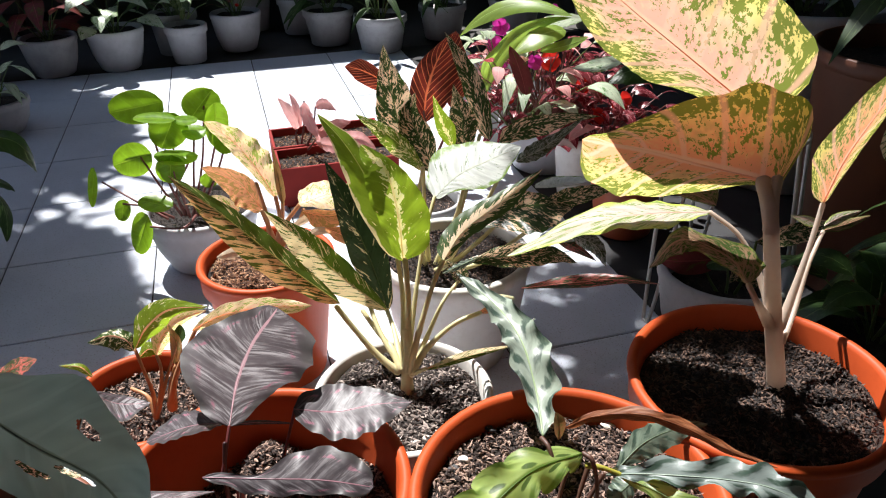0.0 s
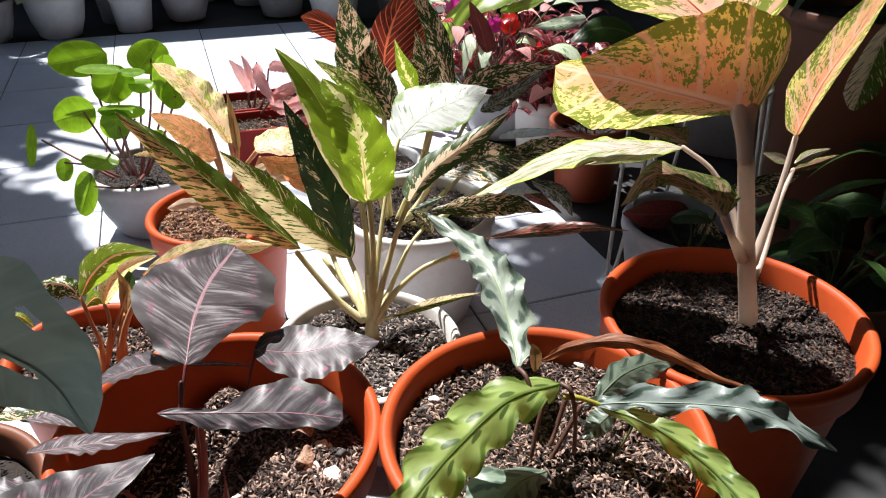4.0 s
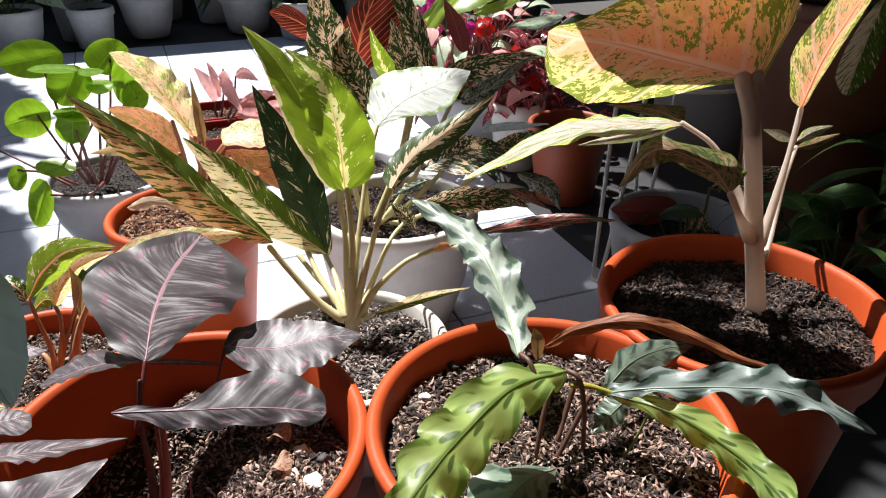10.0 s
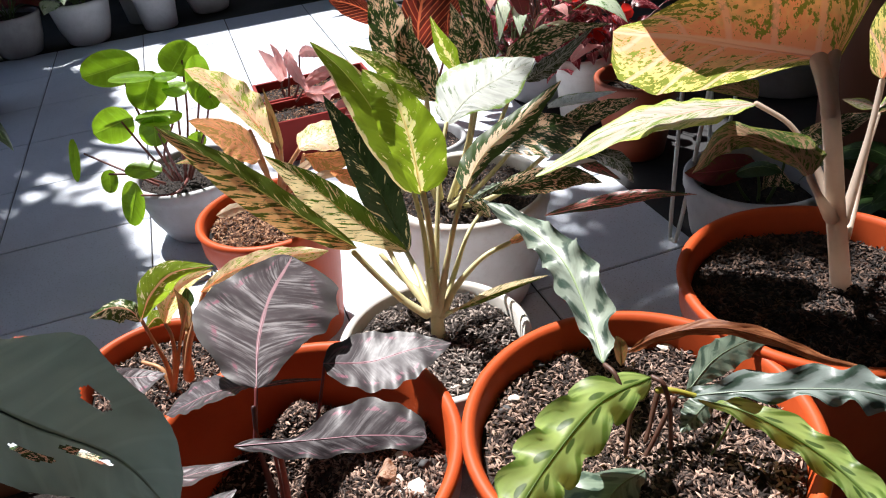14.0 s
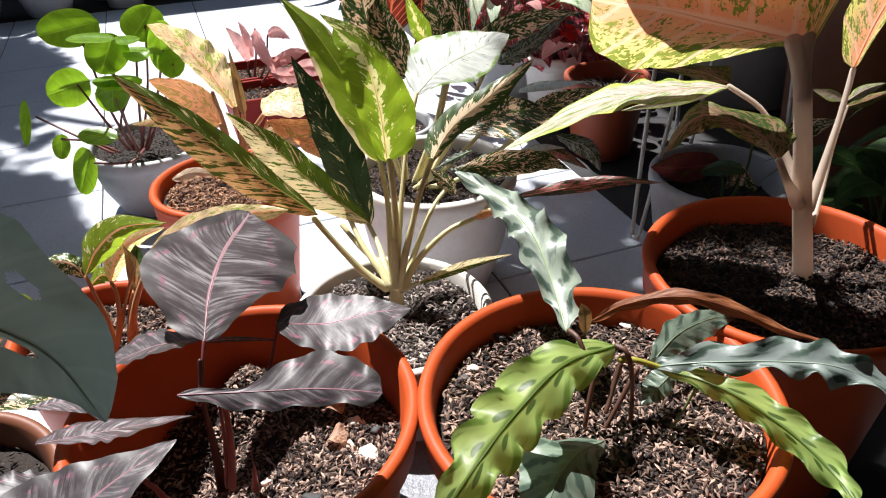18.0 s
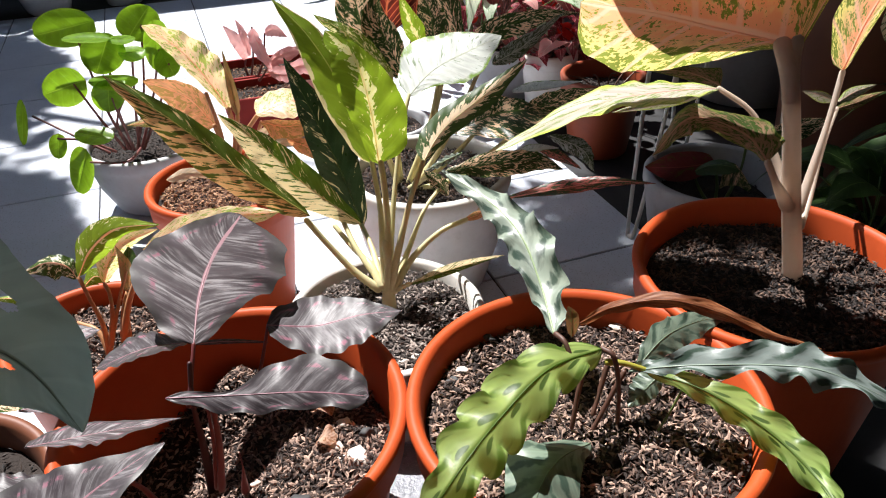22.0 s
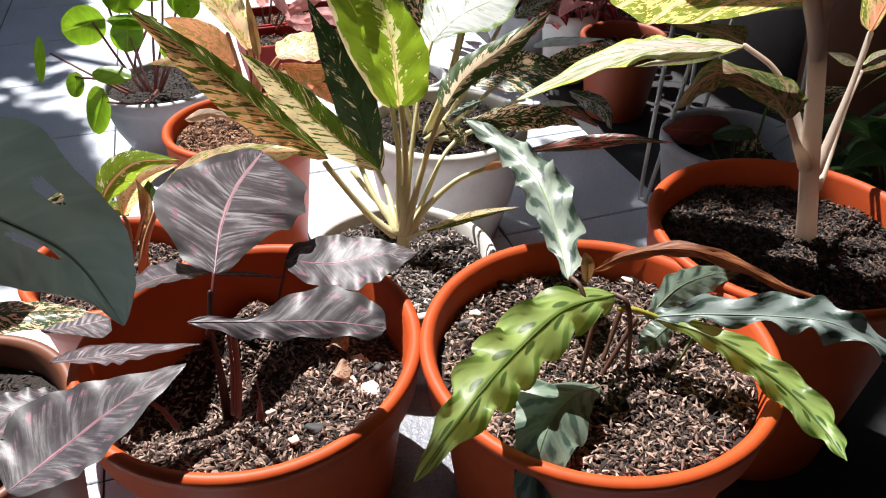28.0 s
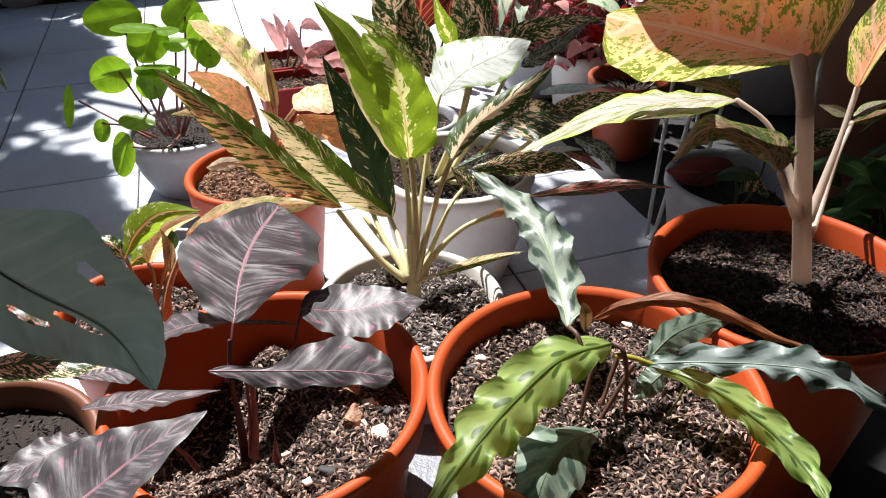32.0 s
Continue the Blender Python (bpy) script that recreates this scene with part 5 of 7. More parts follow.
blade(agl_dark, m_dark_spot, [(0.048, 1.050, 0.349), (0.027, 1.060, 0.416), (0.004, 1.070, 0.465), (-0.020, 1.080, 0.508)], (-0.871, 0.207, -0.446), (0.860, 0.447, 0.247), (0.0150, 0.0168, 0.0140, 0.0093, 0.0037), (0.0122, 0.0187, 0.0177, 0.0130, 0.0046), wave=0.002)
blade(agl_dark, m_dark_spot, [(0.011, 1.000, 0.353), (0.006, 1.010, 0.402), (-0.006, 1.020, 0.446)], (-0.934, 0.244, -0.261), (0.915, 0.401, 0.034), (0.0181, 0.0216, 0.0198, 0.0126, 0.0045), (0.0162, 0.0234, 0.0198, 0.0108, 0.0036), wave=0.002)
blade(agl_dark, m_lime, [(-0.006, 0.985, 0.363), (-0.022, 0.988, 0.402), (-0.034, 0.990, 0.440)], (-0.829, 0.325, -0.455), (0.856, 0.479, 0.196), (0.0096, 0.0135, 0.0115, 0.0076, 0.0029), (0.0107, 0.0159, 0.0124, 0.0070, 0.0026))
blade(agl_dark, m_dark_spot, [(0.063, 1.020, 0.357), (0.111, 1.037, 0.374), (0.163, 1.053, 0.384), (0.218, 1.070, 0.380)], (-0.203, 0.652, 0.731), (0.264, -0.012, -0.964), (0.0166, 0.0195, 0.0121, 0.0075, 0.0029), (0.0092, 0.0167, 0.0187, 0.0104, 0.0038), wave=0.002)
blade(agl_dark, m_shine_dark, [(0.088, 1.000, 0.334), (0.129, 1.015, 0.350), (0.188, 1.030, 0.391)], (-0.514, 0.506, 0.692), (0.545, -0.184, -0.818), (0.0078, 0.0140, 0.0140, 0.0088, 0.0035), (0.0070, 0.0114, 0.0105, 0.0070, 0.0026), wave=0.002)
blade(agl_dark, m_lime_speck, [(-0.046, 0.960, 0.336), (-0.095, 0.970, 0.385), (-0.145, 0.980, 0.415)], (-0.628, -0.012, -0.778), (0.548, 0.645, 0.533), (0.0088, 0.0176, 0.0185, 0.0114, 0.0053), (0.0070, 0.0132, 0.0123, 0.0088, 0.0035), wave=0.002)
blade(agl_dark, m_dark_spot, [(0.030, 0.930, 0.264), (0.075, 0.950, 0.277), (0.124, 0.970, 0.277), (0.176, 0.990, 0.263)], (-0.345, 0.850, 0.399), (0.374, -0.918, -0.131), (0.0144, 0.0280, 0.0315, 0.0234, 0.0098), (0.0229, 0.0607, 0.0673, 0.0534, 0.0181), wave=0.002)
blade(agl_dark, m_shine, [(0.118, 1.000, 0.291), (0.168, 1.020, 0.290), (0.223, 1.040, 0.289)], (-0.356, 0.934, 0.011), (0.348, -0.899, 0.265), (0.0165, 0.0251, 0.0253, 0.0192, 0.0086), (0.0163, 0.0248, 0.0250, 0.0168, 0.0085))
blade(agl_dark, m_dark_spot, [(0.125, 0.980, 0.269), (0.184, 1.000, 0.277), (0.250, 1.020, 0.284)], (-0.159, 0.684, 0.712), (0.281, -0.058, -0.958), (0.0086, 0.0157, 0.0158, 0.0124, 0.0054), (0.0086, 0.0139, 0.0140, 0.0106, 0.0045), wave=0.002)
blade(agl_dark, m_dark_spot, [(0.016, 0.860, 0.243), (0.076, 0.867, 0.247), (0.135, 0.873, 0.247), (0.172, 0.880, 0.229)], (0.053, 0.655, 0.754), (0.005, -0.193, -0.981), (0.0060, 0.0166, 0.0152, 0.0108, 0.0047), (0.0075, 0.0166, 0.0183, 0.0131, 0.0047), wave=0.002)
blade(agl_dark, m_red_edge, [(0.092, 0.840, 0.211), (0.157, 0.823, 0.231), (0.215, 0.807, 0.247), (0.268, 0.790, 0.251)], (0.029, 0.801, 0.598), (0.128, -0.157, -0.979), (0.0056, 0.0111, 0.0102, 0.0063, 0.0023), (0.0031, 0.0076, 0.0091, 0.0060, 0.0023), wave=0.001)
blade(agl_dark, m_shine_dark, [(0.156, 0.900, 0.269), (0.198, 0.890, 0.252), (0.214, 0.880, 0.224)], (0.671, 0.497, 0.550), (-0.536, 0.109, -0.837), (0.0064, 0.0113, 0.0113, 0.0081, 0.0032), (0.0064, 0.0137, 0.0129, 0.0097, 0.0041), wave=0.002)
blade(agl_dark, m_dark_spot, [(0.019, 0.800, 0.240), (0.006, 0.810, 0.254), (-0.010, 0.820, 0.266)], (-0.697, 0.028, -0.716), (0.707, 0.581, 0.404), (0.0044, 0.0102, 0.0110, 0.0073, 0.0029), (0.0044, 0.0102, 0.0103, 0.0073, 0.0029))
blade(agl_dark, m_red_edge, [(0.147, 0.950, 0.229), (0.178, 0.945, 0.218), (0.210, 0.940, 0.198)], (0.488, 0.596, 0.638), (-0.368, 0.011, -0.930), (0.0043, 0.0077, 0.0077, 0.0052, 0.0026), (0.0043, 0.0085, 0.0086, 0.0060, 0.0026))
blade(agl_dark, m_shine, [(0.120, 0.930, 0.232), (0.149, 0.940, 0.233), (0.178, 0.950, 0.227)], (-0.326, 0.945, 0.012), (0.335, -0.905, 0.263), (0.0088, 0.0142, 0.0143, 0.0108, 0.0054), (0.0131, 0.0210, 0.0211, 0.0159, 0.0080))
stalk(agl_dark, [(-0.046, 0.970, 0.165), (-0.050, 0.980, 0.260), (-0.051, 0.990, 0.335)], 0.0050, 0.0030, m_petiole_cream)
stalk(agl_dark, [(-0.033, 0.980, 0.159), (0.004, 1.000, 0.250), (0.033, 1.030, 0.364)], 0.0050, 0.0030, m_petiole_cream)
stalk(agl_dark, [(-0.037, 0.970, 0.165), (0.000, 0.985, 0.257), (0.023, 1.000, 0.358)], 0.0050, 0.0030, m_petiole_cream)
stalk(agl_dark, [(-0.028, 0.970, 0.163), (0.026, 0.990, 0.235), (0.082, 1.020, 0.340)], 0.0050, 0.0030, m_petiole_cream)
stalk(agl_dark, [(-0.032, 0.960, 0.167), (-0.008, 0.940, 0.203), (0.010, 0.930, 0.242)], 0.0050, 0.0030, m_petiole_cream)
stalk(agl_dark, [(-0.023, 0.970, 0.161), (0.044, 0.980, 0.220), (0.104, 1.000, 0.283)], 0.0050, 0.0030, m_petiole_cream)
stalk(agl_dark, [(-0.050, 0.965, 0.166), (-0.064, 0.960, 0.251), (-0.049, 0.960, 0.340)], 0.0050, 0.0030, m_petiole_cream)
stalk(agl_dark, [(-0.027, 0.950, 0.169), (0.035, 0.930, 0.198), (0.102, 0.930, 0.251)], 0.0050, 0.0030, m_petiole_cream)
stalk(agl_dark, [(-0.018, 0.950, 0.166), (0.035, 0.900, 0.167), (0.082, 0.860, 0.181)], 0.0050, 0.0030, m_petiole_cream)
stalk(agl_dark, [(-0.036, 0.955, 0.168), (-0.020, 0.920, 0.196), (-0.006, 0.900, 0.216)], 0.0050, 0.0030, m_petiole_cream)

leaf(pilea, m_pilea, (-0.542, 1.244, 0.348), (-0.592, 1.240, 0.338), (-0.642, 1.236, 0.329), (-0.016, 0.011, 0.028), (0.016, -0.011, -0.028), 0.50, 0.0000, shape=1)
leaf(pilea, m_pilea, (-0.498, 1.250, 0.314), (-0.478, 1.260, 0.338), (-0.457, 1.270, 0.362), (-0.032, 0.006, 0.015), (0.032, -0.006, -0.015), 0.50, 0.0000, shape=1)
leaf(pilea, m_pilea, (-0.517, 1.229, 0.331), (-0.532, 1.220, 0.301), (-0.548, 1.211, 0.270), (-0.035, 0.003, 0.011), (0.035, -0.003, -0.011), 0.50, 0.0000, shape=1)
leaf(pilea, m_pilea, (-0.563, 1.200, 0.264), (-0.601, 1.200, 0.253), (-0.640, 1.200, 0.241), (-0.005, -0.000, 0.032), (0.006, 0.000, -0.033), 0.50, 0.0000, shape=1)
leaf(pilea, m_pilea, (-0.549, 1.175, 0.268), (-0.510, 1.180, 0.268), (-0.471, 1.185, 0.268), (-0.017, 0.030, 0.003), (0.017, -0.030, -0.003), 0.50, 0.0000, shape=1)
leaf(pilea, m_pilea, (-0.512, 1.165, 0.276), (-0.520, 1.170, 0.247), (-0.528, 1.175, 0.217), (-0.028, 0.000, 0.000), (0.028, 0.000, -0.000), 0.50, 0.0000, shape=1)
leaf(pilea, m_pilea, (-0.700, 1.240, 0.219), (-0.713, 1.240, 0.178), (-0.726, 1.240, 0.136), (-0.007, 0.000, 0.011), (0.007, 0.000, -0.011), 0.50, 0.0000, shape=1)
leaf(pilea, m_pilea, (-0.636, 1.200, 0.172), (-0.643, 1.200, 0.149), (-0.650, 1.200, 0.125), (-0.016, 0.000, 0.002), (0.016, 0.000, -0.002), 0.50, 0.0000, shape=1)
leaf(pilea, m_pilea, (-0.589, 1.184, 0.148), (-0.606, 1.180, 0.110), (-0.624, 1.176, 0.072), (-0.015, 0.002, 0.022), (0.015, -0.002, -0.022), 0.50, 0.0000, shape=1)
leaf(pilea, m_pilea, (-0.528, 1.163, 0.175), (-0.562, 1.170, 0.178), (-0.596, 1.177, 0.182), (0.006, 0.019, 0.008), (-0.006, -0.019, -0.008), 0.50, 0.0000, shape=1)
leaf(pilea, m_pilea, (-0.445, 1.240, 0.347), (-0.449, 1.240, 0.304), (-0.452, 1.240, 0.261), (0.024, 0.000, 0.007), (-0.024, 0.000, -0.007), 0.50, 0.0000, shape=1)
leaf(pilea, m_pilea, (-0.499, 1.200, 0.303), (-0.481, 1.210, 0.304), (-0.462, 1.220, 0.305), (-0.017, 0.028, 0.004), (0.017, -0.028, -0.004), 0.50, 0.0000, shape=1)
leaf(pilea, m_pilea, (-0.441, 1.229, 0.301), (-0.431, 1.220, 0.281), (-0.420, 1.211, 0.262), (0.020, 0.005, 0.011), (-0.020, -0.005, -0.011), 0.50, 0.0000, shape=1)
leaf(pilea, m_pilea, (-0.499, 1.185, 0.334), (-0.539, 1.190, 0.334), (-0.580, 1.195, 0.334), (-0.005, 0.030, 0.000), (0.005, -0.030, 0.000), 0.50, 0.0000, shape=1)
leaf(pilea, m_pilea, (-0.510, 1.200, 0.330), (-0.488, 1.200, 0.330), (-0.465, 1.200, 0.330), (-0.011, 0.030, -0.001), (0.011, -0.030, 0.001), 0.50, 0.0000, shape=1)
leaf(pilea, m_pilea, (-0.484, 1.230, 0.212), (-0.478, 1.230, 0.198), (-0.472, 1.230, 0.184), (0.017, 0.000, 0.008), (-0.017, 0.000, -0.008), 0.50, 0.0000, shape=1)
stalk(pilea, [(-0.529, 1.220, 0.129), (-0.543, 1.200, 0.212), (-0.571, 1.230, 0.322)], 0.0028, 0.0020, m_petiole_wine)
stalk(pilea, [(-0.522, 1.230, 0.124), (-0.493, 1.250, 0.224), (-0.474, 1.260, 0.333)], 0.0028, 0.0020, m_petiole_wine)
stalk(pilea, [(-0.525, 1.220, 0.129), (-0.528, 1.210, 0.207), (-0.528, 1.220, 0.287)], 0.0028, 0.0020, m_petiole_wine)
stalk(pilea, [(-0.531, 1.200, 0.139), (-0.553, 1.190, 0.199), (-0.584, 1.200, 0.257)], 0.0028, 0.0020, m_petiole_wine)
stalk(pilea, [(-0.515, 1.200, 0.136), (-0.515, 1.180, 0.198), (-0.515, 1.170, 0.242)], 0.0028, 0.0020, m_petiole_wine)
stalk(pilea, [(-0.550, 1.180, 0.142), (-0.617, 1.200, 0.171), (-0.691, 1.240, 0.189)], 0.0028, 0.0020, m_petiole_wine)
stalk(pilea, [(-0.543, 1.190, 0.139), (-0.588, 1.190, 0.161), (-0.639, 1.200, 0.163)], 0.0028, 0.0020, m_petiole_wine)
stalk(pilea, [(-0.518, 1.240, 0.121), (-0.484, 1.250, 0.201), (-0.447, 1.240, 0.296)], 0.0028, 0.0020, m_petiole_wine)
stalk(pilea, [(-0.525, 1.200, 0.139), (-0.527, 1.190, 0.193), (-0.499, 1.200, 0.245)], 0.0028, 0.0020, m_petiole_wine)
stalk(pilea, [(-0.511, 1.230, 0.124), (-0.462, 1.230, 0.209), (-0.429, 1.220, 0.279)], 0.0028, 0.0020, m_petiole_wine)
stalk(pilea, [(-0.508, 1.210, 0.134), (-0.506, 1.160, 0.138), (-0.529, 1.155, 0.134), (-0.581, 1.170, 0.130)], 0.0028, 0.0020, m_petiole_wine)
stalk(pilea, [(-0.519, 1.230, 0.124), (-0.501, 1.220, 0.214), (-0.481, 1.210, 0.302)], 0.0028, 0.0020, m_petiole_wine)

# bits on the soil of the two front pots
pebble(calathea_purple, "shell", (-0.070, 0.405, 0.226), 0.0150, m_shell, 1, 0.35, "bleached white shell")
pebble(calathea_purple, "shell", (-0.083, 0.420, 0.225), 0.0072, m_shell, 2, 0.7, "broken pinkish shell")
pebble(calathea_purple, "shell", (-0.079, 0.447, 0.222), 0.0079, m_shell, 9, 0.8, "broken pinkish shell")
pebble(calathea_purple, "pebble", (-0.062, 0.432, 0.226), 0.0065, m_pebble, 3)
pebble(calathea_purple, "pebble", (-0.086, 0.424, 0.225), 0.0050, m_pebble, 4)
pebble(calathea_purple, "pebble", (-0.118, 0.352, 0.232), 0.0050, m_shell, 5)
pebble(calathea_purple, "pebble", (-0.142, 0.385, 0.225), 0.0043, m_shell, 6)
pebble(calathea_purple, "charcoal", (-0.104, 0.362, 0.232), 0.0086, m_pebble, 7, 0.4, "black flake of charcoal")
pebble(calathea_green, "pebble", (0.165, 0.536, 0.240), 0.0079, m_shell, 8, 0.45, "pale flat pebble")
pebble(calathea_green, "pebble", (0.183, 0.540, 0.240), 0.0065, m_pebble, 10)
pebble(calathea_green, "pebble", (0.187, 0.527, 0.240), 0.0043, m_pebble, 11)
pebble(calathea_green, "pebble", (0.046, 0.525, 0.241), 0.0065, m_pebble, 12)
pebble(calathea_green, "pebble", (0.012, 0.470, 0.243), 0.0072, m_pebble, 13)
pebble(calathea_green, "shard", (0.066, 0.540, 0.240), 0.0050, m_ember, 14, 0.6, "reddish plastic shard")
pebble(calathea_green, "pebble", (0.020, 0.482, 0.243), 0.0058, m_shell, 15)
pebble(agl_green, "shell", (-0.022, 0.580, 0.176), 0.0065, m_shell, 16, 0.5, "bleached white shell")
pebble(agl_green, "shell", (-0.036, 0.574, 0.176), 0.0058, m_shell, 17, 0.5, "bleached white shell")

for rib, lv, rv in (([(-0.100, 0.428, 0.222), (-0.094, 0.424, 0.232), (-0.084, 0.420, 0.229)], (0.3, 0.9, 0.3), (-0.3, -0.9, 0.2)), ([(-0.108, 0.462, 0.218), (-0.098, 0.456, 0.234), (-0.090, 0.450, 0.228)], (0.2, 0.9, 0.3), (-0.3, -0.8, 0.4))):
    blade(calathea_purple, m_petal_dry, rib, lv, rv, (0.005, 0.009, 0.010, 0.009, 0.006), (0.005, 0.008, 0.009, 0.008, 0.005), wave=0.0015, beats=2.0)

# slate block between the two front pots
block = thing("slate_block", "rough black speckled slate block between two orange pots", "stone block", (-0.03, 0.44, 0.0))
rng = random.Random(5)
verts, faces = [], []
for k, z in enumerate((0.0, 0.05, 0.088, 0.092)):
    for i in range(12):
        a = 2 * math.pi * i / 12
        c, s = math.cos(a), math.sin(a)
        w = (abs(c) ** 4 + abs(s) ** 4) ** -0.25 * (0.94 if k == 3 else 1.0)
        verts.append((-0.025 + 0.040 * w * c + rng.uniform(-0.003, 0.003), 0.43 + 0.12 * w * s + rng.uniform(-0.003, 0.003), z + rng.uniform(0, 0.003) * (k > 1)))
for k in range(3):
    for i in range(12):
        j = (i + 1) % 12
        faces.append((k * 12 + i, k * 12 + j, k * 12 + 12 + j, k * 12 + 12 + i))
faces.append(tuple(range(36, 48)))
mesh_part("stone", verts, faces, m_block, block, smooth=False)

# the vine leaf close to the eye
monstera = thing("climbing_plant", "dull green slotted leaf of a climbing plant in shade", "climbing plant", (-0.42, 0.02, 0.0))
stalk(monstera, [(-0.42, 0.02, 0.0), (-0.40, 0.03, 0.35), (-0.38, 0.04, 0.55), (-0.38, 0.04, 0.62)], 0.008, 0.005, m_petiole_green, "stem")


blade(monstera, m_monstera, [(-0.201, 0.205, 0.555), (-0.171, 0.201, 0.529), (-0.140, 0.196, 0.511), (-0.126, 0.192, 0.482)], (0.453, 0.819, 0.353), (-0.645, -0.545, -0.535), (0.0216, 0.0356, 0.0298, 0.0224, 0.0120), (0.0193, 0.0220, 0.0202, 0.0166, 0.0033), wave=0.004, rt=0.7, beats=2.0, slots=((0.56, 0.16, 0.1, 0.075), (0.4, 0.42, 0.07, 0.07), (0.5, -0.55, 0.06, 0.1)), along=110, across=60, quilt=0.0022, curl=0.16)
stalk(monstera, [(-0.246, 0.210, 0.532), (-0.218, 0.207, 0.551), (-0.201, 0.205, 0.555)], 0.0031, 0.0023, m_petiole_green)


# ---- things behind ----
def scatter_leaves(parent, material, centre, count, length, width, spread, rise, seed, droop=0.35, stalk_mat=None, start=0.02):
    """A rosette of arching leaves from one crown; each leaf is a part."""
    rng = random.Random(seed)
    c = Vector(centre)
    for i in range(count):
        a = 2.399 * i + rng.uniform(-0.5, 0.5)
        out = Vector((math.cos(a), math.sin(a), 0))
        e = rng.uniform(*rise)
        root = c + out * rng.uniform(0, start)
        foot = root + out * spread * rng.uniform(0.25, 0.9) + Vector((0, 0, e))
        ln = length * rng.uniform(0.7, 1.2)
        way = (out + Vector((rng.uniform(-0.5, 0.5), rng.uniform(-0.5, 0.5), rng.uniform(-0.2, 0.7)))).normalized()
        mid = foot + way * ln * 0.5
        tip = foot + way * ln + Vector((0, 0, -droop * ln * rng.uniform(0.6, 1.4)))
        side = way.cross(Vector((rng.uniform(-0.4, 0.4), rng.uniform(-0.4, 0.4), 1))).normalized() * (width * rng.uniform(0.8, 1.2) / 2)
        leaf(parent, material, foot, mid, tip, -side, side, 0.42, 0.0, along=8, across=4, rib=False)
        if stalk_mat:
            stalk(parent, [root, (root + foot) / 2 + Vector((0, 0, 0.01)), foot], 0.0022, 0.0014, stalk_mat, sides=5)


BACK = "row of pots along the wall"
# white pots here take grey plastic, toned down for the shade
back_row = [
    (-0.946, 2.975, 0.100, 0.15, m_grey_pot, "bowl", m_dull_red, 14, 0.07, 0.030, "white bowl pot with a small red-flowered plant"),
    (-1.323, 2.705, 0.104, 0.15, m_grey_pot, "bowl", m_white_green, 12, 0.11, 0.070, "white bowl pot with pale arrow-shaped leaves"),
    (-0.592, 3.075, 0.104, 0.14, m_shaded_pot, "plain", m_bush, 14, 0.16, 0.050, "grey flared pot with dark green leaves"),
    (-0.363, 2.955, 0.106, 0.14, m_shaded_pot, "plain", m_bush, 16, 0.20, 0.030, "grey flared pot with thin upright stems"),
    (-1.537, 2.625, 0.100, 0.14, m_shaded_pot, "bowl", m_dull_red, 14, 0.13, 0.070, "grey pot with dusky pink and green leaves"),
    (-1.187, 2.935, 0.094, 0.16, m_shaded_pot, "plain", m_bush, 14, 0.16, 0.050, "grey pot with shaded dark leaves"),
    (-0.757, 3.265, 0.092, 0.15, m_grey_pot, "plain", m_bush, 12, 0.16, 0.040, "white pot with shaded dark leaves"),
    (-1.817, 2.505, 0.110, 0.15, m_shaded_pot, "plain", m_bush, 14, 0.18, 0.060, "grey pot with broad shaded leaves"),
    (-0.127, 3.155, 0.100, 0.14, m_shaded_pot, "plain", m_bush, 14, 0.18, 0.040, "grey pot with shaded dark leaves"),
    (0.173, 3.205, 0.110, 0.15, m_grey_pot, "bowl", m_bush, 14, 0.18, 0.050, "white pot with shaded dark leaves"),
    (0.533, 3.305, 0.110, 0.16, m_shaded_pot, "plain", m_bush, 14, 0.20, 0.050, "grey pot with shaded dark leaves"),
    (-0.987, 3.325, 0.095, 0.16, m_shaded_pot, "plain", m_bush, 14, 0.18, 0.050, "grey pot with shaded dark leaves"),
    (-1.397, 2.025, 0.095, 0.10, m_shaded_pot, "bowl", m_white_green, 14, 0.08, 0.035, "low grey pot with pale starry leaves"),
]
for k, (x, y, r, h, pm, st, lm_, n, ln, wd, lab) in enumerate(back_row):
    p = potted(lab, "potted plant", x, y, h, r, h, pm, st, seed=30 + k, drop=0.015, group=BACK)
    scatter_leaves(p, lm_, (x, y, h - 0.015), n, ln, wd, 0.09, (0.02, 0.16), 100 + k, 0.4, m_petiole_green)
    if k == 0:
        for i, (dx, dz) in enumerate(((-0.05, 0.07), (0.02, 0.03), (0.05, 0.06))):
            pebble(p, "flower", (x + dx, y - 0.03, h + dz), 0.010, m_scarlet, 40 + i, 0.8, "small scarlet flower")

# striped shrub hanging over the row
shrub = potted("silver-striped shrub in a grey pot along the wall", "potted plant", -1.09, 2.80, 0.14, 0.08, 0.14, m_grey_pot, "plain", seed=60, drop=0.015, group=BACK)
scatter_leaves(shrub, m_white_green, (-1.09, 2.80, 0.16), 12, 0.08, 0.032, 0.10, (0.04, 0.16), 61, 0.5, m_petiole_green)

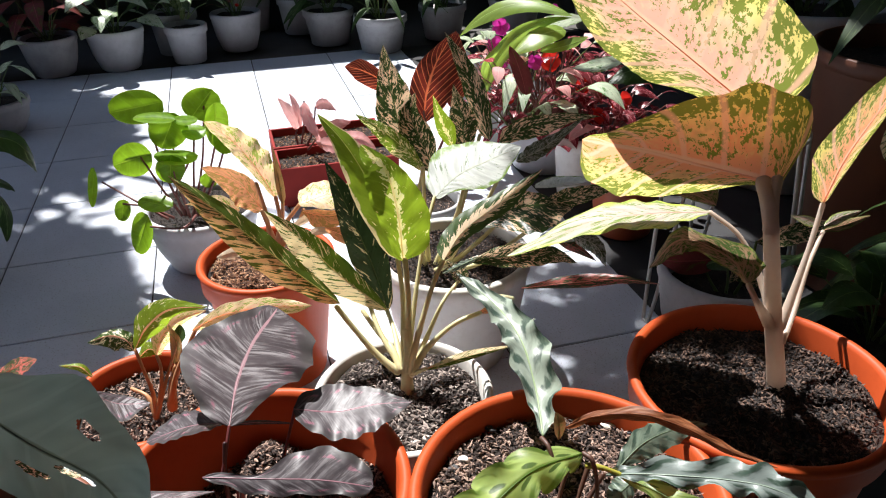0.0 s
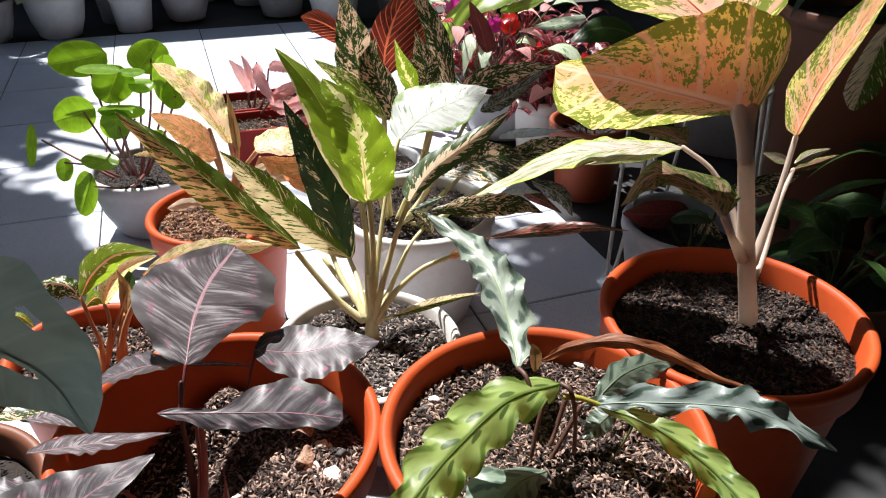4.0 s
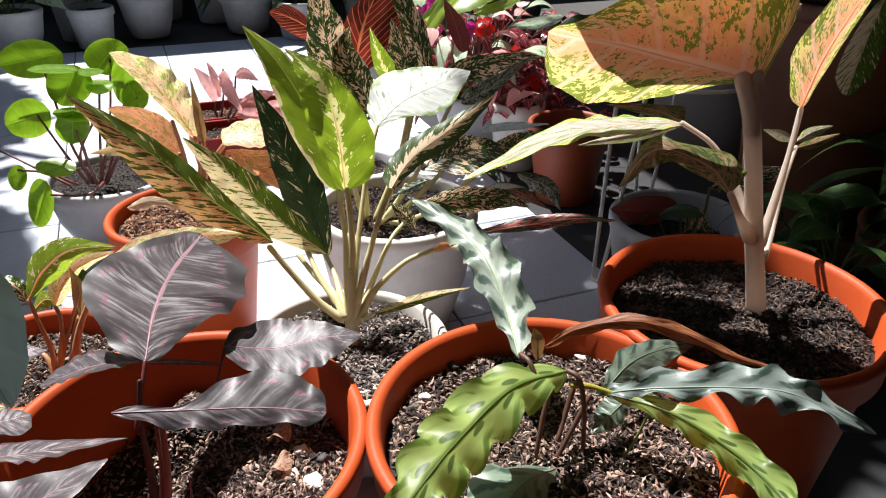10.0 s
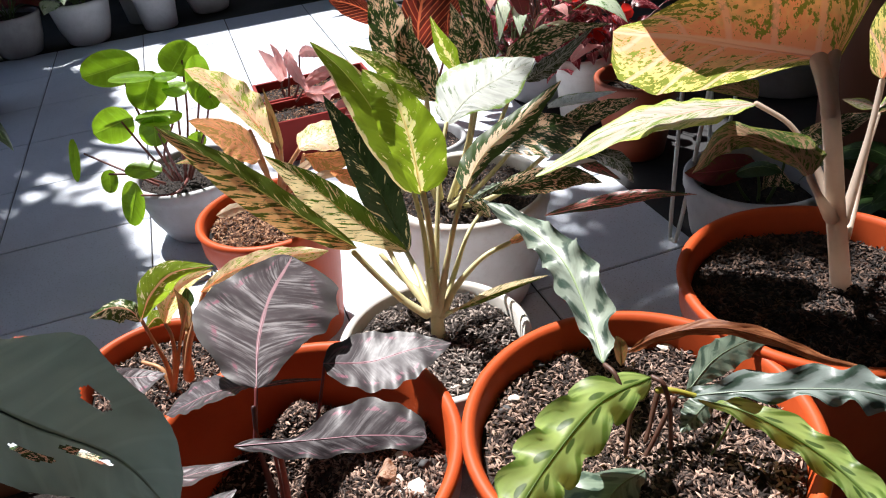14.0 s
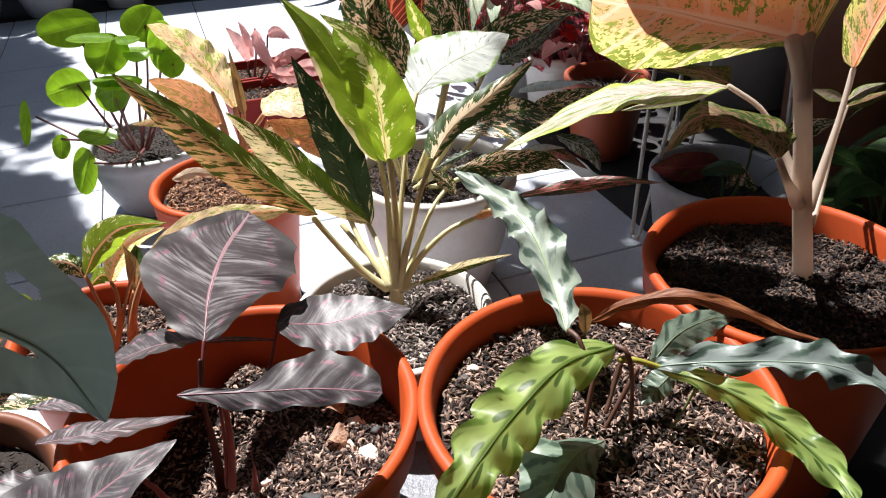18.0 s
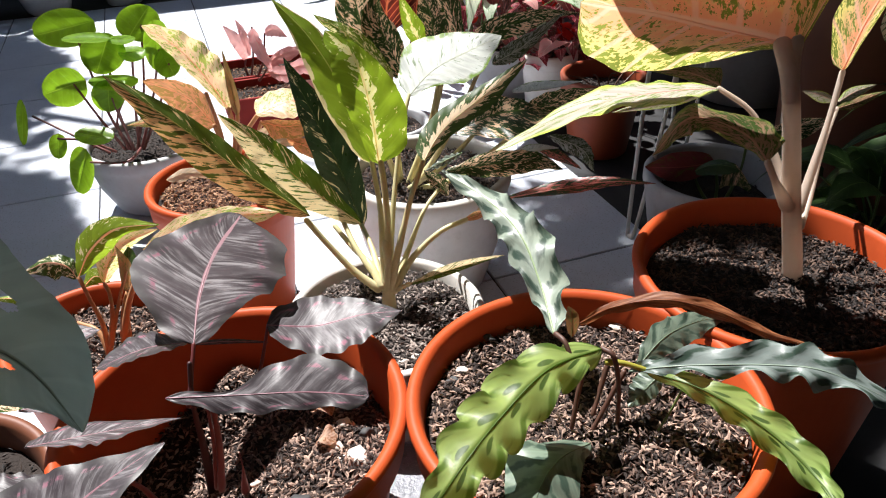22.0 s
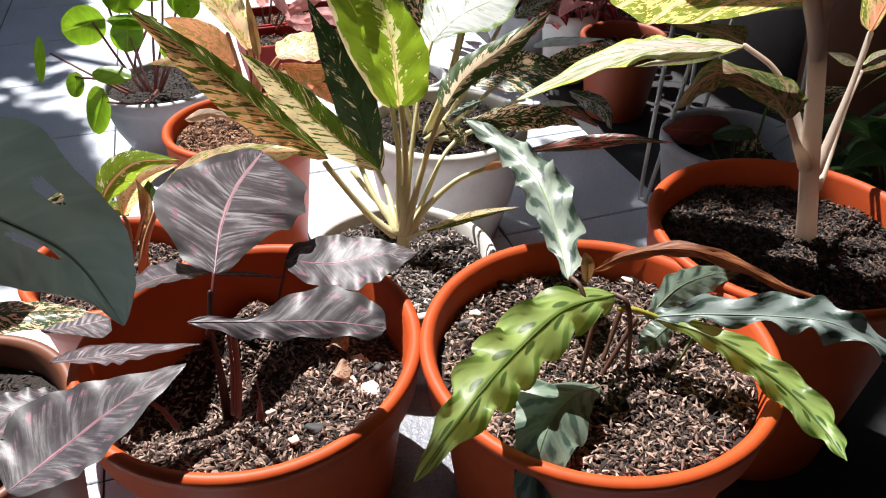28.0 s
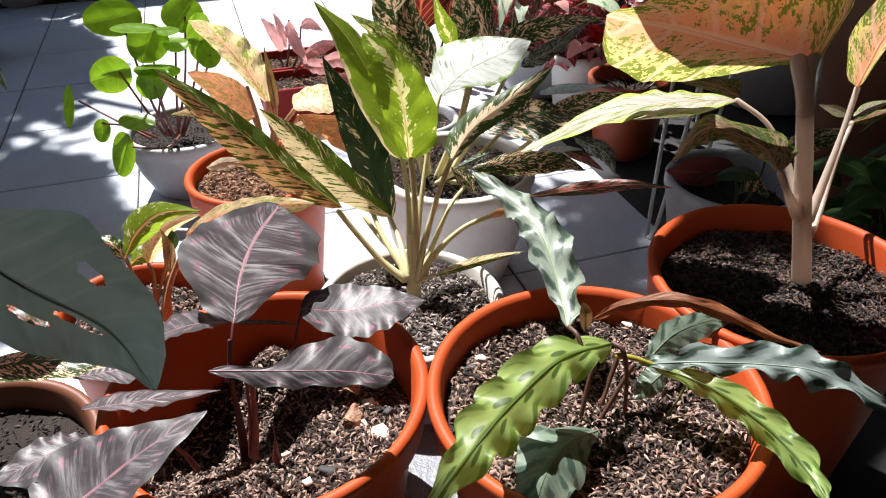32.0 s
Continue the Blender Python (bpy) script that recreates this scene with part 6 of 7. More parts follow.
# maroon troughs with pink plants
for k, (n0, n1) in enumerate(((1.70, 1.84), (1.56, 1.69))):
    trough = thing("trough", "maroon plastic trough with pink-leaved plants" if k == 0 else "maroon plastic trough filled with pale husk", "planter", paved(0.22, (n0 + n1) / 2), "troughs on the paving")
    u0, u1, h, w = 0.09, 0.37, 0.10, 0.007
    box((u0 + 0.01, n0 + 0.01, 0), (u1 - 0.01, n1 - 0.01, 0.01), m_maroon, "base", trough)
    box((u0, n0, 0.010), (u1, n0 + w, h), m_maroon, "side", trough, bevel=0.001)
    box((u0, n1 - w, 0.010), (u1, n1, h), m_maroon, "side", trough, bevel=0.001)
    box((u0, n0 + w, 0.010), (u0 + w, n1 - w, h), m_maroon, "end", trough, bevel=0.001)
    box((u1 - w, n0 + w, 0.010), (u1, n1 - w, h), m_maroon, "end", trough, bevel=0.001)
    box((u0 + w, n0 + w, 0.011), (u1 - w, n1 - w, h - 0.02), m_soil, "soil", trough)
    for q in (0.15, 0.22, 0.30):
        c = paved(q, (n0 + n1) / 2)
        chips(trough, "husk_mulch", m_husk_brown, c.x, c.y, h - 0.018, 0.055, 300, 70 + k)
    if k == 0:
        pink_plants = trough
leaf(pink_plants, m_rose, (-0.420, 1.700, 0.126), (-0.428, 1.700, 0.162), (-0.463, 1.714, 0.202), (-0.014, 0.000, -0.010), (0.014, 0.000, 0.007), 0.50, 0.0030)
leaf(pink_plants, m_rose, (-0.404, 1.680, 0.140), (-0.416, 1.694, 0.191), (-0.431, 1.708, 0.216), (-0.007, 0.000, -0.010), (0.009, 0.000, -0.005), 0.50, 0.0030)
leaf(pink_plants, m_rose, (-0.385, 1.660, 0.211), (-0.372, 1.632, 0.177), (-0.347, 1.618, 0.127), (-0.016, 0.007, -0.007), (0.017, -0.007, -0.003), 0.50, 0.0030)
leaf(pink_plants, m_rose, (-0.364, 1.680, 0.190), (-0.342, 1.694, 0.195), (-0.317, 1.694, 0.177), (-0.004, 0.007, 0.010), (0.003, -0.007, -0.014), 0.50, 0.0030)
leaf(pink_plants, m_rose, (-0.359, 1.620, 0.126), (-0.319, 1.606, 0.121), (-0.281, 1.606, 0.129), (-0.001, 0.014, 0.015), (0.006, -0.014, -0.013), 0.50, 0.0030)
leaf(pink_plants, m_rose, (-0.301, 1.580, 0.084), (-0.260, 1.566, 0.099), (-0.214, 1.559, 0.087), (0.004, 0.014, 0.017), (0.006, -0.014, -0.012), 0.50, 0.0030)
leaf(pink_plants, m_rose, (-0.367, 1.660, 0.125), (-0.329, 1.674, 0.145), (-0.282, 1.688, 0.150), (0.002, 0.007, 0.011), (0.006, -0.007, -0.017), 0.50, 0.0030)
leaf(pink_plants, m_rose, (-0.314, 1.600, 0.131), (-0.255, 1.586, 0.147), (-0.209, 1.579, 0.125), (-0.001, 0.014, 0.013), (0.003, -0.014, -0.017), 0.50, 0.0030)
stalk(pink_plants, [(-0.417, 1.680, 0.091), (-0.422, 1.690, 0.115), (-0.420, 1.700, 0.126)], 0.0030, 0.0020, m_petiole_wine)
stalk(pink_plants, [(-0.409, 1.680, 0.091), (-0.394, 1.670, 0.151), (-0.385, 1.660, 0.211)], 0.0030, 0.0020, m_petiole_wine)
stalk(pink_plants, [(-0.391, 1.660, 0.096), (-0.373, 1.670, 0.136), (-0.364, 1.680, 0.190)], 0.0030, 0.0020, m_petiole_wine)
stalk(pink_plants, [(-0.383, 1.640, 0.097), (-0.368, 1.630, 0.115), (-0.359, 1.620, 0.129)], 0.0030, 0.0020, m_petiole_wine)
stalk(pink_plants, [(-0.318, 1.580, 0.055), (-0.308, 1.580, 0.073), (-0.301, 1.580, 0.084)], 0.0030, 0.0020, m_petiole_wine)

croton = potted("croton with red-brown gold-veined leaves in a grey pot", "potted plant", -0.075, 1.30, 0.13, 0.075, 0.13, m_grey_pot, "plain", m_husk, 300, 21, 0.015)
leaf(croton, m_croton, (-0.069, 1.260, 0.300), (-0.055, 1.270, 0.385), (-0.010, 1.280, 0.462), (-0.032, 0.000, 0.002), (0.057, 0.000, 0.017), 0.45, 0.0000)
leaf(croton, m_croton, (-0.017, 1.270, 0.324), (-0.010, 1.280, 0.374), (0.006, 1.290, 0.422), (-0.017, 0.000, 0.005), (0.024, 0.000, 0.005), 0.45, 0.0000)
leaf(croton, m_croton, (-0.123, 1.250, 0.366), (-0.159, 1.240, 0.398), (-0.201, 1.230, 0.414), (-0.007, 0.010, 0.020), (-0.014, -0.010, -0.015), 0.45, 0.0000)
stalk(croton, [(-0.057, 1.270, 0.224), (-0.064, 1.265, 0.272), (-0.069, 1.260, 0.323)], 0.0030, 0.0020, m_petiole_wine)
stalk(croton, [(-0.052, 1.270, 0.224), (-0.031, 1.270, 0.275), (-0.017, 1.270, 0.324)], 0.0030, 0.0020, m_petiole_wine)
stalk(croton, [(-0.065, 1.270, 0.224), (-0.095, 1.260, 0.307), (-0.123, 1.250, 0.366)], 0.0030, 0.0020, m_petiole_wine)

flowering_plant = potted("wine-red foliage with long green blades in a grey pot", "potted plant", 0.20, 1.78, 0.13, 0.12, 0.13, m_grey_pot, "bowl", m_husk, 300, 22, 0.015)
leaf(flowering_plant, m_blade, (0.033, 1.700, 0.193), (0.104, 1.660, 0.351), (0.227, 1.600, 0.414), (-0.015, 0.010, 0.008), (0.015, -0.010, -0.010), 0.50, 0.0010)
leaf(flowering_plant, m_blade, (0.227, 1.600, 0.418), (0.102, 1.660, 0.430), (-0.016, 1.700, 0.351), (-0.006, 0.020, 0.006), (0.006, -0.020, -0.018), 0.50, 0.0010)
leaf(flowering_plant, m_blade, (0.219, 1.620, 0.381), (0.162, 1.600, 0.377), (0.101, 1.580, 0.340), (-0.004, 0.030, 0.008), (0.007, -0.030, -0.019), 0.50, 0.0010)
leaf(flowering_plant, m_blade, (0.165, 1.620, 0.337), (0.216, 1.580, 0.359), (0.259, 1.550, 0.385), (-0.002, 0.010, 0.012), (0.002, -0.010, -0.006), 0.50, 0.0010)
leaf(flowering_plant, m_white_green, (0.330, 1.500, 0.354), (0.276, 1.480, 0.344), (0.219, 1.460, 0.345), (0.004, 0.030, 0.006), (-0.001, -0.030, -0.006), 0.50, 0.0010)
leaf(flowering_plant, m_bush, (0.427, 1.460, 0.326), (0.348, 1.440, 0.347), (0.286, 1.420, 0.326), (0.010, 0.030, 0.015), (-0.003, -0.030, -0.022), 0.50, 0.0010)
leaf(flowering_plant, m_dull_red, (0.124, 1.400, 0.308), (0.110, 1.410, 0.356), (0.089, 1.420, 0.401), (-0.014, 0.000, -0.005), (0.022, 0.000, -0.006), 0.50, 0.0010)
leaf(flowering_plant, m_white_green, (0.264, 1.700, 0.390), (0.199, 1.680, 0.385), (0.122, 1.660, 0.363), (-0.005, 0.020, 0.011), (0.005, -0.020, -0.011), 0.50, 0.0010)
leaf(flowering_plant, m_blade, (0.046, 1.660, 0.261), (0.049, 1.660, 0.300), (0.096, 1.640, 0.368), (-0.009, 0.000, 0.003), (0.010, 0.000, -0.000), 0.50, 0.0010)
scatter_leaves(flowering_plant, m_wine, (0.20, 1.76, 0.12), 150, 0.055, 0.030, 0.20, (0.01, 0.19), 23, 0.5, m_petiole_wine, 0.05)
scatter_leaves(flowering_plant, m_wine, (0.33, 1.66, 0.10), 80, 0.052, 0.028, 0.14, (0.01, 0.14), 24, 0.5, m_petiole_wine, 0.04)


def blossom(parent, at, size, material, seed, label):
    """Five curled petals round a small centre."""
    rng = random.Random(seed)
    c = Vector(at)
    for i in range(5):
        a = 2 * math.pi * i / 5 + rng.uniform(-0.2, 0.2)
        out = Vector((math.cos(a), -0.45 + rng.uniform(-0.2, 0.2), math.sin(a))).normalized()
        side = out.cross(Vector((0, -1, 0.2))).normalized() * size * 0.42
        petal = leaf(parent, material, c, c + out * size * 0.6 + Vector((0, -0.2 * size, 0)), c + out * size, -side, side, 0.6, 0.001, along=6, across=4, rib=False, full=0.5)
        petal.name = "petal"
        tagged(petal, label)


for k, (at, size, pm, lab) in enumerate((((0.12, 1.86, 0.31), 0.026, m_magenta, "magenta petal"), ((0.045, 1.80, 0.24), 0.024, m_rose, "pale pink petal"), ((0.13, 1.78, 0.24), 0.022, m_rose, "pale pink petal"), ((0.27, 1.66, 0.25), 0.022, m_scarlet, "scarlet petal"), ((0.30, 1.62, 0.19), 0.024, m_scarlet, "scarlet petal"), ((0.083, 1.88, 0.335), 0.026, m_magenta, "magenta petal"), ((0.070, 1.84, 0.300), 0.024, m_magenta, "magenta petal"), ((0.090, 1.82, 0.265), 0.022, m_magenta, "magenta petal"), ((0.055, 1.84, 0.270), 0.022, m_rose, "pale pink petal"), ((0.200, 1.74, 0.285), 0.028, m_scarlet, "scarlet petal"), ((0.165, 1.75, 0.280), 0.022, m_magenta, "magenta petal"), ((0.345, 1.58, 0.240), 0.026, m_scarlet, "scarlet petal"), ((0.10, 1.70, 0.21), 0.020, m_scarlet, "scarlet petal"), ((0.215, 1.90, 0.37), 0.016, m_magenta, "magenta petal"))):
    blossom(flowering_plant, at, size, pm, 300 + k, lab)

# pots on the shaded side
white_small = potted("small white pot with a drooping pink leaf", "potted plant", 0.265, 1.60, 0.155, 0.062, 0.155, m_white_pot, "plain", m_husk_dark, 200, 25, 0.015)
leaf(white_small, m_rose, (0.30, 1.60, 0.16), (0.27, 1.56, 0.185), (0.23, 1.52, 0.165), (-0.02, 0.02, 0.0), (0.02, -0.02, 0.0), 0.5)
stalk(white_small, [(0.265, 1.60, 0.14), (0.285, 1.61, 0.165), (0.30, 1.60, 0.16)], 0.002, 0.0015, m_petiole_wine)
orange_back = potted("orange pot with bare dry stems in it", "potted plant", 0.345, 1.42, 0.165, 0.085, 0.165, m_terracotta_shaded, "collar", m_husk_dark, 400, 26, 0.035)
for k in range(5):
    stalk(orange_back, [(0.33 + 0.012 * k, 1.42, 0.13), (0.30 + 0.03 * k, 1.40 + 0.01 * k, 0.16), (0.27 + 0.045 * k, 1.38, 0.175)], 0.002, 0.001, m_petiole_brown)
# the bowl is white; its grey tone stands in for shade
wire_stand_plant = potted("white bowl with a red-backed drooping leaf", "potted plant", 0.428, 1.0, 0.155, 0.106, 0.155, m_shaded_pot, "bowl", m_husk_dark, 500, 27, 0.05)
plant_stand = thing("plant_stand", "white wire plant stand on three hairpin legs", "plant stand", (0.45, 1.13, 0.0))
for a in (207, 327, 87):
    c, s = math.cos(radians(a)), math.sin(radians(a))
    hairpin = []
    for k, z, r in ((-1, 0.34, 0.105), (-0.75, 0.20, 0.118), (-0.3, 0.02, 0.133), (0, 0.0035, 0.136), (0.3, 0.02, 0.133), (0.75, 0.20, 0.118), (1, 0.34, 0.105)):
        w = 0.030 * k
        hairpin.append((0.45 + r * c - w * s, 1.13 + r * s + w * c, z))
    stalk(plant_stand, hairpin, 0.0035, 0.0035, m_wire, "wire_leg")
ring = [(0.45 + 0.109 * math.cos(2 * math.pi * i / 24), 1.13 + 0.109 * math.sin(2 * math.pi * i / 24), 0.34) for i in range(25)]
stalk(plant_stand, ring, 0.0035, 0.0035, m_wire, "wire_ring", 6)
leaf(wire_stand_plant, m_dull_red, (0.431, 1.020, 0.161), (0.375, 1.000, 0.164), (0.312, 0.980, 0.177), (-0.001, 0.020, 0.015), (-0.010, -0.020, -0.015), 0.45, 0.0000)
leaf(wire_stand_plant, m_bush, (0.393, 1.000, 0.155), (0.419, 0.980, 0.176), (0.446, 0.960, 0.174), (0.006, 0.010, 0.004), (0.003, -0.010, -0.011), 0.45, 0.0000)
leaf(wire_stand_plant, m_dark_spot, (0.463, 0.950, 0.150), (0.442, 0.970, 0.169), (0.429, 0.980, 0.135), (-0.004, 0.010, 0.010), (0.001, -0.010, -0.018), 0.45, 0.0000)
leaf(wire_stand_plant, m_dark_spot, (0.466, 1.000, 0.200), (0.535, 1.020, 0.207), (0.599, 1.030, 0.219), (0.013, 0.020, 0.010), (0.003, -0.020, -0.008), 0.45, 0.0000)
stalk(wire_stand_plant, [(0.435, 1.000, 0.103), (0.437, 1.010, 0.128), (0.431, 1.020, 0.161)], 0.0030, 0.0020, m_petiole_green)
stalk(wire_stand_plant, [(0.422, 1.000, 0.103), (0.405, 1.000, 0.129), (0.393, 1.000, 0.155)], 0.0030, 0.0020, m_petiole_green)
stalk(wire_stand_plant, [(0.449, 1.000, 0.102), (0.464, 1.000, 0.152), (0.466, 1.000, 0.200)], 0.0030, 0.0020, m_petiole_green)

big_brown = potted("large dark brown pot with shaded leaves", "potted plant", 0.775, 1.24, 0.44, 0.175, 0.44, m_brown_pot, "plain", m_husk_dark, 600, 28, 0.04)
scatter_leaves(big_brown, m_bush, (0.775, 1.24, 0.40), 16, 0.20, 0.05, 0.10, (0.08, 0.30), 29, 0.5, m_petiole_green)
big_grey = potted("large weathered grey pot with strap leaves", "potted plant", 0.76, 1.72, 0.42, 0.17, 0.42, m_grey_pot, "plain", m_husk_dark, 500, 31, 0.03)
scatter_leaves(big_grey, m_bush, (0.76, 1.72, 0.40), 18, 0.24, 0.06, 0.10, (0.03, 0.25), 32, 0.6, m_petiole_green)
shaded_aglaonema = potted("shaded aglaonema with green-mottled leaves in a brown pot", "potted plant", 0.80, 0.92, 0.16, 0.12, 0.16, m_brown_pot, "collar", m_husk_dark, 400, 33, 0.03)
leaf(shaded_aglaonema, m_green, (0.625, 0.950, 0.485), (0.600, 0.930, 0.417), (0.589, 0.920, 0.365), (-0.020, 0.010, -0.014), (0.019, -0.010, -0.009), 0.50, 0.0010)
leaf(shaded_aglaonema, m_dark_spot, (0.625, 0.950, 0.485), (0.655, 0.930, 0.423), (0.676, 0.920, 0.348), (-0.014, 0.010, -0.010), (0.035, -0.010, -0.013), 0.50, 0.0010)
leaf(shaded_aglaonema, m_green, (0.678, 0.950, 0.320), (0.675, 0.930, 0.376), (0.690, 0.920, 0.410), (-0.011, 0.010, 0.005), (0.011, -0.010, -0.005), 0.50, 0.0010)
stalk(shaded_aglaonema, [(0.792, 0.950, 0.115), (0.719, 0.950, 0.319), (0.625, 0.950, 0.485)], 0.0050, 0.0030, m_petiole_green)
# plain dark leaves replace mottled ones, putting deep shade into the colour
scatter_leaves(shaded_aglaonema, m_bush, (0.78, 0.92, 0.14), 18, 0.17, 0.06, 0.10, (0.03, 0.16), 34, 0.5, m_petiole_green)
shade_bush = potted("low shaded aglaonema with dark mottled leaves in a brown pot", "potted plant", 0.60, 0.86, 0.14, 0.10, 0.14, m_brown_pot, "collar", m_husk_dark, 300, 35, 0.03)
# the same dark leaf colour for the shade here
scatter_leaves(shade_bush, m_bush, (0.60, 0.86, 0.12), 14, 0.13, 0.05, 0.07, (0.02, 0.10), 36, 0.5, m_petiole_green)

scatter_leaves(flowering_plant, m_rose, (0.15, 1.74, 0.13), 22, 0.060, 0.032, 0.20, (0.04, 0.20), 65, 0.5, m_petiole_wine, 0.04)
# pale leaves, with extra ones standing in for white highlights
scatter_leaves(flowering_plant, m_white_green, (0.12, 1.70, 0.14), 26, 0.090, 0.036, 0.18, (0.06, 0.20), 63, 0.5, m_petiole_green, 0.04)

# plants that reach in at the shaded edge
# the pot itself is unseen, added to keep the near corner dark
left_aglaonema = potted("aglaonema with red and dark mottled leaves in a brown pot", "potted plant", -0.425, 0.39, 0.20, 0.115, 0.20, m_brown_pot, "collar", m_husk_dark, 400, 37, 0.03)
leaf(left_aglaonema, m_red_edge, (-0.395, 0.460, 0.350), (-0.378, 0.466, 0.359), (-0.360, 0.472, 0.364), (-0.010, 0.013, 0.000), (0.008, -0.013, 0.000), 0.50, 0.0010)
leaf(left_aglaonema, m_red_edge, (-0.387, 0.420, 0.336), (-0.354, 0.430, 0.342), (-0.330, 0.440, 0.336), (-0.011, 0.020, -0.002), (0.012, -0.020, -0.000), 0.50, 0.0010)
leaf(left_aglaonema, m_dark_spot, (-0.389, 0.400, 0.302), (-0.331, 0.410, 0.303), (-0.278, 0.420, 0.296), (-0.011, 0.020, -0.003), (0.012, -0.020, 0.001), 0.50, 0.0010)
leaf(left_aglaonema, m_red_edge, (-0.394, 0.450, 0.315), (-0.365, 0.460, 0.312), (-0.346, 0.470, 0.313), (-0.011, 0.020, -0.002), (0.010, -0.020, -0.006), 0.50, 0.0010)
stalk(left_aglaonema, [(-0.435, 0.400, 0.150), (-0.448, 0.420, 0.220), (-0.444, 0.440, 0.290)], 0.0070, 0.0050, m_petiole_green, "stem")
stalk(left_aglaonema, [(-0.444, 0.450, 0.287), (-0.416, 0.455, 0.325), (-0.395, 0.460, 0.350)], 0.0040, 0.0030, m_petiole_red)
stalk(left_aglaonema, [(-0.439, 0.440, 0.283), (-0.412, 0.430, 0.310), (-0.387, 0.420, 0.336)], 0.0040, 0.0030, m_petiole_red)
stalk(left_aglaonema, [(-0.435, 0.420, 0.263), (-0.411, 0.410, 0.286), (-0.389, 0.400, 0.302)], 0.0040, 0.0030, m_petiole_red)

left_drooping_plant = potted("leafy plant with drooping dark green leaves in a grey pot", "potted plant", -1.22, 1.20, 0.16, 0.12, 0.16, m_grey_pot, "bowl", m_husk_dark, 300, 38, 0.02)
leaf(left_drooping_plant, m_bush, (-0.926, 1.220, 0.274), (-0.858, 1.260, 0.267), (-0.841, 1.280, 0.192), (-0.003, 0.020, 0.009), (-0.000, -0.020, -0.019), 0.50, 0.0010)
leaf(left_drooping_plant, m_bush, (-0.913, 1.200, 0.214), (-0.875, 1.200, 0.166), (-0.892, 1.200, 0.078), (-0.024, 0.000, -0.018), (0.005, 0.010, -0.017), 0.50, 0.0010)
leaf(left_drooping_plant, m_bush, (-0.950, 1.220, 0.205), (-0.885, 1.220, 0.199), (-0.856, 1.220, 0.178), (-0.005, 0.010, 0.004), (0.009, -0.010, -0.007), 0.50, 0.0010)
for tip in ((-0.97, 1.22, 0.26), (-0.95, 1.20, 0.20), (-0.96, 1.22, 0.21)):
    stalk(left_drooping_plant, [(-1.2, 1.2, 0.14), (-1.1, 1.21, 0.26), tip], 0.003, 0.002, m_petiole_green)
scatter_leaves(left_drooping_plant, m_bush, (-1.22, 1.20, 0.15), 12, 0.16, 0.05, 0.08, (0.04, 0.2), 39, 0.5, m_petiole_green)

# unseen tree, set beyond the wall so that it shades the yard
tree = thing("tree", "unseen leafy shade tree beside the yard", "tree", (-4.10, 4.40, 0.0))
stalk(tree, [(-4.10, 4.40, 0.0), (-4.00, 4.30, 1.0), (-3.80, 4.00, 2.0), (-3.50, 3.70, 2.9)], 0.14, 0.06, m_bark, "trunk", 12)
for tip in ((-2.50, 3.20, 3.1), (-2.50, 2.50, 3.1), (-3.80, 2.50, 3.2), (-3.10, 3.50, 3.2), (-3.00, 2.10, 3.1)):
    stalk(tree, [(-3.90, 4.10, 1.7), (-3.70, 3.80, 2.5), tip], 0.05, 0.015, m_bark, "limb", 8)


def crown(parent, clumps, count, size, material, seed):
    rng = np.random.default_rng(seed)
    verts, faces = [], []
    for _ in range(count):
        cx, cy, cz, r = clumps[rng.integers(len(clumps))]
        d = rng.normal(size=3)
        d /= np.linalg.norm(d)
        p = np.array((cx, cy, cz)) + d * np.array((r, r, r * 0.5)) * rng.random() ** 0.5
        w, s = rng.normal(size=3), rng.normal(size=3)
        w /= np.linalg.norm(w)
        s -= w * s.dot(w)
        s /= np.linalg.norm(s)
        k = len(verts)
        ln = size * rng.uniform(0.7, 1.3)
        verts += [tuple(p - w * ln), tuple(p + s * ln * 0.42), tuple(p + w * ln), tuple(p - s * ln * 0.42)]
        faces.append((k, k + 1, k + 2, k + 3))
    uvs = [(0.5, 0.0), (1.0, 0.5), (0.5, 1.0), (0.0, 0.5)] * count
    return mesh_part("crown", verts, faces, material, parent, uvs=uvs, smooth=False)


crown(tree, [(-2.19, 2.08, 3.10, 0.40), (-2.47, 2.77, 3.15, 0.66), (-2.58, 3.25, 3.2, 0.60), (-2.35, 2.19, 3.1, 0.52), (-2.23, 1.65, 3.1, 0.40), (-2.93, 2.00, 3.2, 0.6), (-2.63, 1.30, 3.2, 0.6), (-1.87, 2.69, 3.05, 0.14), (-1.77, 2.54, 3.05, 0.12), (-1.75, 2.44, 3.05, 0.16), (-1.88, 2.51, 3.05, 0.25), (-1.70, 2.46, 3.05, 0.07), (-2.37, 3.53, 3.05, 0.22), (-2.31, 3.58, 3.05, 0.20), (-2.20, 3.51, 3.05, 0.15), (-2.21, 3.30, 3.05, 0.20), (-2.50, 3.72, 3.05, 0.16), (-2.11, 3.34, 3.05, 0.14), (-2.38, 3.72, 3.05, 0.12)], 24000, 0.075, m_bush, 7)

# dense hedge between the back row and the wall
hedge = thing("hedge", "dense dark hedge along the garden wall", "hedge", paved(-0.5, 4.0))
for k in range(14):
    u = -3.4 + 0.36 * k
    stalk(hedge, [paved(u, 3.95), paved(u + 0.03, 3.9, 0.4), paved(u - 0.04, 3.95, 0.9)], 0.012, 0.006, m_bark, "stem", 6)
crown(hedge, [(*paved(-3.5 + 0.3 * k, n, z), 0.24) for k in range(18) for n, z in ((3.62, 0.50), (3.85, 0.72), (4.05, 1.0))], 12000, 0.055, m_bush, 9)

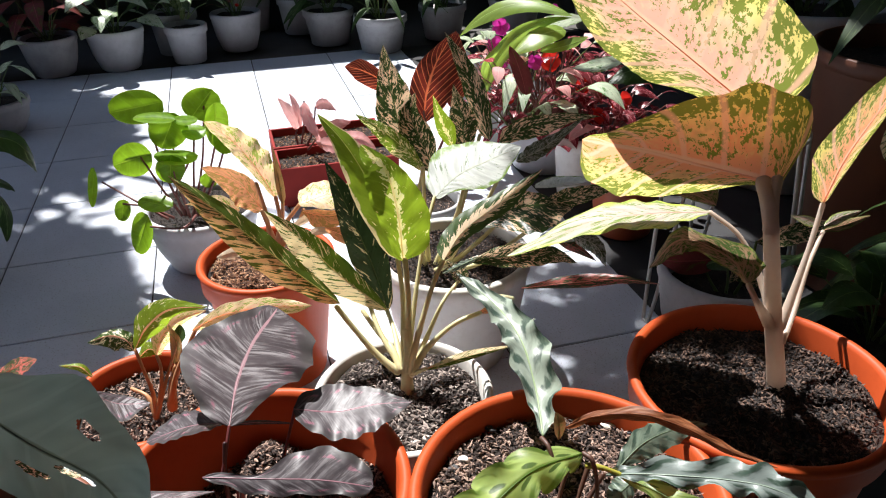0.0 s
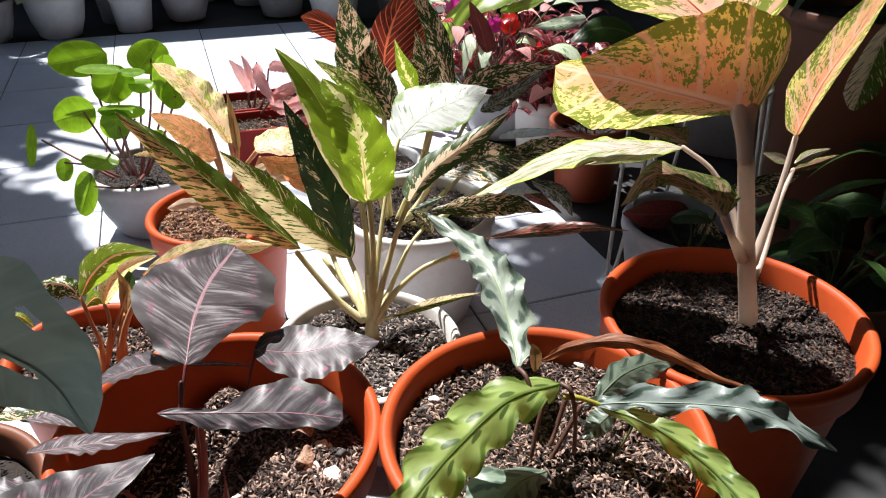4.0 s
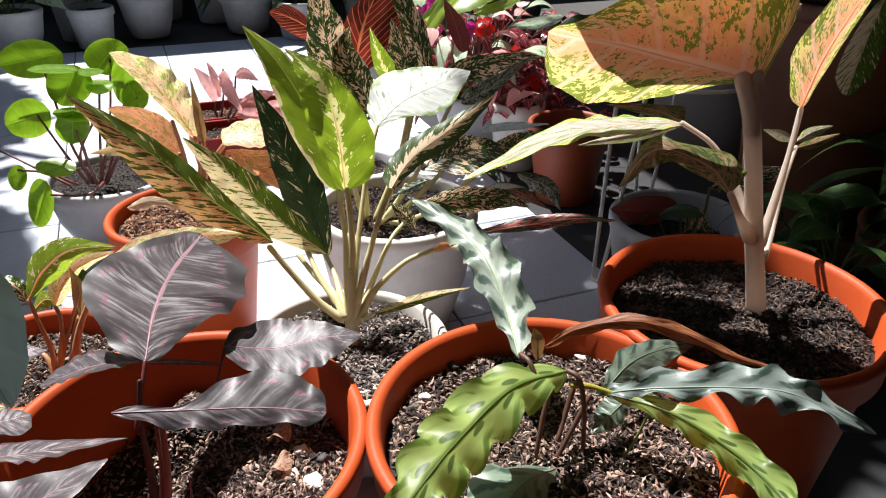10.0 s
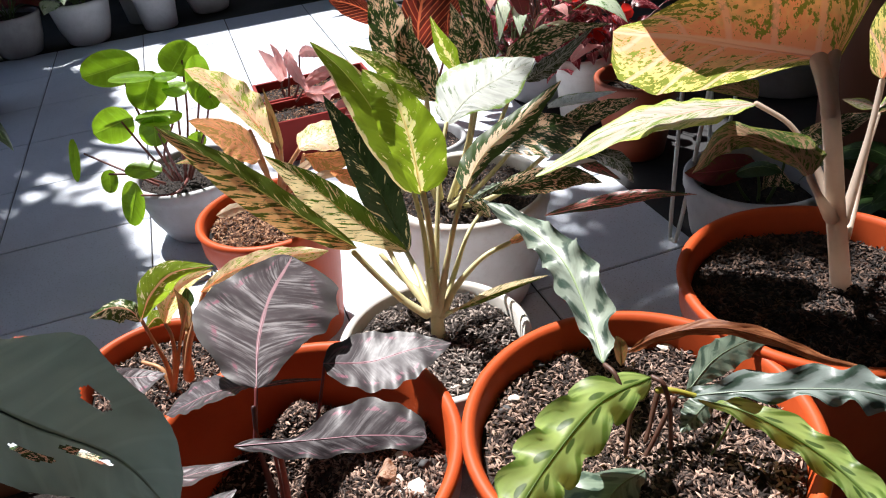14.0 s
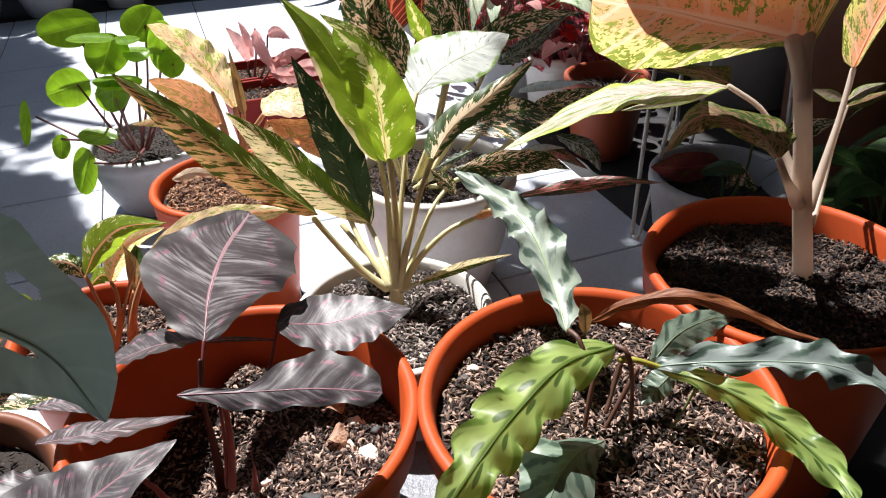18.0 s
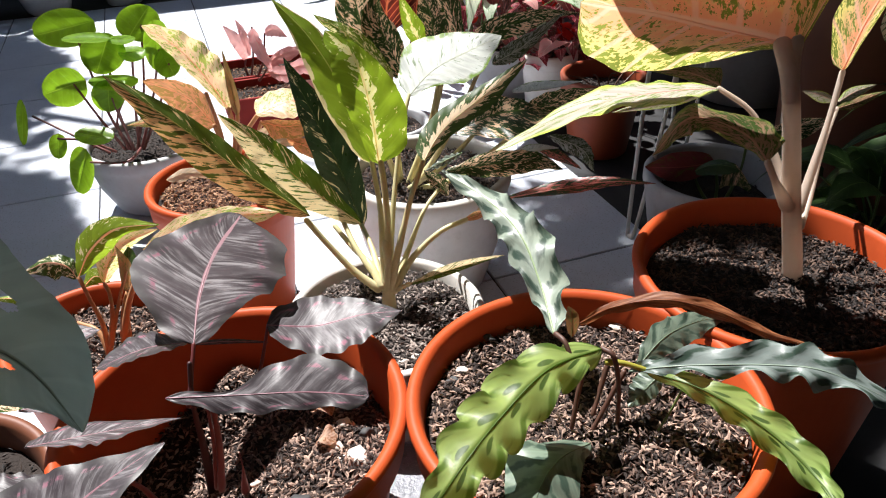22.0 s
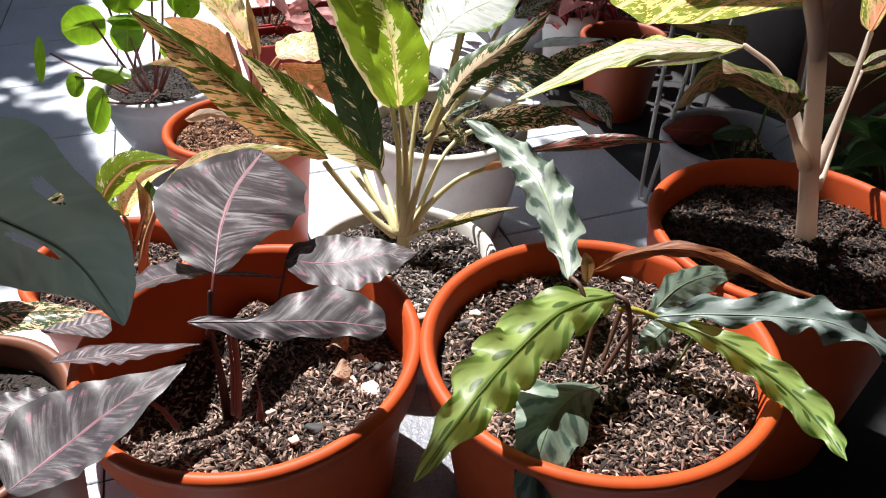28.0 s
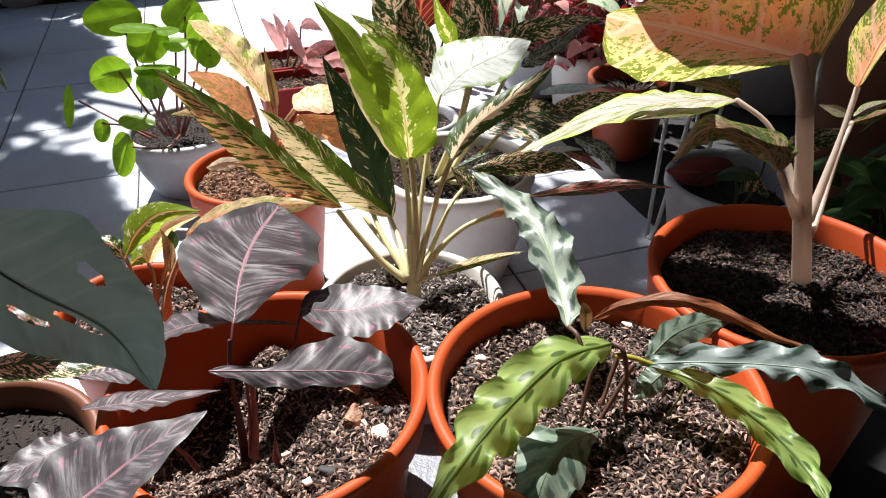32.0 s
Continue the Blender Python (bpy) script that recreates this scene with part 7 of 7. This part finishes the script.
# unseen flat roofs and a leafy branch in their gap, added for shade
roof = box((0.62, 1.42, 2.60), (2.90, 4.40, 2.70), m_house, "shade_roof", bevel=0.01)
tagged(roof, "unseen flat roof added to shade the right-hand pots", "roof", kind="structure")
roof = box((-4.6, -3.0, 2.605), (-0.285, 1.60, 2.70), m_house, "shade_roof", bevel=0.01)
tagged(roof, "unseen flat roof added to shade the near side", "roof", kind="structure")
roof = box((-0.28, -3.0, 2.605), (0.06, 1.47, 2.70), m_house, "shade_roof", bevel=0.01)
tagged(roof, "unseen flat roof added to shade the near side", "roof", kind="structure")
roof = box((0.065, -3.0, 2.605), (0.465, 1.36, 2.70), m_house, "shade_roof", bevel=0.01)
tagged(roof, "unseen flat roof added to shade the near side", "roof", kind="structure")
roof = box((0.47, -3.0, 2.605), (2.90, 1.40, 2.70), m_house, "shade_roof", bevel=0.01)
tagged(roof, "unseen flat roof added to shade the near side", "roof", kind="structure")
# low roof that nobody sees, added to set the far shade edge
roof = box((-7.0, 3.85, 1.90), (0.59, 4.44, 1.96), m_wall, "shade_lean_to", bevel=0.01)
tagged(roof, "unseen low roof added to shade the back pots", "roof", kind="structure")
# unseen limb and leaves, placed to dapple the floor and the pink pot
stalk(tree, [(-3.69, 3.66, 2.5), (-2.06, 3.12, 2.75), (-1.26, 2.72, 2.65), paved(0.32, 2.30, 2.55)], 0.035, 0.008, m_bark, "limb", 8)
crown(tree, [(*paved(u, n, 2.55), 0.16) for u in (0.10, 0.22, 0.36, 0.50) for n in (2.06, 2.24, 2.42)] + [(*paved(u, 1.90, 2.55), 0.12) for u in (0.22, 0.36, 0.50)] + [(*paved(0.19, 1.88, 2.55), 0.10)], 1400, 0.045, m_bush, 8)
# wall behind the eye, unseen, added to block fill light
wall = box((-4.6, -0.72, -0.02), (2.60, -0.56, 2.60), m_house, "shade_wall_south", bevel=0.01)
tagged(wall, "unseen grey wall added to darken the near pot sides", "wall", kind="structure")
# posts only carry the added roofs
for n in (-0.45, 4.2):
    post = box((0.55, n - 0.05, 0.0), (0.65, n + 0.05, 2.60), m_wall, "post", bevel=0.004)
    tagged(post, "square grey post carrying the added shade roof", "post", kind="structure")

# ---- paving tiles ----
g = 0.0014
half = PITCH / 2 - g
tile_mesh = bpy.data.meshes.new("tile")
e = 0.0015
tile_mesh.from_pydata([(x * k, y * k, z) for k, z in ((half, -0.003), (half, -e), (half - e, 0.0)) for x, y in ((-1, -1), (1, -1), (1, 1), (-1, 1))], [], [(8, 9, 10, 11)] + [(r + i, r + (i + 1) % 4, r + 4 + (i + 1) % 4, r + 4 + i) for r in (0, 4) for i in range(4)])
tile_mesh.materials.append(m_tile)
rng = random.Random(11)
for iu in range(-7, 8):
    for jn in range(-4, 7):
        # no tiles at the right: the bare dark base stands in for shade
        if iu >= 3 or (iu >= 2 and jn < -1):
            continue
        ob = new("tile", tile_mesh)
        ob.parent = floor
        ob.matrix_local = Matrix.Translation(paved(U0 + (iu + 0.5) * PITCH, N0 + (jn + 0.5) * PITCH, rng.uniform(-0.0006, 0.0004))) @ Matrix.Rotation(TURN + rng.uniform(-0.002, 0.002), 4, "Z")
